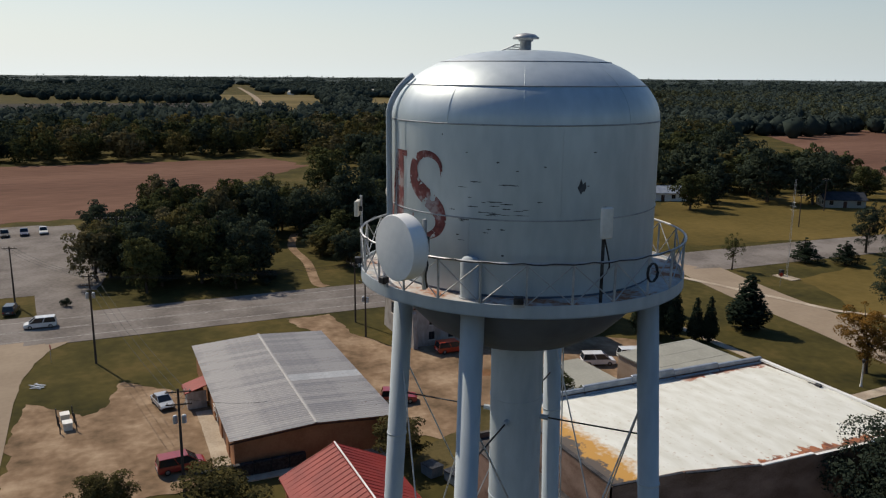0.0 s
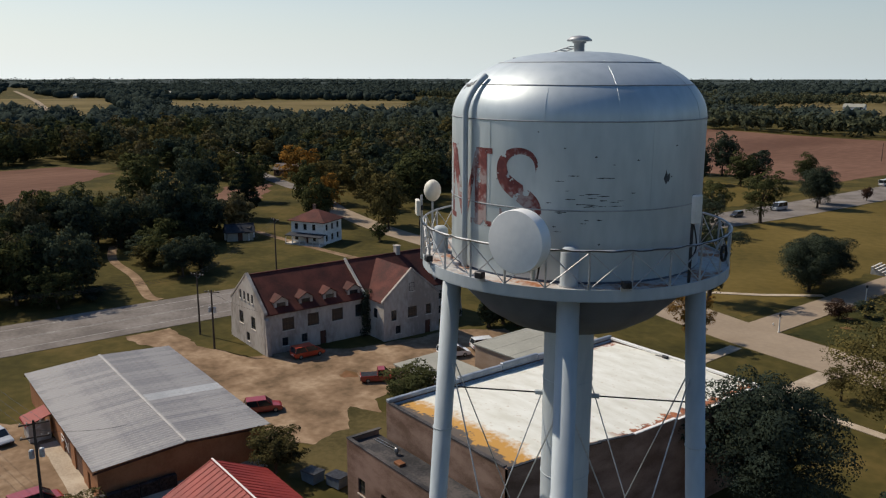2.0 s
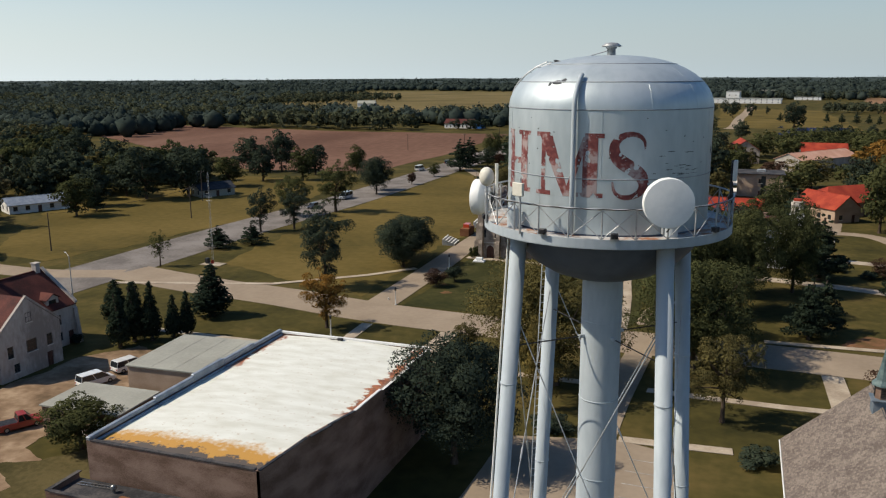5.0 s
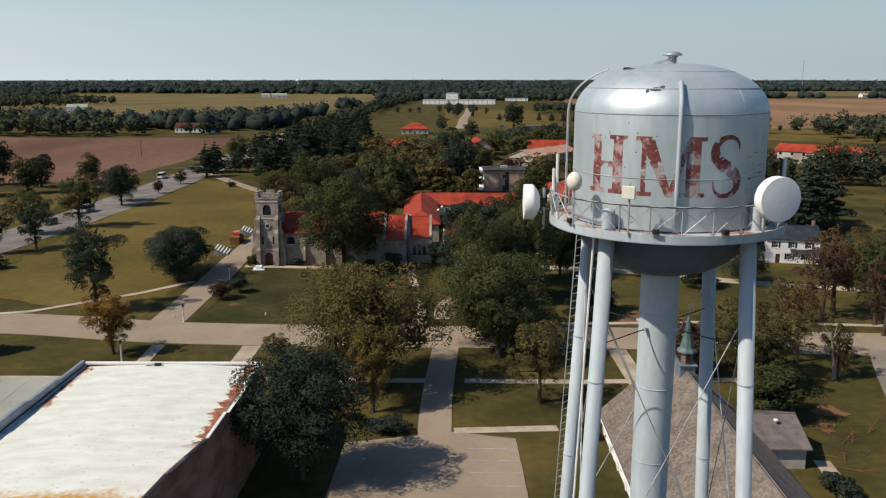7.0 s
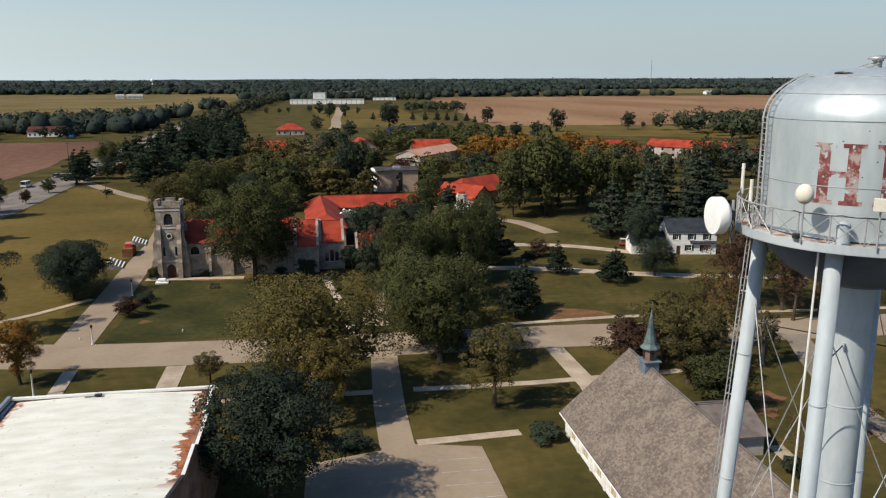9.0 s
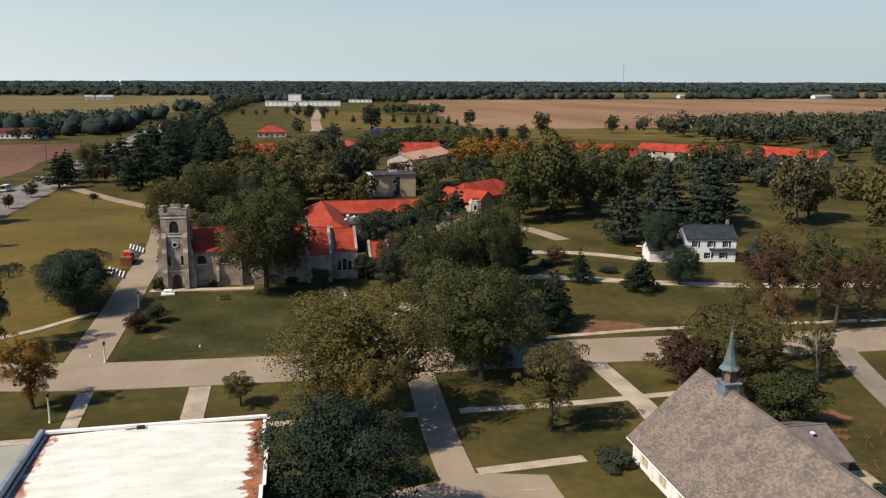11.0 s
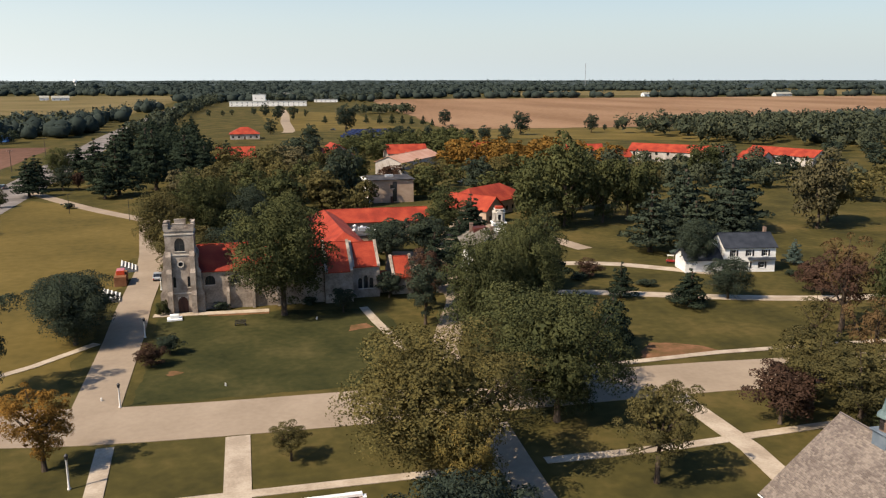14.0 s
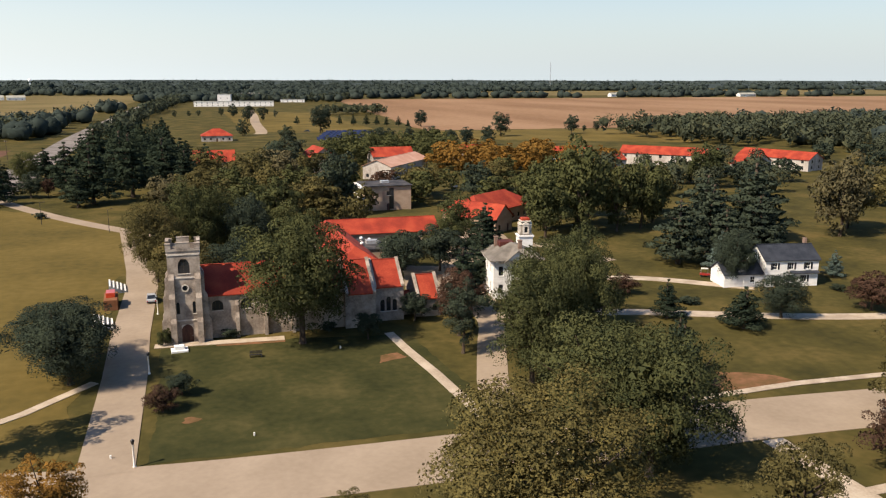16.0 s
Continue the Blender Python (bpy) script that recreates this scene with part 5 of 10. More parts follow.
# ---- low flat-roofed block and garage west of the hall ----
flat = thing("flat_roofed_block", pose(-6.2, -44.8, 0, 0, 0, 3), "long low block with a pale greenish flat roof", "building")
walls(flat, 21.4, 13.2, 4.3, M_TANBRICK, wins={"N": [(2 + 4 * k, 3.6 + 4 * k, 1.1, 2.6, 2, 2) for k in range(5)], "W": [(2, 3.6, 1.1, 2.6, 2, 2), (8, 9.6, 1.1, 2.6, 2, 2)]}, doors={"W": [(5.2, 6.4, 2.2)]})
floor_slab(flat, 21.4, 13.2, 0.2, M_CONCRETE)
bm = bmesh.new()
box(bm, -10.9, 10.9, -6.8, 6.8, 4.3, 4.48)
part("roof", bm, M_FLATGREY, flat, "pale greenish-grey flat roof")
for k in range(7):
    bm = bmesh.new()
    x = -10.5 + 3.4 * k
    box(bm, x, x + 0.05, -6.7, 6.7, 4.48, 4.5)
    part("roof_seam", bm, M_FLATGREY, flat)
gar = thing("garage", pose(-13.6, -60.2, 0, 0, 0, 2), "small flat-roofed garage with white doors", "building")
walls(gar, 11.0, 7.4, 3.2, M_BRICK, doors={"W": [(1.0, 2.0, 2.1)], "S": [(3.2, 6.0, 2.3), (7.0, 9.8, 2.3)]}, door_m=M_WHITE, wins={"W": [(4.6, 5.8, 1.2, 2.2, 2, 1)]})
floor_slab(gar, 11.0, 7.4, 0.15, M_CONCRETE)
bm = bmesh.new()
box(bm, -5.7, 5.7, -3.9, 3.9, 3.2, 3.4)
part("roof", bm, M_FLATGREY, gar)

# ---- grey sheet-metal workshop ----
shop = thing("metal_workshop", pose(-27.4, -95.9, 0, 0, 0, -1), "long workshop with a grey corrugated roof and brown walls", "building")
SW, SD, SE, SR = 32.6, 17.8, 3.8, 4.35
walls(shop, SW, SD, SE, M_BROWNWALL, wins={"W": [(3, 4.2, 1.2, 2.2, 2, 1)]}, doors={"S": [(18.0, 21.4, 3.1), (23.2, 26.6, 3.1), (28.6, 29.6, 2.1)], "W": [(12, 13, 2.1)]}, door_m=M_DOOR, thick=0.2)
floor_slab(shop, SW, SD, 0.15, M_CONCRETE)
for s in (-1, 1):
    bm = bmesh.new()
    prism(bm, [(-SD / 2, SE), (SD / 2, SE), (0, SR)], s * SW / 2 - (0.2 if s > 0 else 0), s * SW / 2 + (0 if s > 0 else 0.2), pose(0, 0, 0, 0, 0, 90))
    part("gable", bm, M_BROWNWALL, shop)
# corrugated sheets, laid ridge to eave
NS = 30
sheet_w = (SW + 0.8) / NS
vs, fs = [], []
RIB = 4
span = SD / 2 + 0.5
for i in range(RIB + 1):
    x = sheet_w * i / RIB
    zr = 0.095 * (i % 2)
    vs += [(x, 0.02, SR + 0.14 + zr), (x, span, SR + 0.14 + zr - (SR - SE) * span / (SD / 2))]
for i in range(RIB):
    fs.append((2 * i, 2 * i + 2, 2 * i + 3, 2 * i + 1))
sheet = bpy.data.meshes.new("roof_sheet")
sheet.from_pydata(vs, [], fs)
sheet.materials.append(M_SHEET)
for s in (0, 1):
    for k in range(NS):
        o = new("roof_sheet", sheet)
        o.parent = shop
        if s == 0 and k in (16, 17):  # two newer, paler sheets
            o.material_slots[0].link = "OBJECT"
            o.material_slots[0].material = M_NEWSHEET
        o.matrix_local = pose(-SW / 2 - 0.4 + sheet_w * k, 0, 0.004 * ((k * 5) % 3)) if s == 0 else pose(SW / 2 + 0.4 - sheet_w * k, 0, 0.004 * ((k * 7) % 3), 0, 0, 180)
bm = bmesh.new()
prism(bm, [(-0.2, SR + 0.225), (0, SR + 0.265), (0.2, SR + 0.225), (0, SR + 0.23)], -SW / 2 - 0.42, SW / 2 + 0.42, pose(0, 0, 0, 0, 0, 90))
part("ridge_cap", bm, M_SHEET, shop)
for s in (-1, 1):
    bm = bmesh.new()
    prism(bm, [(-SD / 2 - 0.5, SE - 0.12), (0, SR + 0.06), (SD / 2 + 0.5, SE - 0.12), (SD / 2 + 0.5, SE - 0.3), (0, SR - 0.14), (-SD / 2 - 0.5, SE - 0.3)], s * (SW / 2 + 0.3), s * (SW / 2 + 0.36), pose(0, 0, 0, 0, 0, 90))
    part("barge_board", bm, M_DOOR, shop)
bm = bmesh.new()
prism(bm, [(-1.3, 2.6), (1.3, 3.1), (1.3, 3.25), (-1.3, 2.75)], -2.5, 2.5, pose(-17.9, 3.0, 0))
part("porch_roof", bm, M_REDMETAL, shop, "red sheet porch roof")
for y in (0.7, 5.3):
    bm = bmesh.new()
    tube(bm, (-19.0, y, 0), (-19.0, y, 2.7), 0.08, 8)
    part("porch_post", bm, M_POLE, shop)
bm = bmesh.new()
box(bm, SW / 2 + 0.02, SW / 2 + 2.4, -8.0, 8.0, 0.0, 0.12)
part("apron", bm, M_CONCRETE, shop, "pale concrete apron")
# wire emblem on the end wall
for a, b in (((0, 0), (0.7, 0.9)), ((0.7, 0.9), (1.4, 0)), ((0, 0.9), (0.6, 0.9)), ((0, 0), (0, 0.9)), ((0, 0.45), (0.5, 0.45)), ((1.4, 0), (1.4, 0.9)), ((0.7, 0), (1.4, 0.9))):
    bm = bmesh.new()
    tube(bm, (1 + 2.4 * a[0], -SD / 2 - 0.05, 1.0 + 1.2 * a[1]), (1 + 2.4 * b[0], -SD / 2 - 0.05, 1.0 + 1.2 * b[1]), 0.04, 5)
    part("emblem_bar", bm, M_WHITE, shop)

# lean-to with a red roof against the workshop
lean = thing("lean_to", pose(-32.1, -106.25, 0), "small grey lean-to with a red metal roof", "shed")
for x0, x1, y0, y1 in ((-1.5, 1.5, -1.2, -1.1), (-1.5, -1.4, -1.1, 1.15), (1.4, 1.5, -1.1, 1.15)):
    bm = bmesh.new()
    box(bm, x0, x1, y0, y1, 0, 2.35)
    part("wall", bm, M_STUCCO, lean)
bm = bmesh.new()
box(bm, -1.75, 1.75, -1.5, 1.35, -0.05, 0.05, bevel=0.01)
bmesh.ops.transform(bm, matrix=pose(0, 0, 2.72, 17, 0, 0), verts=bm.verts[:])
part("roof", bm, M_REDMETAL, lean)
bm = bmesh.new()
box(bm, -1.75, 1.75, -1.5, -1.44, 2.0, 2.3)
part("fascia", bm, M_REDMETAL, lean)

# ---- red-roofed outbuilding ----
red = thing("red_roofed_shed", pose(4.8, -96.5, 0, 0, 0, -90), "shed with a bright red ribbed metal roof", "building")
walls(red, 10.4, 15.0, 2.9, M_BROWNWALL, doors={"W": [(4, 6.6, 2.4)]}, wins={"E": [(3, 4.4, 1.1, 2.1, 2, 1), (9, 10.4, 1.1, 2.1, 2, 1)]})
floor_slab(red, 10.4, 15.0, 0.15, M_CONCRETE)
gable_roof(red, 10.4, 15.0, 2.9, 5.4, M_REDMETAL, over=0.5, wall_m=M_BROWNWALL)
for s in (-1, 1):
    for k in range(20):
        y = -7.8 + 0.8 * k
        bm = bmesh.new()
        tube(bm, (s * 0.1, y, 5.56), (s * 5.6, y, 2.86), 0.035, 4)
        part("roof_rib", bm, M_REDMETAL, red)
for s in (-1, 1):
    bm = bmesh.new()
    prism(bm, [(-5.75, 2.66), (0, 5.42), (5.75, 2.66), (5.75, 2.46), (0, 5.2), (-5.75, 2.46)], s * 7.95, s * 8.02)
    part("barge_board", bm, M_DARKSTEEL, red)
bm = bmesh.new()
tube(bm, (0, -7.9, 5.62), (0, 7.9, 5.62), 0.1, 6)
part("ridge_cap", bm, M_WHITE, red)

# ---- stucco barracks with clay-tile roof and dormers ----
bar_ = thing("stucco_barracks", pose(-47.3, -53.7, 0, 0, 0, -1.5), "long stained white stucco barracks with a red tile roof", "building")
BW, BD, BE, BR = 12.4, 37.2, 6.5, 11.3
front = []
for k in range(4):
    y = 3.0 + 4.3 * k
    front.append((y, y + 2.0, 3.4, 5.4, 4, 3))
front += [(2.9, 3.9, 1.0, 2.3, 2, 2), (6.2, 7.2, 1.0, 2.3, 2, 2), (32.6, 34.0, 3.6, 5.2, 2, 3), (32.6, 34.0, 1.0, 2.4, 2, 2)]
walls(bar_, BW, BD, BE, M_STUCCO, wins={"E": front, "S": [(3.0, 4.6, 3.2, 5.2, 3, 3), (7.6, 9.2, 3.2, 5.2, 3, 3), (5.6, 6.8, 0.8, 2.2, 2, 2)], "W": [(3 + 5 * k, 4.6 + 5 * k, 3.4, 5.2, 3, 3) for k in range(7)], "N": [(3, 4.6, 3.2, 5.2, 3, 3), (8, 9.6, 3.2, 5.2, 3, 3)]}, doors={"E": [(9.4, 10.5, 2.2), (35.2, 36.3, 2.2)]}, thick=0.4)
floor_slab(bar_, BW, BD, 0.2, M_CONCRETE, inset=0.42)
floor_slab(bar_, BW, BD, 3.2, M_DOOR, inset=0.42)
gable_roof(bar_, BW, BD, BE, BR, M_TILE_DARK, over=0.35, wall_m=M_STUCCO, over_end=-0.25, wall_thick=0.4)
for y in (-BD / 2, BD / 2 - 0.45):
    for s in (-1, 1):
        bm = bmesh.new()
        prism(bm, [(0, BR + 0.2), (s * (BW / 2 + 0.3), BE - 0.05), (s * (BW / 2 + 0.3), BE + 0.3), (0, BR + 0.52)], y - 0.04, y + 0.49)
        part("gable_coping", bm, M_STUCCO, bar_)
M_S = pose(-BW / 2, -BD / 2, 0)
for k in range(4):
    x = 3.6 + 1.5 * k
    window(bar_, M_S @ pose(0, -0.06, 0), x, x + 0.6, 7.4, 8.7, 1, 2, deep=0.02)
for sx in (-BW / 2, BW / 2):
    for y in (-BD / 2, BD / 2):
        bm = bmesh.new()
        prism(bm, [(0, 0), (0.9, 0), (0.55, 3.2), (0.3, 5.6), (0, 5.9)], -0.35, 0.35, pose(sx, y - math.copysign(0.4, y), 0) if sx > 0 else pose(sx, y - math.copysign(0.4, y), 0, 0, 0, 180))
        part("buttress", bm, M_STUCCO, bar_)
# dormers: flat-capped, with small red hoods
slope = (BR - BE) / (BW / 2)


def dormer(parent, y, side, w=2.3):
    xf = side * (BW / 2 - 0.55)
    m = pose(xf, y, 0, 0, 0, 90 if side > 0 else -90)
    z0, z1 = BE + 0.05, BE + 1.5
    bm = bmesh.new()
    holed_wall(bm, w, z1 - z0, 0.2, [(0.4, w - 0.4, 0.35, 1.25)], m @ pose(-w / 2, 0, z0))
    d = part("dormer", bm, M_STUCCO, parent)
    bm = bmesh.new()
    box(bm, -w / 2 + 0.47, w / 2 - 0.47, 0.1, 0.16, z0 + 0.38, z0 + 1.2, m)
    part("pane", bm, M_GLASS, d)
    bm = bmesh.new()
    for x in (-w / 2 + 0.42, -0.03, w / 2 - 0.48):
        box(bm, x, x + 0.06, 0.06, 0.1, z0 + 0.36, z0 + 1.24, m)
    part("frame", bm, M_FRAME, d)
    for s in (-1, 1):
        bm = bmesh.new()
        depth = (z1 + 0.75 - BE) / slope + 0.3
        pts = [Vector((0, -0.35, z1 + 0.75)), Vector((s * (w / 2 + 0.25), -0.35, z1 - 0.1)), Vector((s * (w / 2 + 0.25), depth * 0.62, z1 - 0.1)), Vector((0, depth, z1 + 0.75))]
        lo, hi = [bm.verts.new(m @ p) for p in pts], [bm.verts.new(m @ (p + Vector((0, 0, 0.12)))) for p in pts]
        bm.faces.new(hi)
        bm.faces.new(lo[::-1])
        for i in range(4):
            bm.faces.new((lo[i], lo[(i + 1) % 4], hi[(i + 1) % 4], hi[i]))
        bmesh.ops.recalc_face_normals(bm, faces=bm.faces[:])
        part("hood", bm, M_TILE_DARK, d)
        bm = bmesh.new()
        pts = [(s * w / 2, 0.2, z0), (s * w / 2, (z1 - BE) / slope, z1), (s * w / 2, 0.2, z1)]
        a, b = [bm.verts.new(m @ Vector(p)) for p in pts], [bm.verts.new(m @ Vector((p[0] - s * 0.12, p[1], p[2]))) for p in pts]
        bm.faces.new(a)
        bm.faces.new(b[::-1])
        for i in range(3):
            bm.faces.new((a[i], a[(i + 1) % 3], b[(i + 1) % 3], b[i]))
        bmesh.ops.recalc_face_normals(bm, faces=bm.faces[:])
        part("cheek", bm, M_STUCCO, d)
    bm = bmesh.new()
    prism(bm, [(-w / 2, z1), (w / 2, z1), (0, z1 + 0.74)], 0.0, 0.18, m)
    part("gablet", bm, M_STUCCO, d)


for y in (-15.4, -11.2, -7.0, -2.6, 14.6):
    dormer(bar_, y, 1)
for y in (-12, -4, 4, 12):
    dormer(bar_, y, -1)
# cross wing
CW, CD = 5.2, 10.8
cross_y = 5.0
wing_wins = {"E": [(1.4, 2.4, 3.2, 4.9, 2, 3), (4.6, 6.4, 3.2, 5.0, 3, 3), (8.2, 9.2, 3.2, 4.9, 2, 3), (2.2, 3.2, 0.9, 2.2, 2, 2)], "S": [(2.0, 3.2, 3.4, 5.0, 2, 3)], "N": [(2.0, 3.2, 3.4, 5.0, 2, 3)]}
walls(bar_, CW, CD, BE, M_STUCCO, wins=wing_wins, doors={"E": [(8.0, 9.1, 2.2)]}, off=(BW / 2 + CW / 2 - 0.2, cross_y), skip="W", thick=0.35)
bm = bmesh.new()
prism(bm, [(-CD / 2, BE), (CD / 2, BE), (0, BR - 0.3)], -0.175, 0.175, Matrix.Translation((BW / 2 + CW - 0.4, cross_y, 0)) @ pose(0, 0, 0, 0, 0, 90))
part("gable", bm, M_STUCCO, bar_)
window(bar_, pose(BW / 2 + CW - 0.2, cross_y - 0.6, 0, 0, 0, 90), 0.1, 1.1, 7.6, 9.0, 2, 2, deep=0.01)
for s in (-1, 1):
    bm = bmesh.new()
    m = Matrix.Translation((0, cross_y, 0)) @ pose(0, 0, 0, 0, 0, 90)
    prism(bm, [(0, BR - 0.28), (s * (CD / 2 + 0.3), BE - 0.25), (s * (CD / 2 + 0.3), BE - 0.08), (0, BR - 0.1)], -(BW / 2 + CW - 0.62), 0.0, m)
    part("roof", bm, M_TILE_DARK, bar_)
    bm = bmesh.new()
    prism(bm, [(0, BR - 0.2), (s * (CD / 2 + 0.3), BE - 0.2), (s * (CD / 2 + 0.3), BE + 0.15), (0, BR + 0.18)], -(BW / 2 + CW - 0.18), -(BW / 2 + CW - 0.6), m)
    part("gable_coping", bm, M_STUCCO, bar_)
bm = bmesh.new()
prism(bm, [(0, BR + 0.16), (BW / 2 + 0.3, BE + 0.0), (BW / 2 + 0.3, BE + 0.42), (0, BR + 0.56)], cross_y - CD / 2 - 0.75, cross_y - CD / 2 - 0.35)
part("fire_wall_coping", bm, M_STONE_TRIM, bar_, "white painted fire wall above the roof")
for y in (9.5, 17.2):
    bm = bmesh.new()
    box(bm, -0.5, 0.5, y - 0.4, y + 0.4, BR - 1.2, BR + 1.3, bevel=0.04)
    box(bm, -0.6, 0.6, y - 0.5, y + 0.5, BR + 1.3, BR + 1.45)
    part("chimney", bm, M_STUCCO, bar_)

# ---- chapel with a green copper steeple ----
chap = thing("shingled_chapel", pose(72.4, -63.2, 0, 0, 0, -0.6), "cream chapel under a steep brown-grey shingle roof", "church")
KW, KD, KE, KR = 15.6, 37.4, 2.95, 10.0
walls(chap, KW, KD, KE, M_WHITE, wins={"W": [(2.0 + 4.4 * k, 3.9 + 4.4 * k, 0.35, 2.6, 2, 1) for k in range(8)], "E": [(2.0 + 4.4 * k, 3.9 + 4.4 * k, 0.35, 2.6, 2, 1) for k in range(8)]}, doors={"N": [(6.6, 9.0, 2.3)], "S": [(6.6, 9.0, 2.3)]}, frame_m=M_WHITEFRAME)
M_BLIND = mat("tan_drawn_blind", [(0.36, 0.29, 0.19), (0.5, 0.42, 0.3)], 1.2, 8.0, 0.6, stretch=(1, 1, 6))
for o in chap.children_recursive:
    if o.name.startswith("pane"):
        o.data.materials[0] = M_BLIND
for k in range(8):
    for s in (-1, 1):
        bm = bmesh.new()
        y = KD / 2 - 0.7 - 4.4 * k
        box(bm, s * KW / 2 - 0.12, s * KW / 2 + 0.12, y - 0.25, y + 0.25, 0, KE - 0.05)
        part("pilaster", bm, M_WHITE, chap)
floor_slab(chap, KW, KD, 0.2, M_CONCRETE)
gable_roof(chap, KW, KD, KE, KR, M_DARKSHINGLE, over=0.55, wall_m=M_WHITE, thick=0.1, over_end=0.5, name="roof_deck")
# shingle courses, each a slightly tilted strip of tabs
NC = 52
for s in (-1, 1):
    verts_, faces_ = [], []
    rng = random.Random(40 + s)
    for c in range(NC):
        f0, f1 = c / NC, (c + 1.12) / NC
        y = -KD / 2 - 0.5 - rng.uniform(0, 0.5)
        while y < KD / 2 + 0.5:
            w = rng.uniform(0.2, 0.42)
            ya, yb = max(y, -KD / 2 - 0.5), min(y + w - 0.012, KD / 2 + 0.5)
            y += w
            if yb <= ya:
                continue
            b = len(verts_)
            lift = rng.uniform(0.05, 0.075)
            for f, dz in ((f1, lift), (f0, 0.012), (f1, 0.0)):
                f = min(f, 1.0)
                x = s * (KW / 2 + 0.55) * f
                z = KR + 0.125 - (KR - KE) * (1 + 1.1 / KW) * f + dz
                verts_ += [(x, ya, z), (x, yb, z)]
            faces_.append((b, b + 1, b + 3, b + 2) if s > 0 else (b + 1, b, b + 2, b + 3))
            faces_.append((b + 4, b + 5, b + 1, b) if s > 0 else (b + 5, b + 4, b, b + 1))
    o = raw("shingles", verts_, faces_, M_SHINGLE, chap)
    o["kind"] = "stuff"
bm = bmesh.new()
prism(bm, [(-0.2, KR + 0.1), (0, KR + 0.24), (0.2, KR + 0.1), (0, KR + 0.2)], -KD / 2 - 0.5, KD / 2 + 0.5)
part("ridge_cap", bm, M_SHINGLE, chap)
for s in (-1, 1):
    bm = bmesh.new()
    tube(bm, (s * (KW / 2 + 0.62), -KD / 2 - 0.5, KE - 0.5), (s * (KW / 2 + 0.62), KD / 2 + 0.5, KE - 0.5), 0.08, 6)
    part("gutter", bm, M_WHITE, chap)
SY = 13.2
bm = bmesh.new()
box(bm, -0.85, 0.85, SY - 0.85, SY + 0.85, KR - 1.0, KR + 0.75, bevel=0.04)
st = part("steeple_base", bm, M_BLUEGREY, chap)
bm = bmesh.new()
box(bm, -1.05, 1.05, SY - 1.05, SY + 1.05, KR + 0.75, KR + 0.9, bevel=0.03)
part("ledge", bm, M_BLUEGREY, st)
bm = bmesh.new()
lathe(bm, [(0.72, KR + 0.9), (0.72, KR + 2.3)], 8, Matrix.Translation((0, SY, 0)) @ pose(0, 0, 0, 0, 0, 22.5))
part("belfry", bm, M_BRICK, st)
for k in range(4):
    bm = bmesh.new()
    m = Matrix.Translation((0, SY, 0)) @ pose(0, 0, 0, 0, 0, 90 * k)
    for i in range(6):
        box(bm, -0.25, 0.25, -0.74, -0.66, KR + 1.1 + 0.17 * i, KR + 1.2 + 0.17 * i, m)
    part("louvre", bm, M_FRAME, st)
bm = bmesh.new()
lathe(bm, [(1.1, KR + 2.25), (1.05, KR + 2.4), (0.72, KR + 2.75), (0.42, KR + 4.2), (0.06, KR + 6.6), (0.0, KR + 6.65)], 8, Matrix.Translation((0, SY, 0)) @ pose(0, 0, 0, 0, 0, 22.5))
part("spire", bm, M_COPPER, st, "green copper spire")
bm = bmesh.new()
tube(bm, (0, SY, KR + 6.5), (0, SY, KR + 7.6), 0.025, 6)
box(bm, -0.2, 0.2, SY - 0.02, SY + 0.02, KR + 7.2, KR + 7.25)
part("cross", bm, M_RIM, st)

wing = thing("chapel_annex", pose(81.7, -48.8, 0, 0, 0, -1), "small chapel annex with a grey-brown shingle roof", "building")
M_ANNEXROOF = mat("purple_grey_shingle", [(0.085, 0.07, 0.068), (0.15, 0.125, 0.118), (0.2, 0.17, 0.155)], 0.9, 9.0, 0.9, bump=0.8, bump_dist=0.03, spread=1.0)
walls(wing, 7.0, 9.6, 2.5, M_STUCCO, wins={"E": [(2, 3.2, 0.9, 2.1, 2, 2)]}, doors={"E": [(6.0, 7.0, 2.1)]})
floor_slab(wing, 7.0, 9.6, 0.15, M_CONCRETE)
gable_roof(wing, 7.0, 9.6, 2.5, 4.3, M_ANNEXROOF, over=0.45, wall_m=M_WHITE, along="x")
vt = thing("roof_vent", pose(82.9, -50.4, 3.95), "white mushroom vent on the annex roof", "vent")
bm = bmesh.new()
lathe(bm, [(0.13, -0.4), (0.13, 0.25), (0.3, 0.25), (0.26, 0.42), (0, 0.5)], 14)
part("cowl", bm, M_WHITE, vt, smooth=True)

# ---- stone church ----
church = thing("stone_church", pose(0, 0, 0), "grey limestone church with battlemented tower and red roofs", "church")
CTX, CTY, CTH = 5.6, 46.4, 15.2
CTW = 5.0
tw_w = {"S": [(1.6, 3.4, 11.5, 13.9, 2, 2), (1.0, 1.5, 4.8, 6.8, 1, 2), (3.5, 4.0, 4.8, 6.8, 1, 2)], "E": [(1.6, 3.4, 11.5, 13.9, 2, 2), (2.2, 2.8, 4.8, 6.8, 1, 2)], "W": [(1.6, 3.4, 11.5, 13.9, 2, 2), (2.2, 2.8, 4.8, 6.8, 1, 2)], "N": [(1.6, 3.4, 11.5, 13.9, 2, 2)]}
walls(church, CTW, CTW, CTH, M_STONE, wins=tw_w, doors={"S": [(1.6, 3.4, 3.0)]}, off=(CTX, CTY), thick=0.5, arch=M_STONE)
floor_slab(church, CTW, CTW, CTH - 0.5, M_TAR, off=(CTX, CTY), inset=0.5, name="tower_roof")
floor_slab(church, CTW, CTW, 0.2, M_CONCRETE, off=(CTX, CTY), inset=0.5)
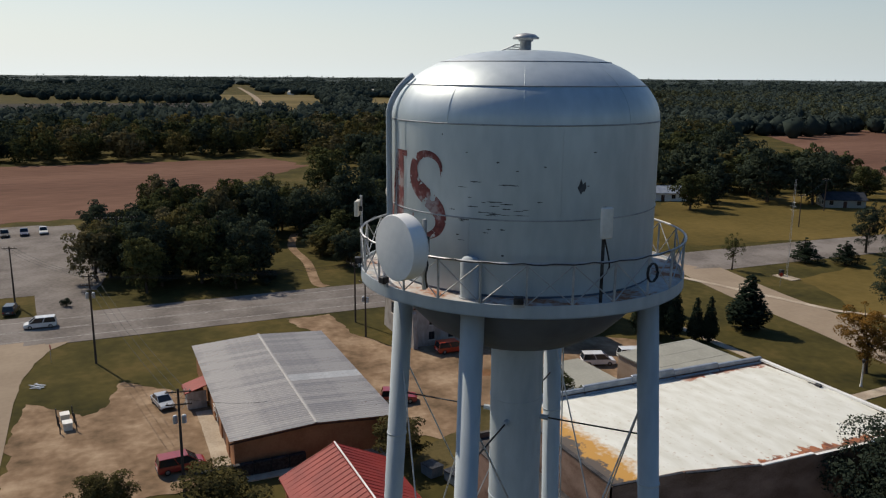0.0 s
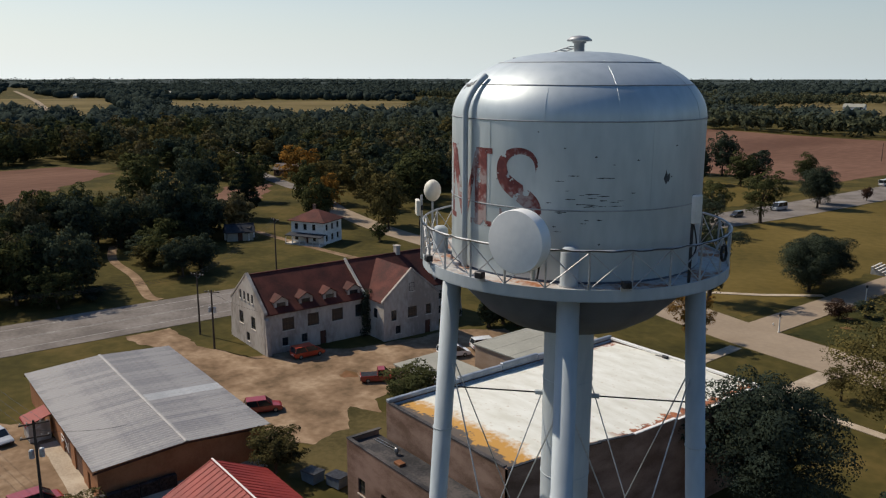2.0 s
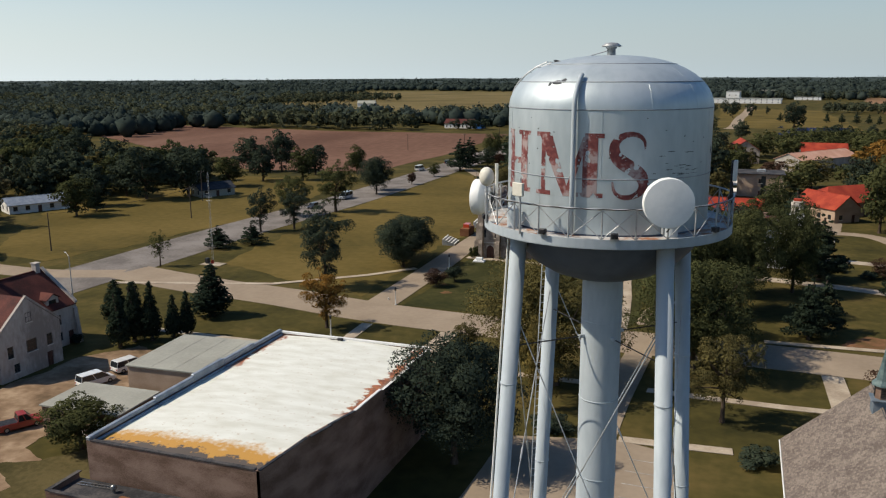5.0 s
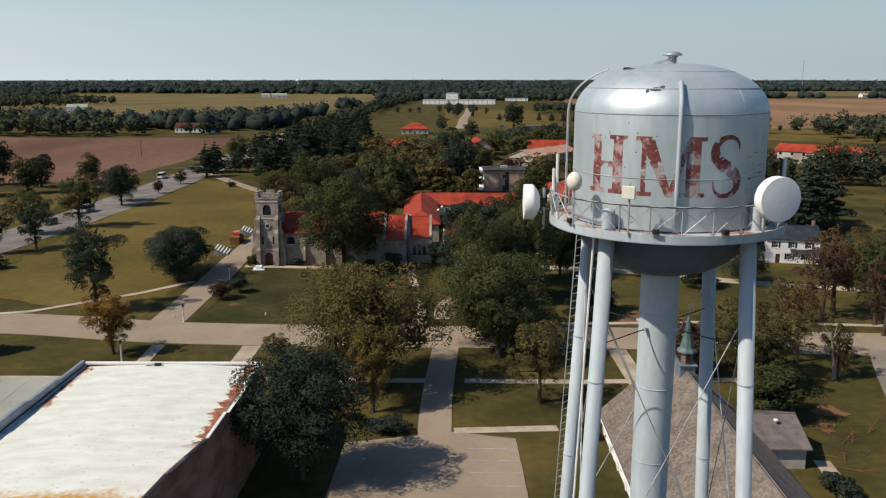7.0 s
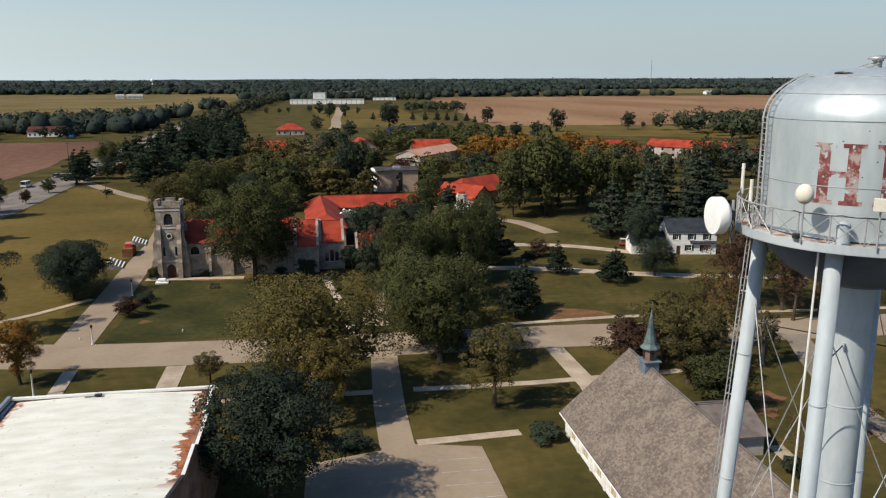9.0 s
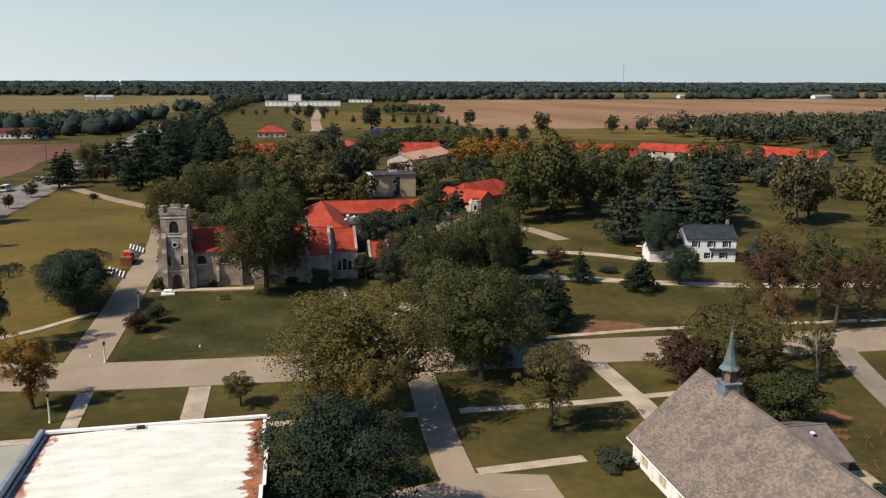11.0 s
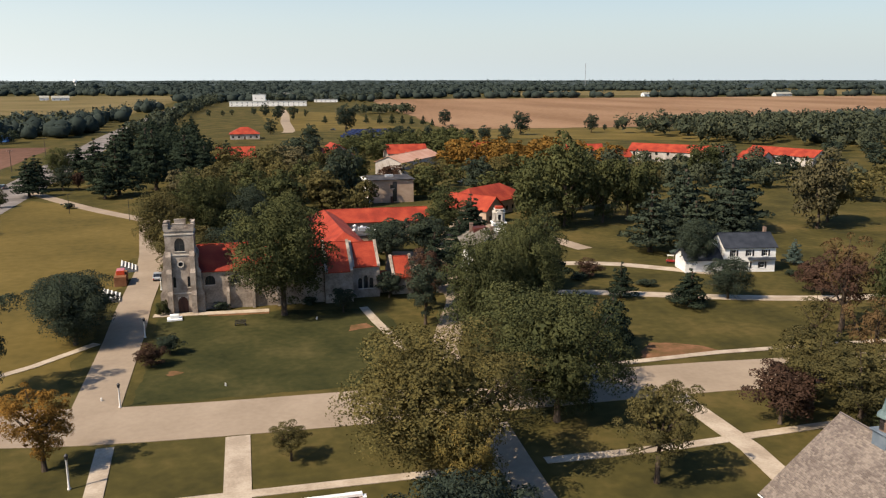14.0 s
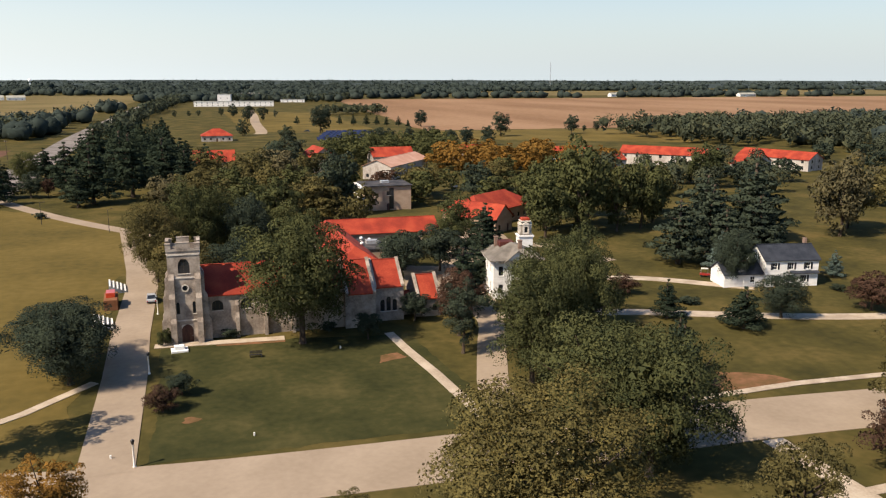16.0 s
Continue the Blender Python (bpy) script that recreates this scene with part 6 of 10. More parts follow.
floor_slab(church, CTW, CTW, 8.0, M_DOOR, off=(CTX, CTY), inset=0.5)
# arch over the tower door, string courses, round window
m_door = pose(CTX - CTW / 2, CTY - CTW / 2, 0)
bm = bmesh.new()
for s in (-1, 1):
    pts = [(2.5 + s * 0.95, 3.02)] + [(2.5 + s * 0.92 * math.cos(a), 1.9 + 1.1 * math.sin(a)) for a in [i * math.pi / 12 for i in range(7)]]
    prism(bm, pts, 0.02, 0.45, m_door)
part("door_arch", bm, M_STONE_TRIM, church)
for z in (3.6, 10.7, 14.5):
    bm = bmesh.new()
    for s in (0, 90, 180, 270):
        box(bm, -CTW / 2 - 0.1, CTW / 2 + 0.1, -CTW / 2 - 0.1, -CTW / 2 - 0.004, z, z + 0.22, Matrix.Translation((CTX, CTY, 0)) @ pose(0, 0, 0, 0, 0, s))
    part("string_course", bm, M_STONE_TRIM, church)
bm = bmesh.new()
lathe(bm, [(0.42, 0), (0.62, 0), (0.62, 0.14), (0.42, 0.14), (0.42, 0)], 20, Matrix.Translation((CTX, CTY - CTW / 2 - 0.02, 9.1)) @ pose(0, 0, 0, 90, 0, 0))
rw = part("round_window", bm, M_STONE_TRIM, church)
bm = bmesh.new()
lathe(bm, [(0.44, 0.01), (0.0, 0.01)], 20, Matrix.Translation((CTX, CTY - CTW / 2 - 0.004, 9.1)) @ pose(0, 0, 0, 90, 0, 0))
part("pane", bm, M_GLASS, rw)
# battlements
for side in range(4):
    m = Matrix.Translation((CTX, CTY, 0)) @ pose(0, 0, 0, 0, 0, 90 * side)
    bm = bmesh.new()
    box(bm, -CTW / 2 - 0.12, CTW / 2 - 0.32, -CTW / 2 - 0.12, -CTW / 2 + 0.3, CTH, CTH + 0.35, m)
    part("parapet", bm, M_STONE, church)
    for x0, x1, h in ((-CTW / 2 - 0.14, -CTW / 2 + 0.7, 1.15), (-1.0, 1.0, 1.3), (CTW / 2 - 0.75, CTW / 2 - 0.34, 1.1)):
        bm = bmesh.new()
        box(bm, x0, x1, -CTW / 2 - 0.14, -CTW / 2 + 0.32, CTH + 0.35, CTH + h, m)
        box(bm, x0 - 0.05, x1 + 0.04, -CTW / 2 - 0.19, -CTW / 2 + 0.36, CTH + h, CTH + h + 0.12, m)
        part("merlon", bm, M_STONE, church)
# stepped corner buttresses
for sx in (-1, 1):
    for sy in (-1, 1):
        for turn in (0, 1):
            bm = bmesh.new()
            m = pose(CTX + sx * CTW / 2, CTY + sy * (CTW / 2 - 0.45), 0, 0, 0, 0 if sx > 0 else 180) if not turn else pose(CTX + sx * (CTW / 2 - 0.45), CTY + sy * CTW / 2, 0, 0, 0, 90 if sy > 0 else -90)
            prism(bm, [(0, 0), (1.35, 0), (1.35, 3.6), (0.95, 4.3), (0.95, 7.6), (0.55, 8.3), (0.55, 10.6), (0, 11.5)], -0.45, 0.45, m)
            part("buttress", bm, M_STONE, church)
# nave
NX0, NX1, NY0, NY1, NE_, NR_ = 8.1, 31.4, 45.0, 57.0, 7.3, 11.0
NW_, ND_ = NX1 - NX0, NY1 - NY0
ncx, ncy = (NX0 + NX1) / 2, (NY0 + NY1) / 2
nw = {"S": [(1.5 + 4.6 * k, 3.3 + 4.6 * k, 4.7, 6.4, 3, 2) for k in range(5)], "N": [(1.5 + 4.6 * k, 3.3 + 4.6 * k, 4.7, 6.4, 3, 2) for k in range(5)]}
walls(church, NW_, ND_, NE_, M_STONE, wins=nw, off=(ncx, ncy), thick=0.45, arch=M_STONE, skip="W")
floor_slab(church, NW_, ND_, 0.2, M_CONCRETE, off=(ncx, ncy), inset=0.46)
gable_roof(church, NW_, ND_, NE_, NR_, M_TILE, over=0.3, along="x", off=(ncx, ncy), wall_m=M_STONE, over_end=-0.05)
for k in range(6):
    bm = bmesh.new()
    prism(bm, [(0, 0), (0.8, 0), (0.8, 3.4), (0.4, 4.2), (0.4, 5.4), (0, 6.2)], -0.28, 0.28, pose(NX0 + 0.9 + 4.6 * k, NY0, 0, 0, 0, -90))
    part("buttress", bm, M_STONE, church)


def gabled_block(x0, x1, y0, y1, eave, ridge, along, lancets, coping=True, wins=None):
    w, d, cx, cy = x1 - x0, y1 - y0, (x0 + x1) / 2, (y0 + y1) / 2
    wn_ = dict(wins or {})
    if lancets:
        wn_["S"] = [(w / 2 - 1.5 + 1.1 * k, w / 2 - 0.7 + 1.1 * k, 1.8, 3.9 + (0.5 if k == 1 else 0), 1, 3) for k in range(3)]
    walls(church, w, d, eave, M_STONE, wins=wn_, off=(cx, cy), thick=0.45, arch=M_STONE)
    floor_slab(church, w, d, 0.2, M_CONCRETE, off=(cx, cy), inset=0.46)
    gable_roof(church, w, d, eave, ridge, M_TILE, over=0.25, along=along, off=(cx, cy), wall_m=M_STONE, over_end=-0.1)
    if coping:
        W, D = (w, d) if along == "y" else (d, w)
        for e in (-D / 2, D / 2 - 0.5):
            for s in (-1, 1):
                bm = bmesh.new()
                prism(bm, [(0, ridge + 0.12), (s * (W / 2 + 0.25), eave - 0.1), (s * (W / 2 + 0.25), eave + 0.35), (0, ridge + 0.52)], e - 0.05, e + 0.5, Matrix.Translation((cx, cy, 0)) @ pose(0, 0, 0, 0, 0, 0 if along == "y" else 90))
                part("gable_coping", bm, M_STONE, church)


gabled_block(31.5, 36.8, 43.8, 57.4, 6.0, 10.4, "x", False)
gabled_block(36.9, 42.4, 46.4, 56.0, 6.2, 10.0, "x", True)
gabled_block(45.0, 49.4, 47.0, 54.6, 3.4, 6.8, "x", False, wins={"S": [(2.9, 3.9, 1.0, 2.2, 2, 2)]})
gabled_block(42.45, 44.95, 49.0, 55.0, 2.8, 3.6, "x", False, coping=False)

# ---- buildings behind the church ----
def block(name, x, y, rot, w, d, h, wall_m, label, roof="gable", ridge=None, roof_m=None, along="x", rows=1, over=0.5, frame_m=None, step=3.2, category="building"):
    b = thing(name, pose(x, y, 0, 0, 0, rot), label, category)
    per = h / rows
    wn_ = {}
    for side, length in (("S", w), ("N", w), ("E", d), ("W", d)):
        n = max(1, int((length - 1.2) / step))
        gap = length / n
        wn_[side] = [(gap * (k + 0.5) - 0.65, gap * (k + 0.5) + 0.65, r * per + 0.9, min(r * per + 2.3, h - 0.3), 2, 2) for k in range(n) for r in range(rows) if not (side == "S" and r == 0 and k == n // 2)]
    n = max(1, int((w - 1.2) / step))
    gap = w / n
    c = gap * (n // 2 + 0.5)
    walls(b, w, d, h, wall_m, wins=wn_, doors={"S": [(c - 0.6, c + 0.6, 2.15)]}, frame_m=frame_m)
    floor_slab(b, w, d, 0.2, M_CONCRETE)
    for r in range(1, rows):
        floor_slab(b, w, d, r * per, M_CONCRETE)
    if roof == "gable":
        gable_roof(b, w, d, h, ridge, roof_m or M_TILE, over=over, along=along, wall_m=wall_m)
    elif roof == "hip":
        hip_roof(b, w, d, h, ridge, roof_m or M_TILE, over=over)
    else:
        bm = bmesh.new()
        box(bm, -w / 2 - over, w / 2 + over, -d / 2 - over, d / 2 + over, h, h + 0.25)
        part("roof", bm, roof_m or M_TAR, b)
        bm = bmesh.new()
        box(bm, -1.2, 1.6, -0.8, 1.0, h + 0.25, h + 1.1, bevel=0.05)
        part("roof_unit", bm, M_GALV, b)
    return b


block("school_wing", 38.6, 92.0, 2, 9.0, 42.0, 4.6, M_STONE, "long low school wing under a red tile roof", "hip", 7.6)
block("school_wing", 53.0, 112.5, -2, 27.0, 11.0, 4.2, M_TANBRICK, "low school wing under a long red roof", "gable", 6.8, along="x")
block("school_wing", 46.0, 92.0, 0, 9.0, 12.0, 4.4, M_TANBRICK, "flat dark-roofed link block with roof vents", "flat", over=0.2)
for k, (x, y) in enumerate(((43.5, 90), (46, 94), (48.5, 88), (44.5, 96))):
    v_ = thing("roof_ventilator", pose(x, y, 4.65), "white dome ventilator on a flat roof", "ventilator", "ventilators on the link block")
    bm = bmesh.new()
    lathe(bm, [(0.3, 0), (0.3, 0.4), (0.5, 0.42), (0.42, 0.75), (0.15, 0.95), (0, 1.0)], 14)
    part("cowl", bm, M_WHITE, v_, smooth=True)
block("chapel_house", 15.5, 73.0, 0, 8.0, 9.0, 3.4, M_STONE, "small stone house with a red tile roof", "gable", 6.0, along="x")
tb_ = block("teaching_block", 67.2, 172.5, 0, 15.0, 13.0, 7.8, M_TANBRICK, "tan brick two-storey block with a flat roof", "flat", rows=2, step=8)
for z in (0.4, 3.7, 7.0):
    bm = bmesh.new()
    box(bm, -9.0, -7.53, -6.3, 6.3, z, z + 0.75)
    part("balcony_band", bm, M_WHITE, tb_, "white balcony band")
bm = bmesh.new()
box(bm, 0.2, 1.7, -6.56, -6.5, 0.4, 7.2)
part("stair_window", bm, M_GLASS, tb_, "tall dark stair window")
block("gymnasium", 93.0, 262.0, 53, 42.0, 13.0, 5.6, M_STUCCO, "cream gymnasium with a low salmon-pink roof", "gable", 8.2, roof_m=mat("salmon_roof", [(0.45, 0.24, 0.16), (0.55, 0.33, 0.24)], 0.2, 3.0, 0.8), along="x", rows=1)
block("dining_hall", 92.0, 139.0, 38, 30.0, 13.0, 4.2, M_TANBRICK, "tan dining hall under a wide red hipped roof", "hip", 8.4)
block("dining_hall", 84.5, 126.0, 38, 9.0, 16.0, 4.2, M_TANBRICK, "tan wing under a red gabled roof", "gable", 7.6, along="y")
block("dormitory", 230.5, 262.0, -45, 46.0, 12.0, 5.8, M_STUCCO, "long two-storey dormitory under a red roof", "gable", 8.9, along="x", rows=2, step=5.5)
block("dormitory", 275.5, 238.0, -68, 36.0, 13.0, 5.4, M_STUCCO, "long cream dormitory under a red roof", "gable", 8.3, along="x", rows=2, step=5.5)
block("dormitory", 247.5, 222.0, 32, 20.0, 11.0, 5.0, M_STUCCO, "cream dormitory wing under a red roof", "gable", 8.6, along="y", rows=1)
block("cottage", 196.0, 300.0, -12, 20.0, 11.0, 4.0, M_STUCCO, "low cottage under a red roof", "gable", 7.0, along="x")
block("cottage", 196.0, 262.0, 10, 16.0, 10.0, 4.0, M_STUCCO, "low cottage under a red roof", "gable", 7.0, along="x")
block("cottage", 143.0, 318.0, -20, 18.0, 11.0, 4.4, M_STUCCO, "low cottage under a red roof", "gable", 7.6, along="x")
block("hall", 15.5, 283.0, 0, 17.0, 12.0, 6.4, M_TANBRICK, "tan hall with a bright red gabled roof", "gable", 10.6, along="x", rows=2)
block("hall", 62.0, 287.0, 8, 13.0, 18.0, 6.4, M_STONE, "grey hall with a red gabled roof", "gable", 10.8, along="y", rows=2)
block("hall", 21.6, 484.0, 0, 20.0, 15.0, 3.6, M_STUCCO, "cream hall with a red hipped roof", "hip", 8.0, rows=1)
block("hall", 99.0, 300.0, 0, 20.0, 14.0, 5.0, M_STUCCO, "low hall with a faded red roof", "gable", 8.8, along="x")
for x, y, w, d, h, m_, lab in [(64, 1152, 112, 24, 7, M_WHITE, "long pale flat-roofed school block far across the fields"), (54, 1262, 20, 24, 15, M_WHITE, "tall white school block far across the fields"), (106, 1452, 34, 26, 13, M_TANBRICK, "tan school block far across the fields"), (168, 1330, 40, 24, 5, M_WHITE, "low white school block far across the fields")]:
    block("school_block", x, y, -6, w, d, h, m_, lab, "flat", roof_m=M_FLATGREY, rows=2, step=7)

# ---- houses ----
wh = thing("white_house", pose(0, 0, 0), "white two-storey house with dark roof and black shutters", "house")
wh.matrix_world = pose(125.6, 50.3, 0, 0, 0, -10)
M_SHUT = mat("black_shutter", [(0.012, 0.013, 0.016), (0.025, 0.026, 0.03)], 3.0, 12.0, 0.6)
win_s = [(1.6, 2.6, 3.6, 5.0, 2, 2), (5.2, 6.2, 3.6, 5.0, 2, 2), (8.8, 9.8, 3.6, 5.0, 2, 2), (8.2, 9.2, 0.9, 2.3, 2, 2), (4.6, 5.8, 0.9, 2.3, 2, 2)]
walls(wh, 11.6, 8.0, 5.6, M_WHITE, wins={"S": win_s, "E": [(2, 3, 3.6, 5, 2, 2), (5, 6, 3.6, 5, 2, 2), (3.4, 4.4, 0.9, 2.3, 2, 2)], "W": [(2, 3, 3.6, 5, 2, 2)]}, doors={"S": [(2.2, 3.2, 2.1)]}, frame_m=M_WHITEFRAME, shutters=M_SHUT)
floor_slab(wh, 11.6, 8.0, 0.2, M_CONCRETE)
floor_slab(wh, 11.6, 8.0, 2.9, M_DOOR)
gable_roof(wh, 11.6, 8.0, 5.6, 8.0, M_DARKSHINGLE, over=0.35, along="x", wall_m=M_WHITE)
bm = bmesh.new()
box(bm, 4.9, 5.5, 0.6, 1.4, 6.5, 9.2, bevel=0.03)
part("chimney", bm, M_BRICK, wh)
walls(wh, 8.4, 6.4, 2.8, M_WHITE, wins={"S": [(5.6, 6.6, 0.9, 2.2, 2, 2)]}, doors={"S": [(1.4, 4.2, 2.2)]}, off=(-10.1, -0.4), frame_m=M_WHITEFRAME, skip="E", door_m=M_WHITE)
gable_roof(wh, 8.4, 6.4, 2.8, 4.7, M_DARKSHINGLE, over=0.35, along="x", off=(-10.1, -0.4), wall_m=M_WHITE)
bm = bmesh.new()
prism(bm, [(-4.6, 2.75), (-3.95, 3.2), (-3.95, 3.32), (-4.6, 2.87)], -5.8, 0.5, pose(0, 0, 0, 0, 0, 90))
part("porch_roof", bm, M_DARKSHINGLE, wh)

it = thing("italianate_house", pose(67.6, 59.0, 0, 0, 0, -8), "ornate white house with a square cupola and grey roof", "house")
wi = {"S": [(1 + 2.6 * k, 2 + 2.6 * k, z, z + 1.9, 1, 2) for k in range(3) for z in (1.0, 4.6)], "W": [(1.2 + 3.0 * k, 2.2 + 3.0 * k, z, z + 1.9, 1, 2) for k in range(3) for z in (1.0, 4.6)], "E": [(1.2 + 3.0 * k, 2.2 + 3.0 * k, z, z + 1.9, 1, 2) for k in range(3) for z in (1.0, 4.6)]}
walls(it, 9.2, 10.6, 7.6, M_WHITE, wins=wi, doors={"N": [(4, 5.2, 2.3)]}, frame_m=M_WHITEFRAME, arch=False)
floor_slab(it, 9.2, 10.6, 0.2, M_CONCRETE)
floor_slab(it, 9.2, 10.6, 3.9, M_DOOR)
M_SLATE = mat("grey_brown_slate", [(0.12, 0.105, 0.085), (0.2, 0.178, 0.148)], 0.5, 6.0, 0.8)
hip_roof(it, 9.2, 10.6, 7.7, 10.2, M_SLATE, over=0.9)
bm = bmesh.new()
for s in range(4):
    m = pose(0, 0, 0, 0, 0, 90 * s)
    half, dist = ((9.2 / 2, 10.6 / 2) if s % 2 == 0 else (10.6 / 2, 9.2 / 2))
    k = -half + 0.5
    while k < half:
        box(bm, k, k + 0.18, -dist - 0.6, -dist - 0.004, 7.15, 7.6, m)
        k += 0.9
part("eave_brackets", bm, M_WHITE, it)
bm = bmesh.new()
box(bm, 2.4, 5.2, 2.6, 5.4, 0, 10.6)
box(bm, 2.2, 5.4, 2.4, 5.6, 10.6, 10.9)
tb = part("tower", bm, M_WHITE, it)
bm = bmesh.new()
lathe(bm, [(1.75, 10.9), (1.4, 11.6), (1.2, 12.6), (1.15, 13.6)], 4, pose(3.8, 4.0, 0, 0, 0, 45))
part("mansard", bm, M_SLATE, tb, "grey slate mansard, curved inward")
for s in range(4):
    m = pose(3.8, 4.0, 0, 0, 0, 90 * s)
    bm = bmesh.new()
    holed_wall(bm, 1.3, 1.9, 0.5, [(0.3, 1.0, 0.35, 1.55)], m @ pose(-0.65, -1.28, 11.1))
    prism(bm, [(-0.8, 13.0), (0.8, 13.0), (0.45, 13.4), (0, 13.55), (-0.45, 13.4)], -1.36, -0.7, m)
    d_ = part("dormer", bm, M_STONE_TRIM, tb)
    bm = bmesh.new()
    box(bm, -0.36, 0.36, -1.08, -1.03, 11.44, 12.66, m)
    part("pane", bm, M_GLASS, d_)
bm = bmesh.new()
box(bm, 2.75, 4.85, 2.95, 5.05, 13.6, 13.85, bevel=0.05)
part("cornice", bm, M_STONE_TRIM, tb)
bm = bmesh.new()
box(bm, 2.95, 4.65, 3.15, 4.85, 13.85, 14.4, bevel=0.08)
part("cap", bm, M_TILE, tb, "small red cap on the belvedere")
for x, y in ((-2.6, 2.0), (1.2, -2.6)):
    bm = bmesh.new()
    box(bm, x - 0.35, x + 0.35, y - 0.35, y + 0.35, 8.6, 10.9, bevel=0.03)
    box(bm, x - 0.45, x + 0.45, y - 0.45, y + 0.45, 10.9, 11.05)
    part("chimney", bm, M_BRICK, it)
bm = bmesh.new()
box(bm, -2.4, 0.6, -0.4, 2.6, 9.2, 10.35, bevel=0.12)
part("roof_deck", bm, M_TILE_DARK, it, "weathered red flat deck on the roof")
bm = bmesh.new()
prism(bm, [(-2.2, 7.7), (2.2, 7.7), (0, 9.6)], -6.15, -5.0)
part("front_gable", bm, M_WHITE, it)
for s in (-1, 1):
    bm = bmesh.new()
    prism(bm, [(0, 9.65), (s * 2.7, 7.35), (s * 2.7, 7.5), (0, 9.8)], -6.6, -1.5)
    part("gable_roof", bm, M_SLATE, it)

fh = thing("farmhouse", pose(-114.5, -22.5, 0, 0, 0, 28), "white two-storey farmhouse with a red hipped roof", "house")
walls(fh, 9.6, 8.6, 5.6, M_WHITE, wins={s: [(1.0 + 2.6 * k, 2.0 + 2.6 * k, z, z + 1.5, 2, 2) for k in range(3) for z in (0.9, 3.6) if not (s == "S" and k == 1 and z < 1)] for s in "SEWN"}, doors={"S": [(4.0, 5.0, 2.1)]}, frame_m=M_FRAME)
floor_slab(fh, 9.6, 8.6, 0.2, M_CONCRETE)
floor_slab(fh, 9.6, 8.6, 2.9, M_DOOR)
hip_roof(fh, 9.6, 8.6, 5.7, 8.2, M_TILE_DARK, over=0.7)
bm = bmesh.new()
prism(bm, [(-4.3, 2.6), (-6.8, 2.2), (-6.8, 2.35), (-4.3, 2.8)], -5.4, 5.2, pose(0, 0, 0, 0, 0, 90))
part("porch_roof", bm, M_DARKSHINGLE, fh)
for k in range(6):
    bm = bmesh.new()
    tube(bm, (-5.0 + 2.0 * k, -6.6, 0), (-5.0 + 2.0 * k, -6.6, 2.25), 0.09, 8)
    part("porch_post", bm, M_WHITE, fh)
bm = bmesh.new()
box(bm, -5.2, 5.4, -6.8, -4.32, 0, 0.3)
part("porch_floor", bm, M_STONE_TRIM, fh)
bm = bmesh.new()
box(bm, -1.4, -0.8, 0.6, 1.2, 7.3, 9.4)
part("chimney", bm, M_BRICK, fh)

bn = thing("garden_shed", pose(-129.5, -37.0, 0, 0, 0, 50), "white barn-shaped shed with a dark roof", "shed")
walls(bn, 6.6, 5.0, 2.0, M_WHITE, doors={"E": [(1.6, 3.4, 1.9)]})
floor_slab(bn, 6.6, 5.0, 0.12, M_CONCRETE)
for pts in ([(-2.9, 1.9), (-2.0, 3.1), (-1.9, 3.1), (-2.8, 1.9)], [(-2.0, 3.1), (0, 3.8), (0, 3.9), (-2.05, 3.2)], [(2.9, 1.9), (2.0, 3.1), (1.9, 3.1), (2.8, 1.9)], [(2.0, 3.1), (0, 3.8), (0, 3.9), (2.05, 3.2)]):
    bm = bmesh.new()
    prism(bm, pts, -3.5, 3.5, pose(0, 0, 0, 0, 0, 90))
    part("roof", bm, M_TAR, bn)
for x in (-3.3, 3.0):
    bm = bmesh.new()
    prism(bm, [(-2.5, 2.0), (2.5, 2.0), (1.9, 3.1), (0, 3.8), (-1.9, 3.1)], x, x + 0.3, pose(0, 0, 0, 0, 0, 90))
    part("gable", bm, M_WHITE, bn)
block("bungalow", -153.0, 66.0, 62, 18.0, 9.0, 2.8, M_WHITE, "pale bungalow with a blue-grey roof", "gable", 4.6, roof_m=M_CAP, along="x", category="house")
block("bungalow", -246.0, 40.0, 40, 14.0, 9.0, 2.8, M_BRICK, "low brown bungalow among trees", "gable", 4.8, roof_m=M_SHINGLE, along="x", category="house")
block("bungalow", -118.0, 112.0, 60, 13.0, 8.0, 2.7, M_FLATGREY, "low grey bungalow under trees", "gable", 4.6, roof_m=M_DARKSHINGLE, along="x", category="house")
block("bungalow", -112.0, -88.0, 80, 13.0, 9.0, 2.8, M_FLATGREY, "dim grey bungalow hidden among trees", "gable", 5.0, roof_m=M_DARKSHINGLE, along="x", category="house")
sh_ = block("roadside_store", -152.0, 500.0, 0, 24.0, 12.0, 4.0, M_WHITE, "white roadside store with a faded red roof", "gable", 7.0, roof_m=M_TILE_DARK, along="x")
bm = bmesh.new()
box(bm, 12.05, 19, -6.6, 6, 0, 4.6)
part("blue_bay", bm, mat("blue_siding", [(0.03, 0.12, 0.4), (0.06, 0.2, 0.5)], 0.4, 4.0, 0.6), sh_, "bright blue end bay")
for x, y, w, lab in ((-100, 1095, 26, "white barn far across the fields"), (-300, 1560, 30, "white farm buildings far across the fields"), (-330, 1570, 16, "white farm buildings far across the fields"), (-1690, 505, 60, "white shed near the horizon"), (-1560, 290, 26, "pale barn near the horizon"), (-1860, -120, 22, "pale barn near the horizon"), (-420, 900, 24, "white barn among far woods"), (1200, 1500, 50, "white sheds near the horizon"), (900, 1560, 24, "pale farm near the horizon")):
    block("barn", x, y, 12, w, 12, 5, M_WHITE, lab, "gable", 8.5, roof_m=M_FLATGREY, along="x", step=8)
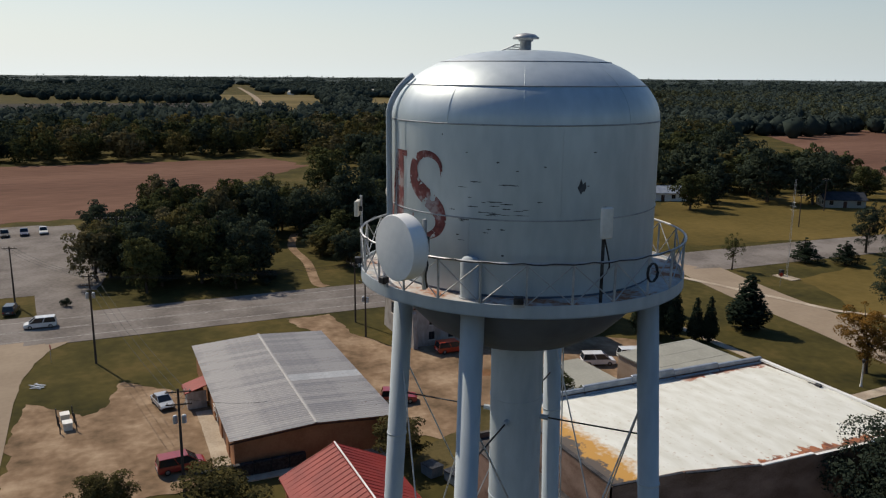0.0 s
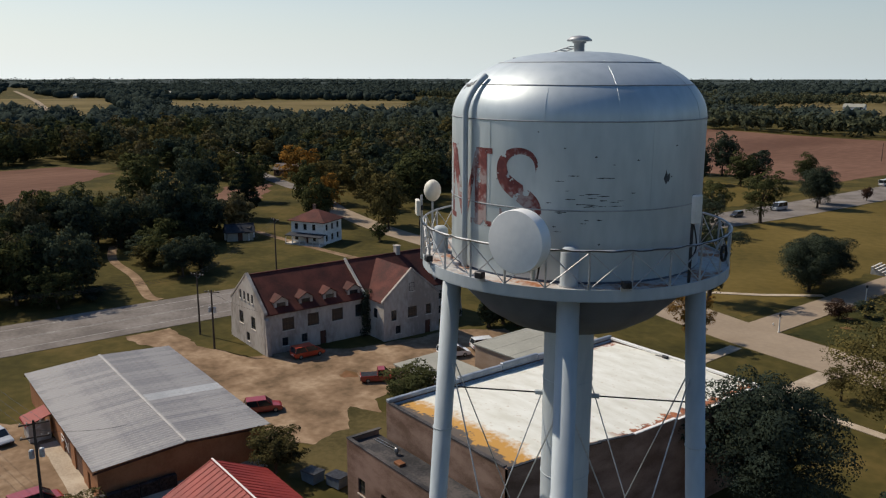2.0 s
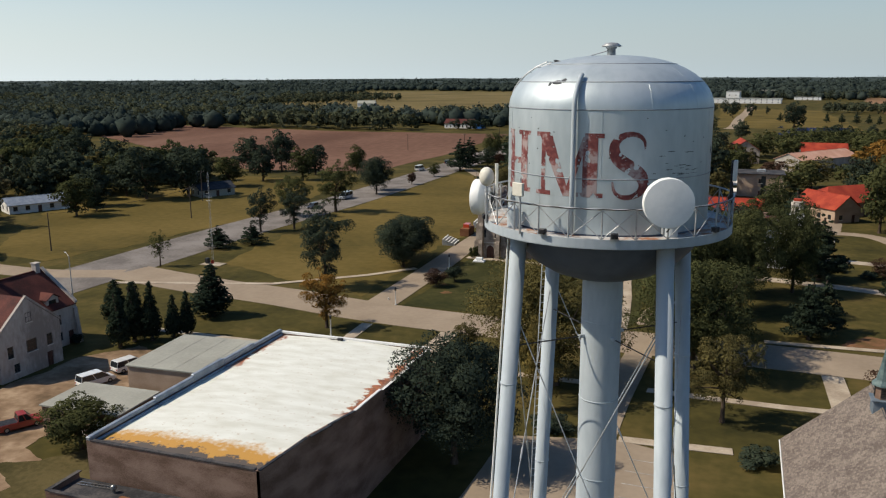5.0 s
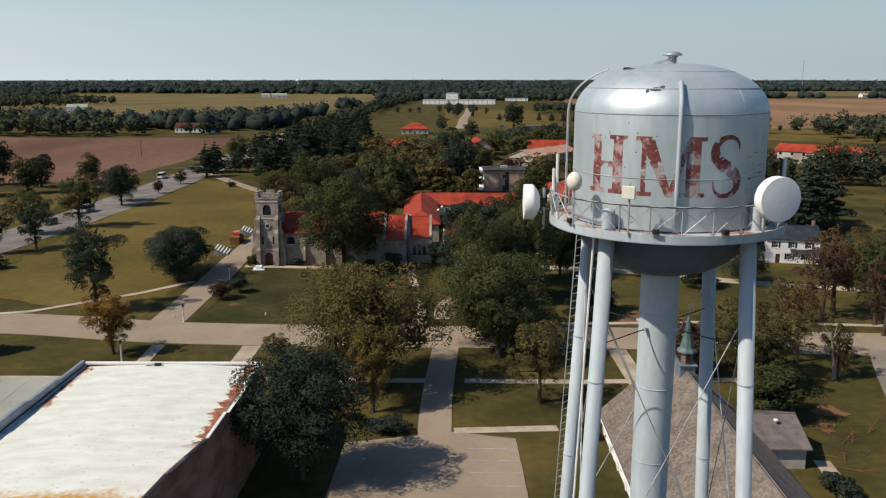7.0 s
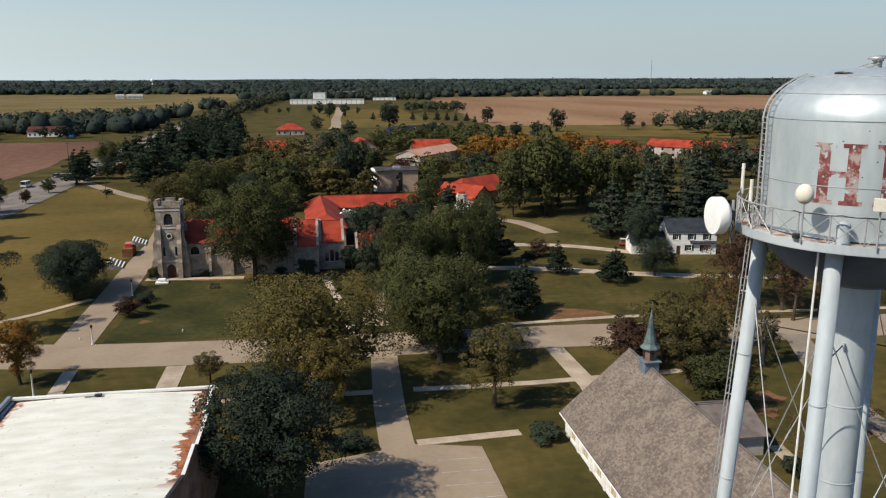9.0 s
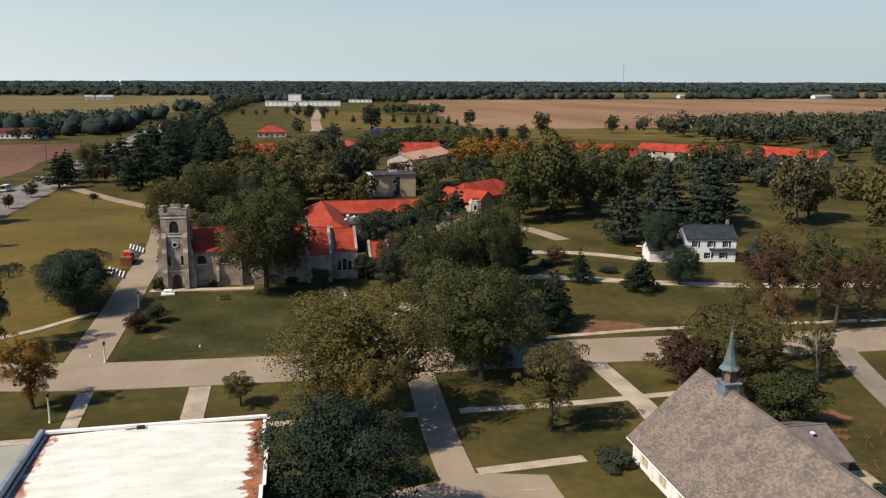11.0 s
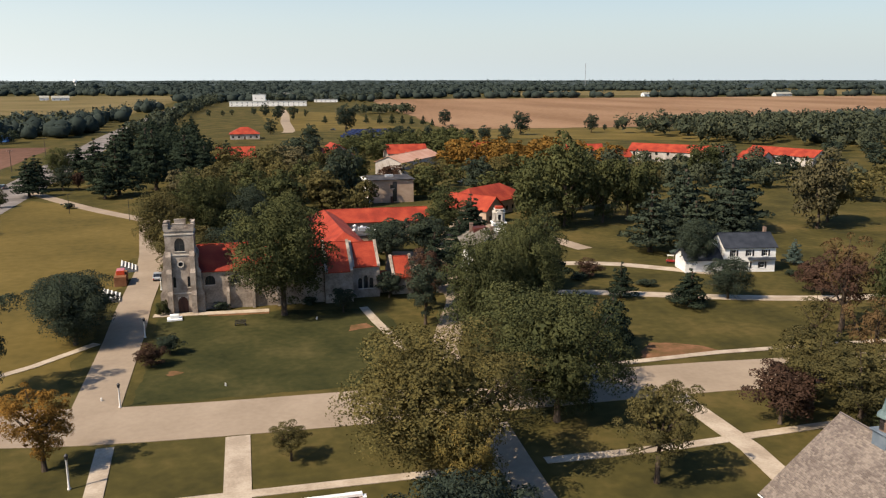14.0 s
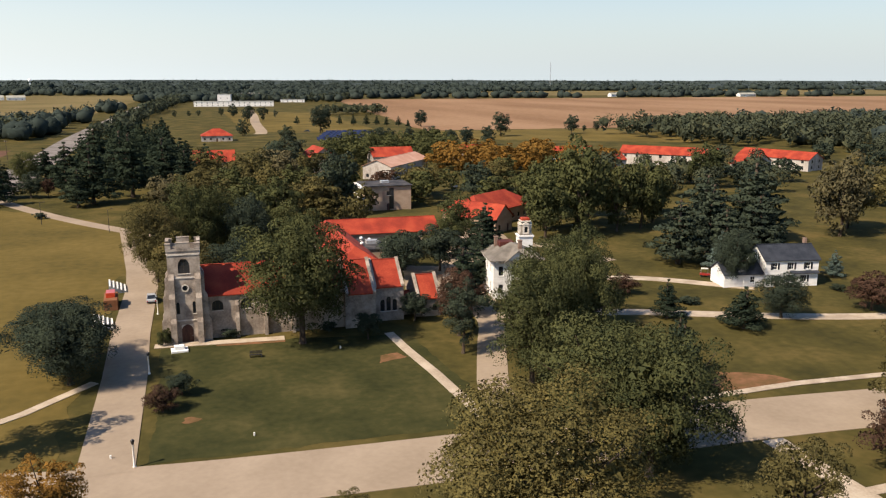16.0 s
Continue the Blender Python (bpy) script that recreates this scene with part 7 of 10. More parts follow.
# far water tower and radio mast
fw = thing("water_tower", pose(-538, 3095, -6), "white round water tower near the horizon", "water tower")
bm = bmesh.new()
lathe(bm, [(0.0, 26), (3.5, 28), (6.2, 31.5), (6.6, 34.5), (5.4, 37.8), (2.5, 39.6), (0, 40)], 24)
part("tank", bm, M_DISH, fw, smooth=True)
bm = bmesh.new()
lathe(bm, [(4, 0), (1.6, 5), (1.5, 27)], 16)
part("pedestal", bm, M_DISH, fw, smooth=True)
rm = thing("radio_mast", pose(1225, 2632, 0), "thin lattice radio mast on the horizon", "mast")
bm = bmesh.new()
for k in range(3):
    a = 2 * math.pi * k / 3
    tube(bm, (1.1 * math.cos(a), 1.1 * math.sin(a), 0), (0.7 * math.cos(a), 0.7 * math.sin(a), 92), 0.28, 4)
for i in range(46):
    a, b = 2 * math.pi * (i % 3) / 3, 2 * math.pi * ((i + 1) % 3) / 3
    tube(bm, (math.cos(a), math.sin(a), 2 * i), (math.cos(b), math.sin(b), 2 * i + 2), 0.14, 4)
part("lattice", bm, M_GALV, rm)
# solar field
for j in range(5):
    so = thing("solar_row", pose(104 + 4 * j, 462 + 16 * j, 0, 0, 0, 0), "row of dark blue solar panels on the grass", "solar panels", "solar field")
    for k in range(9):
        bm = bmesh.new()
        box(bm, -18 + 4 * k, -14.2 + 4 * k, -2.2, 2.2, -0.06, 0.06, pose(0, 0, 1.7, 28, 0, 0))
        part("panel", bm, M_SOLAR, so)
    for k in range(4):
        bm = bmesh.new()
        tube(bm, (-15 + 10 * k, 0, 0), (-15 + 10 * k, 0, 1.65), 0.09, 6)
        part("post", bm, M_GALV, so)

# grey shed by the farmhouse
block("shed", -128.3, -37.6, 72, 6.6, 4.2, 2.5, M_FLATGREY, "small pale grey shed with a dark curved roof", "gable", 4.0, roof_m=M_DARKSHINGLE, along="x", category="shed", step=9)

# ---- vehicles ----
def paint(name, c):
    m = mat(name, [tuple(0.85 * v for v in c), c], 1.0, 6.0, 0.3, bump=0.0, spec=0.5)
    m.node_tree.nodes["Principled BSDF"].inputs["Coat Weight"].default_value = 0.6
    return m


P_RED, P_MAROON, P_WHITE, P_SILVER, P_BLACK, P_ORANGE, P_BLUE = paint("red_paint", (0.42, 0.03, 0.02)), paint("maroon_paint", (0.3, 0.026, 0.02)), paint("white_paint", (0.72, 0.72, 0.7)), paint("silver_paint", (0.42, 0.44, 0.46)), paint("black_paint", (0.02, 0.022, 0.026)), paint("orange_red_paint", (0.55, 0.06, 0.02)), paint("blue_paint", (0.03, 0.05, 0.12))


def vehicle(x, y, rot, shape, colour, label, category="car"):
    """A car from side outlines: a bevelled lower body, a glazed cabin with roof and pillars, wheels, lamps."""
    v = thing("pickup_truck" if shape == "pickup" else "van" if shape in ("van", "bus") else "car", pose(x, y, 0.07, 0, 0, rot), label, category)
    L, W, H = {"sedan": (4.6, 1.8, 1.45), "suv": (4.7, 1.88, 1.75), "van": (5.0, 1.95, 1.8), "pickup": (5.4, 1.95, 1.8), "bus": (6.4, 2.2, 2.5), "rv": (7.0, 2.4, 2.9)}[shape]
    belt = {"sedan": 0.86, "suv": 1.0, "van": 0.98, "pickup": 1.02, "bus": 1.25, "rv": 1.3}[shape]
    h = L / 2
    body = [(-h, 0.35), (-h, belt - 0.08), (-h + 0.1, belt), (h * 0.45, belt), (h - 0.25, belt - 0.16), (h, belt - 0.3), (h, 0.35), (h - 0.3, 0.24), (-h + 0.3, 0.24)]
    bm = bmesh.new()
    prism(bm, body, -W / 2, W / 2)
    bmesh.ops.bevel(bm, geom=[e for e in bm.edges if abs(abs(e.verts[0].co.y) - W / 2) < 1e-4 and abs(e.verts[0].co.y - e.verts[1].co.y) < 1e-4], offset=0.07, segments=2, affect="EDGES")
    bo = part("body", bm, colour, v, smooth=False)
    cab = {"sedan": [(-h * 0.72, belt), (-h * 0.42, H), (h * 0.12, H), (h * 0.48, belt)], "suv": [(-h * 0.97, belt), (-h * 0.86, H), (h * 0.15, H), (h * 0.5, belt)], "van": [(-h * 0.98, belt), (-h * 0.9, H), (h * 0.25, H), (h * 0.68, belt)], "pickup": [(-h * 0.12, belt), (-h * 0.08, H), (h * 0.24, H), (h * 0.5, belt)], "bus": [(-h * 0.99, belt), (-h * 0.97, H), (h * 0.5, H), (h * 0.72, belt)], "rv": [(-h * 0.99, belt), (-h * 0.98, H), (h * 0.75, H), (h * 0.9, belt)]}[shape]
    wt = W / 2 - 0.16
    bm = bmesh.new()
    lo = [bm.verts.new((px_, sy * (W / 2 - 0.06), pz)) for px_, pz in (cab[0], cab[3]) for sy in (-1, 1)]
    hi = [bm.verts.new((px_, sy * wt, pz)) for px_, pz in (cab[1], cab[2]) for sy in (-1, 1)]
    for f in ((lo[0], lo[2], hi[2], hi[0]), (lo[3], lo[1], hi[1], hi[3]), (lo[2], lo[3], hi[3], hi[2]), (lo[1], lo[0], hi[0], hi[1])):
        bm.faces.new(f)
    part("glazing", bm, M_GLASS if shape not in ("rv",) else colour, bo, "dark tinted windows")
    bm = bmesh.new()
    box(bm, cab[1][0] - 0.05, cab[2][0] + 0.05, -wt - 0.02, wt + 0.02, H - 0.05, H + 0.03, bevel=0.03)
    part("roof", bm, colour, bo)
    for px0, px1 in ((cab[0], cab[1]), (cab[3], cab[2]), (((cab[0][0] + cab[3][0]) / 2, belt), ((cab[1][0] + cab[2][0]) / 2, H))):
        for sy in (-1, 1):
            bm = bmesh.new()
            tube(bm, (px0[0], sy * (W / 2 - 0.06), px0[1]), (px1[0], sy * wt, px1[1]), 0.05, 5)
            part("pillar", bm, colour, bo)
    if shape == "pickup":
        bm = bmesh.new()
        box(bm, -h + 0.08, -h * 0.14, -W / 2 + 0.12, W / 2 - 0.12, belt - 0.02, belt + 0.012)
        part("bed", bm, M_DARKSTEEL, v)
    for sx in (-1, 1):
        for sy in (-1, 1):
            bm = bmesh.new()
            tube(bm, (sx * h * 0.62, sy * (W / 2 - 0.2), 0.33), (sx * h * 0.62, sy * (W / 2 + 0.01), 0.33), 0.33, 16)
            wl = part("wheel", bm, M_RUBBER, v)
            bm = bmesh.new()
            tube(bm, (sx * h * 0.62, sy * (W / 2 - 0.05), 0.33), (sx * h * 0.62, sy * (W / 2 + 0.02), 0.33), 0.2, 12)
            part("rim", bm, M_RIM, wl)
    for sy in (-1, 1):
        bm = bmesh.new()
        box(bm, h - 0.1, h + 0.012, sy * W * 0.36 - 0.16, sy * W * 0.36 + 0.16, belt - 0.42, belt - 0.3)
        part("headlight", bm, M_LAMPWHITE, v)
        bm = bmesh.new()
        box(bm, -h - 0.012, -h + 0.1, sy * W * 0.4 - 0.1, sy * W * 0.4 + 0.1, belt - 0.4, belt - 0.16)
        part("tail_light", bm, M_LAMPRED, v)
    for sx in (-1, 1):
        bm = bmesh.new()
        box(bm, sx * h - 0.06, sx * h + 0.06, -W / 2 + 0.1, W / 2 - 0.1, 0.3, 0.46, bevel=0.03)
        part("bumper", bm, M_DARKSTEEL, v)
    bm = bmesh.new()
    box(bm, -h - 0.02, -h - 0.005, -0.26, 0.26, 0.6, 0.74)
    part("number_plate", bm, M_POST, v)
    return v


vehicle(-14.6, -110.2, 94, "van", P_MAROON, "maroon minivan parked on the gravel yard")
vehicle(-33.4, -110.2, 12, "sedan", P_SILVER, "silver sedan parked on the gravel yard")
vehicle(-22.6, -82.0, 70, "suv", P_MAROON, "dark red estate car parked behind the workshop")
vehicle(-37.6, -67.4, 88, "van", P_ORANGE, "orange-red van parked at the barracks wall")
vehicle(-22.4, -64.4, 60, "pickup", P_MAROON, "old red pickup truck beside the garage", "truck")
vehicle(-24.0, -49.9, 70, "van", P_WHITE, "white van parked behind the low block")
vehicle(-23.6, -43.6, 72, "van", P_WHITE, "white van parked behind the low block")
vehicle(-75.6, -125.4, -91, "van", P_WHITE, "white minivan on the highway")
vehicle(-86.6, -130.3, 170, "suv", P_BLACK, "black estate car leaving the car park")
for k, (x, y, c, lab) in enumerate(((-164, -136, P_BLACK, "black"), (-164.5, -131.5, P_BLUE, "dark blue"), (-165, -127, P_WHITE, "white"), (-165.5, -140.5, P_BLACK, "black"), (-165, -145, P_BLUE, "dark blue"))):
    vehicle(x, y, 3, "pickup", c, lab + " pickup truck at the end of the car park", "truck")
vehicle(-1.3, 71.6, 92, "sedan", P_SILVER, "pale car parked on the drive beside the church")
vehicle(-74.3, 205.5, 88, "bus", P_WHITE, "white lorry on the highway", "truck")
vehicle(-71.9, 237.0, 88, "suv", P_BLACK, "dark car on the highway")
vehicle(-69.0, 96.0, -92, "suv", P_BLACK, "dark car on the highway")
vehicle(-68.0, 118.0, -92, "bus", P_SILVER, "silver van on the highway")
for k, (x, y) in enumerate(((112, 218), (104, 212), (126, 196), (60, 128), (92, 560), (60, 1180), (75, 1190), (90, 1200), (110, 1210), (45, 1170))):
    vehicle(x, y, 20 + 35 * k, "sedan", (P_BLACK, P_WHITE, P_SILVER, P_RED)[k % 4], "small parked car on the campus")
gc = thing("golf_cart", pose(112.6, 58.4, 0.09, 0, 0, -30), "small dark red golf cart with a tan canopy", "cart")
bm = bmesh.new()
box(bm, -1.1, 1.1, -0.55, 0.55, 0.3, 0.75, bevel=0.08)
part("body", bm, P_MAROON, gc)
bm = bmesh.new()
box(bm, -0.9, 0.6, -0.6, 0.6, 1.75, 1.83, bevel=0.03)
part("canopy", bm, M_CREAM, gc)
for sx in (-0.85, 0.55):
    for sy in (-0.52, 0.52):
        bm = bmesh.new()
        tube(bm, (sx, sy, 0.7), (sx, sy, 1.78), 0.025, 6)
        part("post", bm, M_GALV, gc)
for sx in (-0.75, 0.75):
    for sy in (-0.5, 0.5):
        bm = bmesh.new()
        tube(bm, (sx, sy - 0.1, 0.24), (sx, sy + 0.1, 0.24), 0.24, 12)
        part("wheel", bm, M_RUBBER, gc)

# ---- poles, wires, lamps, small things ----
def utility_pole(x, y, h, rot, arms=2, can=False, lean=0.0):
    p = thing("utility_pole", pose(x, y, 0, 0, lean, rot), "weathered wooden utility pole with crossarms" if arms else "plain weathered wooden pole", "pole", "utility poles")
    bm = bmesh.new()
    tube(bm, (0, 0, -0.2), (0, 0, h), 0.17, 10, 0.11)
    part("shaft", bm, M_POLE, p)
    for k in range(arms):
        z = h - 0.4 - 1.3 * k
        bm = bmesh.new()
        box(bm, -1.25, 1.25, 0.1, 0.22, z - 0.06, z + 0.06)
        arm = part("crossarm", bm, M_POLE, p)
        for xx in (-1.1, -0.55, 0.55, 1.1):
            bm = bmesh.new()
            lathe(bm, [(0.05, 0), (0.07, 0.06), (0.04, 0.1), (0.06, 0.16), (0, 0.2)], 8, Matrix.Translation((xx, 0.16, z + 0.06)))
            part("insulator", bm, M_STONE_TRIM, arm)
        for s in (-1, 1):
            bm = bmesh.new()
            tube(bm, (s * 0.7, 0.16, z - 0.04), (0, 0.1, z - 0.6), 0.02, 5)
            part("brace", bm, M_GALV, arm)
    if can:
        for dx in (-0.42, 0.42):
            bm = bmesh.new()
            lathe(bm, [(0.0, 0), (0.24, 0.02), (0.24, 0.75), (0.16, 0.85), (0, 0.87)], 14, Matrix.Translation((dx, 0, h - 3.6)))
            part("transformer", bm, M_GALV, p, "grey transformer can")
    return p


POLES = [(-8.6, -110.6, 11.5, 80, 2, True), (-53.5, -117.5, 13.5, 80, 2, True), (-57.9, -76.2, 10.5, 30, 1, False), (-49.6, -77.2, 9.5, 40, 1, True), (-91.8, -45.4, 11.5, 10, 1, False), (-98.9, 17.7, 9.5, 10, 0, False), (-114, 10, 6, 0, 0, False), (-95.2, 68.3, 9.5, 60, 1, False), (-112.7, 98.3, 10.5, 60, 1, False), (-92, -130, 11, 80, 1, False), (-112, -108, 12, 80, 1, False), (-112.6, -111, 12, 80, 1, False), (-113, -114, 12, 80, 1, False), (-84, 300, 10, 0, 1, False), (-86, 380, 10, 0, 1, False), (-118, 300, 9, 0, 0, False)]
for q in POLES:
    utility_pole(*q)


def wire(a, b, sag, label="thin dark overhead wire"):
    w = thing("overhead_wire", pose(0, 0, 0), label, "wire", "overhead wires")
    bm = bmesh.new()
    a, b = Vector(a), Vector(b)
    side = (b - a).cross(Vector((0, 0, 1))).normalized() * 0.02
    rings = []
    for k in range(13):
        f = k / 12
        p = a.lerp(b, f) - Vector((0, 0, sag * 4 * f * (1 - f)))
        rings.append([bm.verts.new(p + q) for q in (side, Vector((0, 0, 0.02)), -side, Vector((0, 0, -0.02)))])
    for r0, r1 in zip(rings, rings[1:]):
        for i in range(4):
            bm.faces.new((r0[i], r0[(i + 1) % 4], r1[(i + 1) % 4], r1[i]))
    part("strand", bm, M_CABLE, w)


for dx in (-0.9, 0.0, 0.9):
    wire((-53.5 + dx * 0.2, -117.5 + dx, 13.1), (-8.6 + dx * 0.2, -110.6 + dx, 11.2), 0.8)
    wire((-53.5 + dx * 0.2, -117.5 + dx, 13.1), (-92 + dx * 0.2, -130 + dx, 10.6), 0.6)
    wire((-53.5 + dx, -117.5, 13.0), (-57.9 + dx, -76.2, 10.1), 0.7)
    wire((-57.9 + dx, -76.2, 10.1), (-91.8 + dx, -45.4, 11.0), 0.6)
wire((-49.6, -77.2, 9.0), (-42, -71, 6.2), 0.4)
wire((-8.6, -110.6, 10.6), (-18, -100, 4.8), 0.4)
for dx in (-0.3, 0.3):
    wire((-95.2 + dx, 68.3, 9.0), (-112.7 + dx, 98.3, 10.0), 0.6)
    wire((-95.2 + dx, 68.3, 9.0), (-98.9, 17.7, 9.2), 0.9)

ms = thing("lattice_mast", pose(-52.3, 18.0, 0), "tall thin lattice mast on a concrete pad", "mast")
bm = bmesh.new()
for k in range(3):
    a = 2 * math.pi * k / 3
    tube(bm, (0.2 * math.cos(a), 0.2 * math.sin(a), 0), (0.16 * math.cos(a), 0.16 * math.sin(a), 21), 0.022, 5)
for i in range(56):
    a, b = 2 * math.pi * (i % 3) / 3, 2 * math.pi * ((i + 1) % 3) / 3
    z = 0.37 * i
    tube(bm, (0.19 * math.cos(a), 0.19 * math.sin(a), z), (0.19 * math.cos(b), 0.19 * math.sin(b), z + 0.37), 0.01, 4)
part("lattice", bm, M_GALV, ms)
bm = bmesh.new()
for z in (14.6, 15.4, 16.2):
    tube(bm, (-0.7, 0, z), (0.7, 0, z), 0.03, 5)
part("antenna_arms", bm, M_GALV, ms)
bm = bmesh.new()
box(bm, -2.6, 2.6, -1.4, 1.4, 0, 0.15)
part("pad", bm, M_CONCRETE, ms)
bm = bmesh.new()
box(bm, -1.9, -1.1, -0.4, 0.4, 0.15, 1.4, bevel=0.03)
part("cabinet", bm, M_DARKSTEEL, ms)


def lamp_post(x, y, h=3.4, label="white lamp post with a dark lantern beside the drive"):
    p = thing("lamp_post", pose(x, y, 0), label, "lamp post", "lamp posts along the drive")
    bm = bmesh.new()
    lathe(bm, [(0.2, 0), (0.2, 0.15), (0.12, 0.3), (0.1, h - 0.7), (0.14, h - 0.65)], 12)
    part("post", bm, M_POST, p, smooth=True)
    bm = bmesh.new()
    lathe(bm, [(0.1, h - 0.65), (0.2, h - 0.35), (0.22, h - 0.15), (0.08, h), (0, h + 0.05)], 8)
    part("lantern", bm, M_DARKSTEEL, p)


lamp_post(0.1, 0.1)
lamp_post(0.2, 30.3)
lamp_post(-2.2, -21.5, 4.0, "thin white lamp post on the lawn")
lamp_post(0.2, 62.0)
st_ = thing("street_light", pose(-61.6, -14.6, 0, 0, 0, 150), "tall grey street light at the junction", "street light")
bm = bmesh.new()
tube(bm, (0, 0, 0), (0, 0, 8.2), 0.11, 8, 0.07)
tube(bm, (0, 0, 8.1), (1.8, 0, 8.6), 0.05, 6)
part("pole", bm, M_GALV, st_)
bm = bmesh.new()
box(bm, 1.6, 2.3, -0.14, 0.14, 8.5, 8.66, bevel=0.03)
part("lamp_head", bm, M_GALV, st_)
for x, y in ((-36, 168), (-16, 150), (2, 132)):
    s = thing("street_light", pose(x, y, 0, 0, 0, 40), "dark arched street light beside the drive", "street light")
    bm = bmesh.new()
    tube(bm, (0, 0, 0), (0, 0, 6.4), 0.09, 8, 0.06)
    tube(bm, (0, 0, 6.35), (1.2, 0, 6.6), 0.04, 6)
    part("pole", bm, M_DARKSTEEL, s)
    bm = bmesh.new()
    box(bm, 1.0, 1.6, -0.12, 0.12, 6.5, 6.64, bevel=0.03)
    part("lamp_head", bm, M_DARKSTEEL, s)
for x, y, r in ((-56.3, -123.5, 200), (-47.6, 11.2, 60)):
    s = thing("stop_sign", pose(x, y, 0, 0, 0, r), "red eight-sided stop sign on a thin post", "road sign")
    bm = bmesh.new()
    tube(bm, (0, 0, 0), (0, 0, 2.1), 0.035, 6)
    part("post", bm, M_GALV, s)
    bm = bmesh.new()
    lathe(bm, [(0, -0.012), (0.42, -0.012), (0.42, 0.012), (0, 0.012)], 8, pose(0, -0.05, 2.4, 90, 0, 0) @ pose(0, 0, 0, 0, 0, 22.5))
    part("plate", bm, P_RED, s)
# billboard-like store sign and white marker by the meadow
sg = thing("roadside_sign", pose(-112, 652, 0, 0, 0, 0), "white roadside sign on two posts", "sign")
bm = bmesh.new()
box(bm, -2.6, 2.6, -0.1, 0.1, 2.2, 5.2)
part("board", bm, M_POST, sg)
for xx in (-1.8, 1.8):
    bm = bmesh.new()
    tube(bm, (xx, 0, 0), (xx, 0, 2.3), 0.12, 6)
    part("post", bm, M_GALV, sg)

# dumpsters, fence, meters in the yard
for x, y, r in ((-2.6, -86.0, 12), (-0.2, -84.4, 12)):
    d = thing("dumpster", pose(x, y, 0.065, 0, 0, r), "dark grey-green steel dumpster in the yard", "dumpster", "dumpsters")
    bm = bmesh.new()
    prism(bm, [(-0.9, 0.1), (0.9, 0.1), (1.05, 1.25), (-1.05, 1.1)], -0.75, 0.75)
    part("bin", bm, M_BLUEGREY, d)
    bm = bmesh.new()
    prism(bm, [(-1.1, 1.12), (1.1, 1.28), (1.1, 1.34), (-1.1, 1.18)], -0.8, 0.8)
    part("lid", bm, M_DARKSTEEL, d)
    for s in (-0.7, 0.7):
        bm = bmesh.new()
        tube(bm, (s, -0.6, 0.07), (s, 0.6, 0.07), 0.07, 8)
        part("wheel", bm, M_RUBBER, d)
lw = thing("low_wall", pose(-10.3, -103.4, 0, 0, 0, 91), "low dark timber wall beside the workshop", "wall")
for k in range(6):
    bm = bmesh.new()
    box(bm, -5.6 + 1.9 * k, -3.74 + 1.9 * k, -0.3, 0.3, 0, 1.5, bevel=0.04)
    part("panel", bm, M_DARKSTEEL, lw)
for k, (x, y) in enumerate(((-30.4, -121.3), (-33.2, -121.6))):
    c = thing("meter_cabinet", pose(x, y, 0.05, 0, 0, 4), "pale utility cabinet between dark guard posts", "cabinet", "utility cabinets")
    bm = bmesh.new()
    box(bm, -0.6, 0.6, -0.5, 0.5, 0, 0.9, bevel=0.04)
    part("box", bm, M_CREAM, c)
    bm = bmesh.new()
    box(bm, -0.65, 0.65, -0.55, 0.55, 0.9, 0.97)
    part("lid", bm, M_POST, c)
    for sx in (-1.1, 1.1):
        for sy in (-0.9, 0.9):
            bm = bmesh.new()
            tube(bm, (sx, sy, -0.05), (sx, sy, 1.3), 0.07, 8)
            part("guard_post", bm, M_DARKSTEEL, c)
jn = thing("scrap_pile", pose(-46.5, -125.0, 0.02, 0, 0, 20), "small pile of pale scrap boards on the grass", "scrap")
rng = random.Random(8)
for k in range(7):
    bm = bmesh.new()
    box(bm, -0.9, 0.9, -0.1, 0.1, 0.04 * k, 0.04 * k + 0.05, pose(rng.uniform(-0.4, 0.4), rng.uniform(-0.4, 0.4), 0, 0, 0, rng.uniform(0, 90)))
    part("board", bm, M_CAP, jn)

# church forecourt: white plinth, black bench, bleachers
pl = thing("white_monument", pose(4.3, 39.6, 0, 0, 0, 4), "low white stone monument on the church lawn", "monument")
bm = bmesh.new()
box(bm, -1.3, 1.3, -1.0, 1.0, 0, 0.35, bevel=0.05)
part("base", bm, M_DISH, pl)
bm = bmesh.new()
box(bm, -0.8, 0.8, -0.5, 0.5, 0.35, 1.0, bevel=0.12)
part("block", bm, M_DISH, pl)
bn_ = thing("bench", pose(15.6, 33.2, 0.03, 0, 0, -6), "black metal bench on the lawn", "bench")
bm = bmesh.new()
for k in range(4):
    box(bm, -0.95, 0.95, -0.28 + 0.15 * k, -0.16 + 0.15 * k, 0.42, 0.46)
part("seat", bm, M_DARKSTEEL, bn_)
bm = bmesh.new()
for k in range(3):
    box(bm, -0.95, 0.95, 0.34 + 0.03 * k, 0.37 + 0.03 * k, 0.55 + 0.14 * k, 0.65 + 0.14 * k)
part("backrest", bm, M_DARKSTEEL, bn_)
for sx in (-0.85, 0.85):
    bm = bmesh.new()
    box(bm, sx - 0.04, sx + 0.04, -0.28, 0.36, 0, 0.42)
    part("leg", bm, M_DARKSTEEL, bn_)
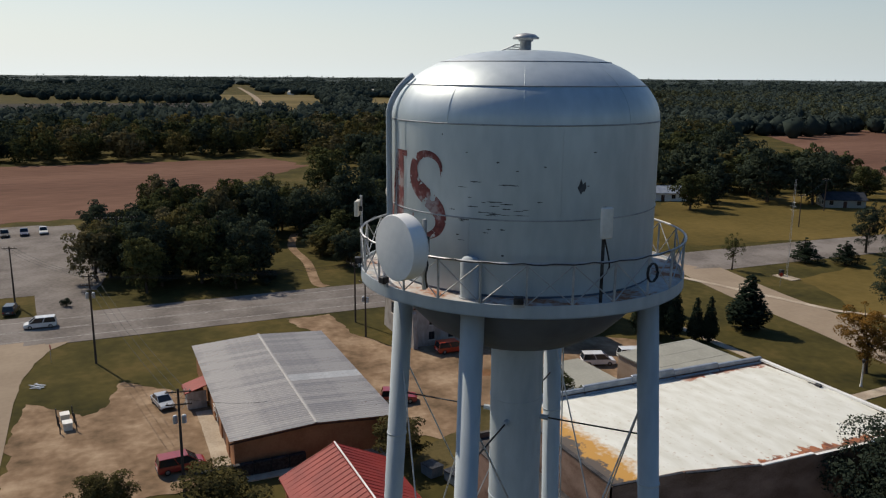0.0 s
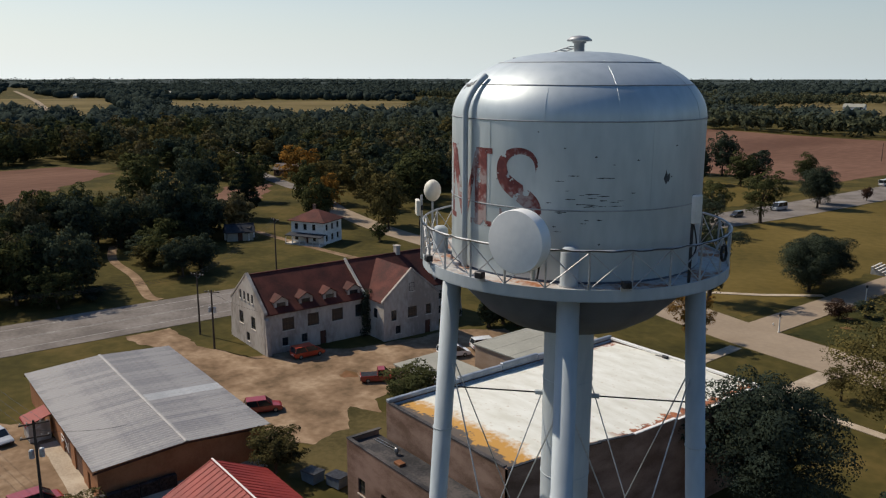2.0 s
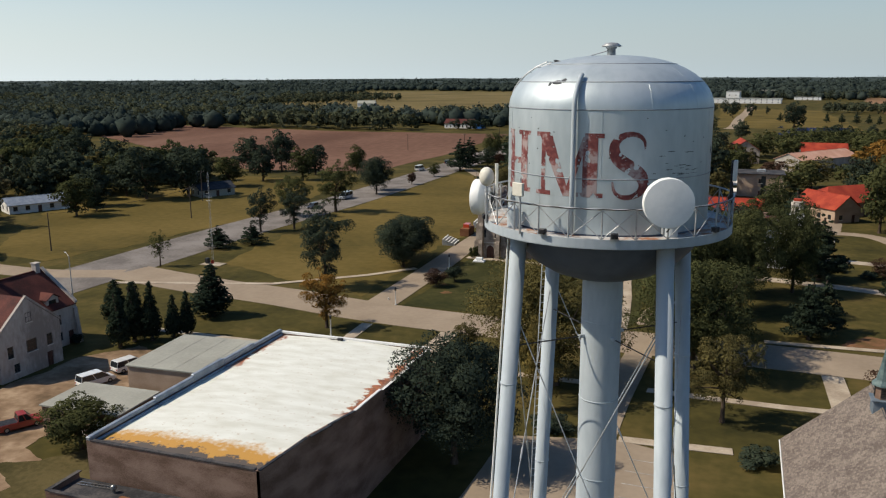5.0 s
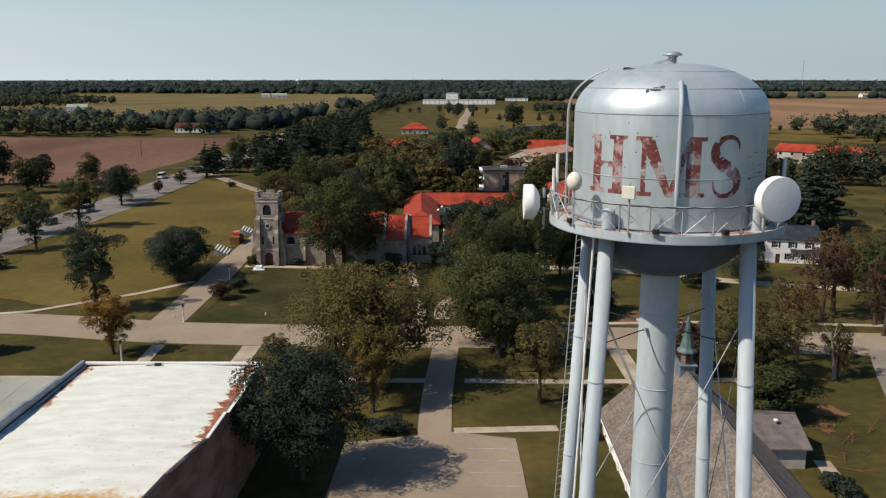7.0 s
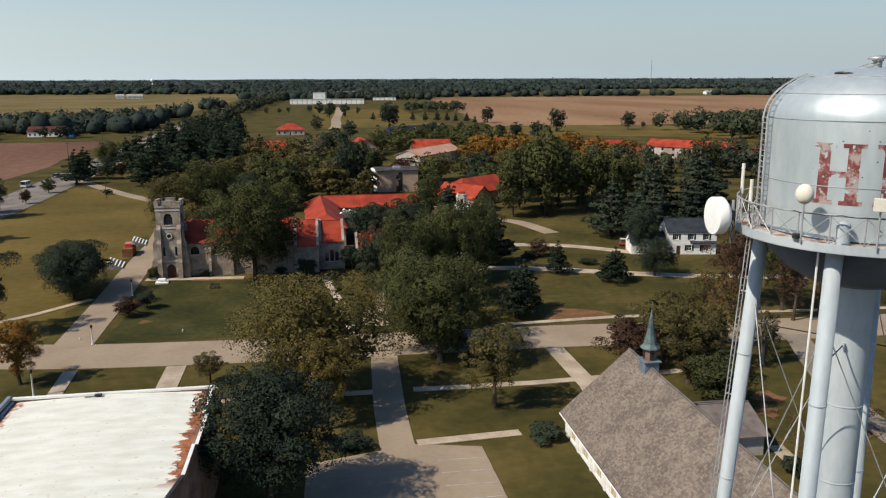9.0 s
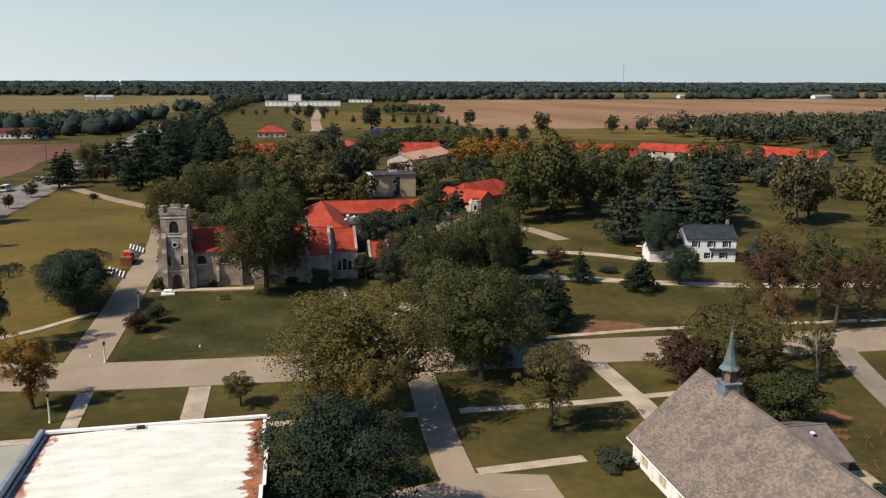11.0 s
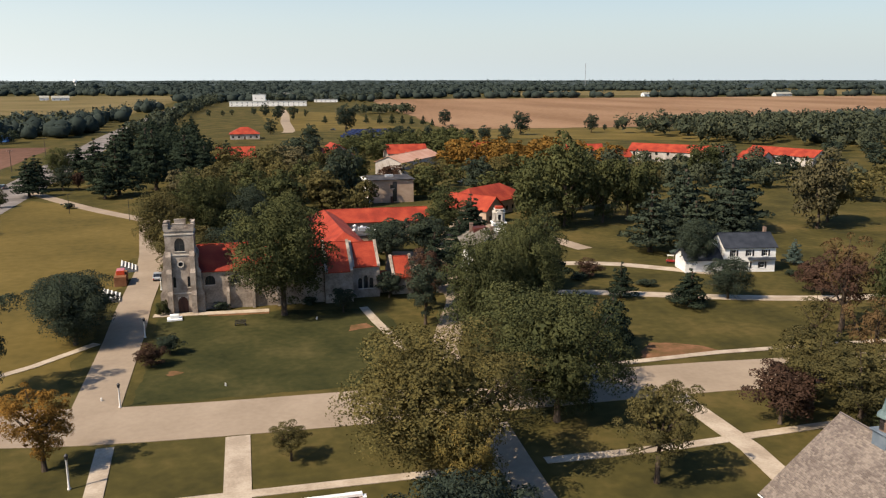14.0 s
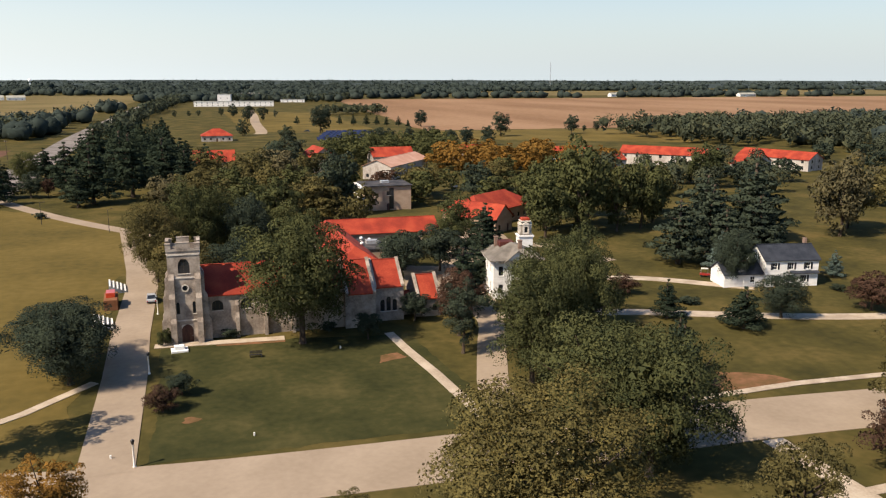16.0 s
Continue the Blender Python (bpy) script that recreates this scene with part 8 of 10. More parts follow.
for x, y in ((28.8, 33.6), (13.4, 4.6), (-2.6, 3.0), (83, 88)):
    s = thing("marker_post", pose(x, y, 0.03), "small pale marker post on the lawn", "post")
    bm = bmesh.new()
    box(bm, -0.11, 0.11, -0.11, 0.11, 0, 0.45, bevel=0.03)
    part("shaft", bm, M_POST, s)
for x, y, r in ((-8.6, 57.0, 96), (-8.4, 82.5, 96)):
    b = thing("bleacher", pose(x, y, 0, 0, 0, r), "small white tiered bleacher beside the drive", "bleacher", "bleachers")
    for k in range(5):
        bm = bmesh.new()
        box(bm, -3.0, 3.0, -1.6 + 0.7 * k, -1.3 + 0.7 * k, 0.42 + 0.3 * k, 0.47 + 0.3 * k)
        part("plank", bm, M_POST, b)
    for sx in (-2.6, 0, 2.6):
        bm = bmesh.new()
        prism(bm, [(-1.6, 0), (1.6, 0), (1.6, 1.6), (1.4, 1.6), (-1.6, 0.42)], -0.04, 0.04, pose(sx, 0, 0, 0, 0, 90))
        part("frame", bm, M_GALV, b)
cv = thing("announcer_stand", pose(-8.4, 70.0, 0, 0, 0, 94), "small red brick stand beside the drive", "stand")
bm = bmesh.new()
box(bm, -3.2, 3.2, -1.2, 1.2, 0, 2.0, bevel=0.04)
part("base", bm, M_DIRT, cv)
bm = bmesh.new()
box(bm, -1.2, 1.6, -0.8, 0.8, 2.0, 2.9, bevel=0.04)
part("cover", bm, P_ORANGE, cv, "orange-red cover")
# ---- trees ----
def core_mesh(level):
    bm = bmesh.new()
    bmesh.ops.create_icosphere(bm, subdivisions=level, radius=1.0)
    tri = np.array([[v.co[:] for v in f.verts] for f in bm.faces])
    bm.free()
    return tri


CORE = {1: core_mesh(1), 2: core_mesh(2)}


def cores(rng, centres, sizes, level):
    """Lumpy hearts of foliage that fill the crowns: corner points and normals."""
    base = CORE[level]
    n = len(centres)
    ph = rng.uniform(0, 6.28, (n, 1, 1, 3))
    d = base[None]
    lump = 1 + 0.16 * np.sin(3.1 * d[..., 0:1] + ph[..., 0:1]) + 0.14 * np.sin(3.7 * d[..., 1:2] + ph[..., 1:2]) + 0.12 * np.sin(4.3 * d[..., 2:3] + ph[..., 2:3])
    p = d * lump * np.asarray(sizes).reshape(n, 1, 1, 3) + np.asarray(centres).reshape(n, 1, 1, 3)
    nn = np.broadcast_to(d, p.shape)
    return p.reshape(-1, 3), nn.reshape(-1, 3)


def leaf_tris(rng, centres, radii, counts, size, up=0.35, flat=1.0, heart=None):
    """Leaf sprays on the shells of clumps: corner points, and normals that follow clump and crown."""
    idx = np.repeat(np.arange(len(centres)), counts)
    n = len(idx)
    d = rng.normal(size=(n, 3))
    d[:, 2] += up
    d /= np.linalg.norm(d, axis=1)[:, None]
    r = radii[idx] * rng.uniform(0.74, 1.08, n)
    p = centres[idx] + d * r[:, None] * np.array([1, 1, flat])
    nrm = d + rng.normal(size=(n, 3)) * 0.5
    nrm /= np.linalg.norm(nrm, axis=1)[:, None]
    t = np.cross(nrm, rng.normal(size=(n, 3)))
    t /= np.linalg.norm(t, axis=1)[:, None] + 1e-9
    b = np.cross(nrm, t)
    s = (size * rng.uniform(0.6, 1.3, n))[:, None]
    w = s * rng.uniform(0.45, 0.7, n)[:, None]
    q = np.stack([p - t * s * 0.5 - b * w * 0.5, p + t * s * 0.5 - b * w * 0.3, p + t * s * 0.1 + b * w], 1)
    soft = d * 0.8 + nrm * 0.85 + np.array([0, 0, 0.1])
    if heart is not None:
        out = p - (heart[idx] if np.ndim(heart) > 1 else heart)
        soft = soft + out / (np.linalg.norm(out, axis=1)[:, None] + 1e-6) * 0.6
    soft /= np.linalg.norm(soft, axis=1)[:, None]
    return q.reshape(-1, 3), np.repeat(soft, 3, axis=0)


def leaf_mesh(name, pts, nrm, material):
    me = bpy.data.meshes.new(name)
    n = len(pts)
    me.vertices.add(n)
    me.vertices.foreach_set("co", pts.astype(np.float32).ravel())
    me.loops.add(n)
    me.loops.foreach_set("vertex_index", np.arange(n, dtype=np.int32))
    me.polygons.add(n // 3)
    me.polygons.foreach_set("loop_start", np.arange(0, n, 3, dtype=np.int32))
    me.update(calc_edges=True)
    me.normals_split_custom_set_from_vertices(nrm.astype(np.float32))
    me.materials.append(material)
    return me


def crown_broad(rng, h, w, n_leaf, size, base=0.22, clumps=34, airy=0.0):
    zc, rz = h * (base + (1 - base) / 2), h * (1 - base) / 2
    d = rng.normal(size=(clumps, 3))
    d /= np.linalg.norm(d, axis=1)[:, None]
    rad = rng.uniform(0.35 - 0.2 * airy, 0.9 + airy * 0.15, clumps) ** 0.5
    az = np.arctan2(d[:, 1], d[:, 0])
    lump = 1 + 0.13 * np.sin(2 * az + rng.uniform(0, 6)) + 0.1 * np.sin(5 * az + rng.uniform(0, 6)) * (1 - np.abs(d[:, 2])) + 0.14 * np.sin(4 * d[:, 2] + 3 * az + rng.uniform(0, 6)) + rng.normal(size=clumps) * 0.11
    c = d * np.minimum(rad * lump, 1.06)[:, None] * np.array([w / 2 * 0.94, w / 2 * 0.94, rz * 0.93])
    c[:, 2] += zc
    low = c[:, 2] < h * (base + 0.16)
    c[low, :2] *= 0.9
    r = rng.uniform(0.06, 0.165, clumps) * w * (1 - 0.3 * airy)
    cnt = np.maximum((n_leaf * r ** 2 / (r ** 2).sum()).astype(int), 8)
    heart = np.array([0, 0, zc * 0.85])
    p, nn = leaf_tris(rng, c, r, cnt, size, 0.75, 0.8, heart)
    k = int(46 * (1 - 0.75 * airy))  # inner boughs that close the crown
    ic = rng.normal(size=(k, 3))
    ic *= (rng.uniform(0.05, 0.66, k) ** 0.6 / np.linalg.norm(ic, axis=1))[:, None] * np.array([w / 2, w / 2, rz]) * 0.78
    ic[:, 2] += zc
    cp, cn = leaf_tris(rng, ic, np.full(k, 0.14 * w), np.full(k, 26 if n_leaf > 5000 else 8 if n_leaf > 900 else 4), (0.05 if n_leaf > 5000 else 0.085) * w, 0.0, 0.9, heart)
    return (np.concatenate([p, cp]), np.concatenate([nn, cn])), c


def crown_pine(rng, h, w, n_leaf, size, narrow=False):
    layers = 16 if narrow else 10
    cs, rs = [], []
    for k in range(layers):
        f = k / (layers - 1)
        z = h * ((0.14 if narrow else 0.2) + (0.84 if narrow else 0.78) * f)
        reach = w / 2 * ((1 - f) ** (0.55 if not narrow else 0.45)) * (1 if narrow else rng.uniform(0.7, 1.15)) * (1 if not narrow else (0.75 + 0.25 * math.sin(3.14 * min(f * 1.6, 1)))) + 0.12
        m = 7 if f < 0.8 else 4
        for j in range(m):
            a = 2 * math.pi * (j + rng.uniform(-0.3, 0.3)) / m + k * 1.3
            q = reach * rng.uniform(0.5, 0.95) if narrow else reach * rng.uniform(0.3, 1.05)
            cs.append((q * math.cos(a), q * math.sin(a), z - 0.12 * q + rng.uniform(-0.2, 0.2)))
            rs.append(max(0.3, reach * (0.42 if narrow else 0.36)))
    cs, rs = np.array(cs), np.array(rs)
    cnt = np.maximum((n_leaf * rs ** 2 / (rs ** 2).sum()).astype(int), 6)
    p, nn = leaf_tris(rng, cs, rs, cnt, size, 0.2, 0.38 if not narrow else 1.1, np.array([0, 0, h * 0.35]))
    k = 24
    ic = np.column_stack([rng.normal(size=(k, 2)) * w * 0.08, np.linspace(0.16, 0.82, k) * h])
    cp, cn = leaf_tris(rng, ic, (0.15 - 0.1 * np.linspace(0, 1, k)) * w, np.full(k, 14 if n_leaf > 1200 else 6), 0.1 * w, 0.0, 1.0, np.array([0, 0, h * 0.35]))
    return (np.concatenate([p, cp]), np.concatenate([nn, cn])), cs


def limb_mesh(rng, h, w, centres, base, n_limb=8, forks=True):
    bm = bmesh.new()
    r0 = 0.022 * h + 0.05
    top = h * (base + 0.34)
    pts = [Vector((0, 0, -0.1)), Vector((rng.uniform(-0.02, 0.02) * h, rng.uniform(-0.02, 0.02) * h, top * 0.5)), Vector((rng.uniform(-0.03, 0.03) * h, rng.uniform(-0.03, 0.03) * h, top))]
    tube(bm, pts[0], pts[0].lerp(pts[1], 0.25), r0 * 1.35, 8, r0)
    tube(bm, pts[0].lerp(pts[1], 0.25), pts[1], r0, 8, r0 * 0.8)
    tube(bm, pts[1], pts[2], r0 * 0.8, 8, r0 * 0.5)
    pick = rng.permutation(len(centres))[:n_limb]
    for i in pick:
        e = Vector(centres[i])
        s = pts[1].lerp(pts[2], rng.uniform(0.1, 1.0)) if forks else Vector((0, 0, max(0.3, e.z * 0.95)))
        m = s.lerp(e, 0.5) + Vector((0, 0, -0.06 * h if not forks else 0)) * 0.5
        tube(bm, s, m, r0 * 0.42, 5, r0 * 0.26, caps=False)
        tube(bm, m, e, r0 * 0.26, 5, r0 * 0.08, caps=False)
    return bm


def proto(kind, seed, h, w, n_leaf, size, leaf, bark=None, **kw):
    """A tree of its own, kept to be copied: trunk with limbs, and a crown of leaves."""
    rng = np.random.default_rng(seed)
    if kind == "broad":
        pts, c = crown_broad(rng, h, w, n_leaf, size, **kw)
        bm = limb_mesh(rng, h, w, c, kw.get("base", 0.22), 12)
    else:
        pts, c = crown_pine(rng, h, w, n_leaf, size, narrow=kind == "column")
        bm = limb_mesh(rng, h, w, c, 0.6, 6, forks=False)
    t_me = bpy.data.meshes.new("trunk")
    bm.to_mesh(t_me)
    bm.free()
    t_me.materials.append(bark or M_BARK)
    return {"trunk": t_me, "crown": leaf_mesh("crown", *pts, leaf), "pts": pts[0], "nrm": pts[1], "h": h, "w": w}


BIG = [proto("broad", 1 + k, 18, 16, 30000, 0.29, L_MID, clumps=105, base=0.08) for k in range(3)]
WIDE = [proto("broad", 7, 18, 16, 42000, 0.22, L_OLIVE, clumps=130, base=0.05, airy=0.05)]
MEDIUM = [proto("broad", 11 + k, 10, 9, 7500, 0.3, L_MID, clumps=62, base=0.07) for k in range(3)]
AIRY = [proto("broad", 21 + k, 14, 11, 15000, 0.22, L_OLIVE, clumps=64, base=0.14, airy=0.8) for k in range(2)]
SPARSE = [proto("broad", 26, 12, 9, 5600, 0.2, L_MAROON, bark=M_BARK, clumps=44, base=0.2, airy=1.0)]
SHRUB = [proto("broad", 31 + k, 3.2, 4.0, 2400, 0.22, L_DEEP, clumps=30, base=0.0) for k in range(2)]
PINE = [proto("pine", 41 + k, 15, 8.5, 7000, 0.46, L_PINE) for k in range(2)]
SPRUCE = [proto("pine", 51, 8, 5.6, 4800, 0.3, L_PINE)]
COLUMN = [proto("column", 55, 9, 2.8, 4800, 0.28, L_PINE)]
MIDB = [proto("broad", 61 + k, 14, 12, 3300, 0.62, L_MID, clumps=60, base=0.04) for k in range(4)]
MIDP = [proto("pine", 71 + k, 15, 9, 3000, 0.62, L_PINE) for k in range(2)]
LOWB = [proto("broad", 81 + k, 14, 12, 800, 1.15, L_MID, clumps=34, base=0.03) for k in range(4)]
LOWP = [proto("pine", 91 + k, 15, 9, 1000, 0.95, L_PINE) for k in range(2)]
TREE_N = [0]


def tree(x, y, h, w, protos, leaf, label, group="", category="tree", name="tree"):
    TREE_N[0] += 1
    rng = random.Random(TREE_N[0])
    p = protos[TREE_N[0] % len(protos)]
    t = thing(name, pose(x, y, 0, 0, 0, rng.uniform(0, 360)), label, category, group)
    t.scale = (w / p["w"], w / p["w"], h / p["h"])
    for key in ("trunk", "crown"):
        o = new(key, p[key])
        o.parent = t
        if key == "crown" and p[key].materials[0] is not leaf:
            o.material_slots[0].link = "OBJECT"
            o.material_slots[0].material = leaf
    return t


G, D_, O_ = "tall leafy tree with a dense green crown", "dark green tree with a round dense crown", "tall tree with thinning olive-yellow leaves"
# garden, street and campus trees
tree(52.5, -8.5, 16.0, 18.5, BIG, L_MID, G)
tree(-12.2, 36.8, 10.5, 14.5, BIG, L_DEEP, D_)
tree(-18.4, 7.5, 17.0, 12.5, AIRY, L_DEEP, "open dark-leaved tree with bare limbs showing")
tree(20.8, -20.6, 5.0, 5.0, AIRY, L_OLIVE, "very small young tree on the verge")
tree(87.5, -22.0, 10.5, 12.0, AIRY, L_OLIVE, O_)
tree(92.0, -15.5, 9.0, 10.0, MEDIUM, L_OLIVE, O_)
tree(112.0, 2.5, 15.0, 11.0, SPARSE, L_MAROON, "thin tree with sparse reddish-brown leaves")
tree(118.0, -7.0, 13.0, 9.0, SPARSE, L_MAROON, "thin tree with sparse reddish-brown leaves")
tree(104.0, -1.5, 9.0, 8.0, SPARSE, L_OLIVE, "thin tree with sparse yellowing leaves")
tree(2.6, 15.2, 3.6, 4.6, MEDIUM, L_MAROON, "small dark-leaved ornamental tree")
tree(4.9, 20.4, 3.4, 4.2, MEDIUM, L_DEEP, "small dark-leaved ornamental tree")
tree(127.0, 27.0, 7.5, 9.0, MEDIUM, L_MAROON, "round tree with dark maroon leaves")
tree(73.2, 7.0, 9.5, 6.5, SPRUCE, L_PINE, "dark spruce at the roadside")
tree(34.0, 37.0, 5.0, 4.6, MEDIUM, L_DEEP, "small dark tree against the church wall")
tree(44.0, 45.0, 5.5, 6.0, MEDIUM, L_DEEP, "small dark tree against the church wall")
tree(49.0, 34.5, 13.0, 8.5, AIRY, L_MAROON, "tall thin brownish tree beside the drive")
tree(53.5, 47.0, 13.0, 8.0, PINE, L_PINE, "ragged dark pine beside the drive")
tree(60.5, 27.0, 18.0, 12.0, BIG, L_MID, G)
tree(70.0, 33.0, 18.5, 12.0, BIG, L_MID, G)
tree(75.5, 45.0, 14.0, 10.0, PINE, L_PINE, "tall dark pine by the ornate house")
tree(49.0, 75.0, 10.0, 10.0, MEDIUM, L_DEEP, D_)
tree(63.5, 92.0, 10.0, 9.0, MEDIUM, L_MID, G)
tree(74.0, 92.0, 13.0, 10.0, PINE, L_PINE, "tall dark pine behind the school")
tree(5.8, 61.0, 12.0, 13.0, BIG, L_OLIVE, O_)
tree(14.5, 66.0, 13.0, 13.0, BIG, L_DEEP, D_)
tree(24.0, 72.0, 12.0, 12.0, MEDIUM, L_MID, G)
tree(4.0, 80.0, 12.0, 12.0, MEDIUM, L_OLIVE, O_)
tree(28.0, 104.0, 13.0, 12.0, MEDIUM, L_MID, G)
tree(2.0, 43.0, 3.0, 2.6, SHRUB, L_MID, "clipped evergreen beside the church door")
tree(-28.2, -16.8, 9.2, 6.4, COLUMN, L_PINE, "broad dark cypress on the lawn")
tree(-31.8, -36.0, 9.4, 3.2, COLUMN, L_PINE, "narrow dark cypress in a row")
tree(-31.7, -32.8, 9.6, 3.2, COLUMN, L_PINE, "narrow dark cypress in a row")
tree(-29.2, -31.6, 9.6, 3.0, COLUMN, L_PINE, "narrow dark cypress in a row")
tree(-27.0, -29.0, 7.0, 2.6, COLUMN, L_PINE, "narrow dark cypress in a row")
tree(-25.4, -27.6, 7.4, 2.6, COLUMN, L_PINE, "narrow dark cypress in a row")
tree(-34.5, -29.0, 8.6, 3.4, COLUMN, L_PINE, "narrow dark cypress in a row")
tree(-43.0, -24.0, 7.0, 4.4, COLUMN, L_PINE, "dark clipped evergreen on the lawn")
tree(-11.0, -66.5, 6.6, 8.6, MEDIUM, L_MID, "leafy tree over the garage")
tree(-6.8, -88.2, 5.4, 6.6, MEDIUM, L_OLIVE, "small olive-leaved tree beside the workshop")
tree(0.5, -108.6, 6.6, 9.0, MEDIUM, L_OLIVE, "small leafy tree below the tower")
tree(-6.0, -118.0, 5.6, 6.0, MEDIUM, L_OLIVE, "small leafy tree beside the yard")
tree(-56.0, 40.0, 5.5, 6.0, SPRUCE, L_PINE, "dark spruce at the roadside")
tree(-56.5, 62.0, 12.0, 10.0, AIRY, L_DEEP, D_)
tree(-66.5, 141.0, 12.0, 9.0, MEDIUM, L_MID, G)
tree(-57.0, 264.0, 14.0, 12.0, BIG, L_MID, G)
tree(-48.7, 227.0, 9.0, 9.0, MEDIUM, L_DEEP, D_)
tree(-42.9, 226.0, 7.5, 5.0, MEDIUM, L_MAROON, "small maroon-leaved tree on the lawn")
tree(-60.2, 160.4, 5.0, 4.0, MEDIUM, L_MAROON, "small maroon-leaved tree on the lawn")
tree(-60.7, 187.0, 5.5, 5.0, MEDIUM, L_MID, G)
tree(-38.3, 178.9, 2.2, 4.0, SHRUB, L_DEEP, "clipped dark shrub by the drive")
tree(36.6, -38.5, 12.5, 7.0, AIRY, L_GOLD, "smaller olive-leaved tree beside the alley")
tree(36.2, -29.5, 18.8, 20.0, WIDE, L_TURNING, O_)
tree(30.6, -56.0, 15.4, 13.6, BIG, L_DEEP, "dark green tree hugging the brick hall")
tree(53.8, -17.8, 17.5, 15.5, BIG, L_MID, G)
tree(52.2, 11, 18.6, 13, BIG, L_MID, G)
tree(60.5, 14.6, 19.5, 12, BIG, L_MID, G)
tree(46.9, 26, 12, 8.6, AIRY, L_DEEP, "dark thin-leaved tree beside the lane")
tree(58.2, -35.2, 12.6, 9, AIRY, L_OLIVE, "small open tree with yellowing leaves")
tree(23.4, 38, 22.2, 19, BIG, L_MID, G)
tree(-10.2, 29, 12, 13.2, BIG, L_DEEP, D_)
tree(-5.6, -16.4, 10.4, 9, AIRY, L_ORANGE, "small street tree turning golden yellow")
tree(80.4, -25.3, 8.4, 8.6, MEDIUM, L_MAROON, "low tree with dark maroon leaves")
tree(86.5, -31.8, 12, 12.5, AIRY, L_OLIVE, O_)
tree(92, -26, 11, 11, AIRY, L_OLIVE, O_)
tree(86.9, -40.2, 7.9, 9, MEDIUM, L_MID, G)
tree(98.3, -19.5, 13.5, 9.0, SPARSE, L_RUSSET, "thin tree with sparse russet leaves")
tree(119.5, -1.0, 17, 11.5, AIRY, L_MID, G)
tree(125.5, -3.5, 13, 9, SPARSE, L_MAROON, "thin tree with sparse reddish-brown leaves")
tree(131.5, 1.0, 14, 9.5, SPARSE, L_OLIVE, "thin tree with sparse yellowing leaves")
tree(116.0, 6.6, 16.5, 12, SPARSE, L_RUSSET, "thin tree with sparse russet leaves")
tree(141, 9, 15, 11, AIRY, L_OLIVE, O_)
tree(70.6, 2.4, 10.2, 6, SPRUCE, L_PINE, "dark spruce at the roadside")
tree(107.5, 27.6, 8.8, 8.8, BIG, L_DEEP, "round dense tree before the white house")
tree(97.3, 24.6, 7.3, 7, SPRUCE, L_PINE, "broad dark spruce on the lawn")
tree(87.7, 33.4, 7.2, 5, SPRUCE, L_PINE, "dark spruce on the wide lawn")
tree(88.7, 50.6, 4, 5.6, MEDIUM, L_MAROON, "small tree with dark maroon leaves")
tree(114.0, 50.5, 12.5, 9.5, BIG, L_DEEP, "dark leafy tree leaning over the white house")
tree(-0.8, 87, 18, 14, BIG, L_OLIVE, O_)
tree(7, 97, 21, 16, BIG, L_MID, G)
tree(18.9, 96.6, 17, 12, BIG, L_DEEP, D_)
tree(13, 112, 16, 13, BIG, L_MID, G)
tree(28.5, 127, 16.4, 14, MIDB, L_MID, G, "campus trees")
tree(51.2, 82.9, 9.6, 10.6, MEDIUM, L_DEEP, D_)
tree(58.9, 79.7, 10.6, 10.8, MEDIUM, L_DEEP, D_)
tree(69.8, 101, 13.8, 11, MEDIUM, L_MID, G)
tree(63, 64, 12, 8.5, PINE, L_PINE, "ragged dark pine beside the drive")
tree(-58.2, 228.7, 13.5, 11, MIDP, L_PINE, "tall dark pine in the campus stand", "campus pines")
tree(-53.1, 285.6, 13, 13, MIDP, L_PINE, "tall dark pine in the campus stand", "campus pines")
tree(-57, 211, 14, 11, MIDP, L_PINE, "tall dark pine in the campus stand", "campus pines")
tree(-30, 200, 13.5, 10, MIDP, L_PINE, "tall dark pine in the campus stand", "campus pines")
tree(-26, 206.4, 22, 15, MIDP, L_PINE, "tall dark pine in the campus stand", "campus pines")
tree(-14.4, 219.3, 24, 15, MIDP, L_PINE, "tall dark pine in the campus stand", "campus pines")
tree(-3.3, 233.9, 21, 15, MIDP, L_PINE, "tall dark pine in the campus stand", "campus pines")
tree(-33.8, 294.9, 21, 15, MIDP, L_PINE, "tall dark pine in the campus stand", "campus pines")
tree(-20, 252, 23, 15, MIDP, L_PINE, "tall dark pine in the campus stand", "campus pines")
tree(4, 222, 17, 12, MIDP, L_PINE, "tall dark pine in the campus stand", "campus pines")
tree(-38, 236, 19, 14, MIDP, L_PINE, "tall dark pine in the campus stand", "campus pines")
tree(25.7, 193.3, 18, 15.5, MIDB, L_OLIVE, "tree on the campus, partly turned olive", "campus trees")
tree(36.7, 206.3, 17.5, 16, MIDB, L_PALE, "tree on the campus, partly turned olive", "campus trees")
tree(48.1, 286.7, 17, 19, MIDB, L_DEEP, "tree on the campus, partly turned olive", "campus trees")
tree(49.3, 159.8, 20, 14, MIDB, L_DEEP, "tree on the campus, partly turned olive", "campus trees")
tree(41.6, 149.7, 13.6, 15, MIDB, L_OLIVE, "tree on the campus, partly turned olive", "campus trees")
tree(7.6, 197.8, 12, 12, MIDB, L_OLIVE, "tree on the campus, partly turned olive", "campus trees")
tree(85.8, 193.9, 12.4, 17, MIDB, L_OLIVE, "tree on the campus, partly turned olive", "campus trees")
tree(18, 168, 15, 14, MIDB, L_MID, "tree on the campus, partly turned olive", "campus trees")
tree(30, 172, 15, 14, MIDB, L_OLIVE, "tree on the campus, partly turned olive", "campus trees")
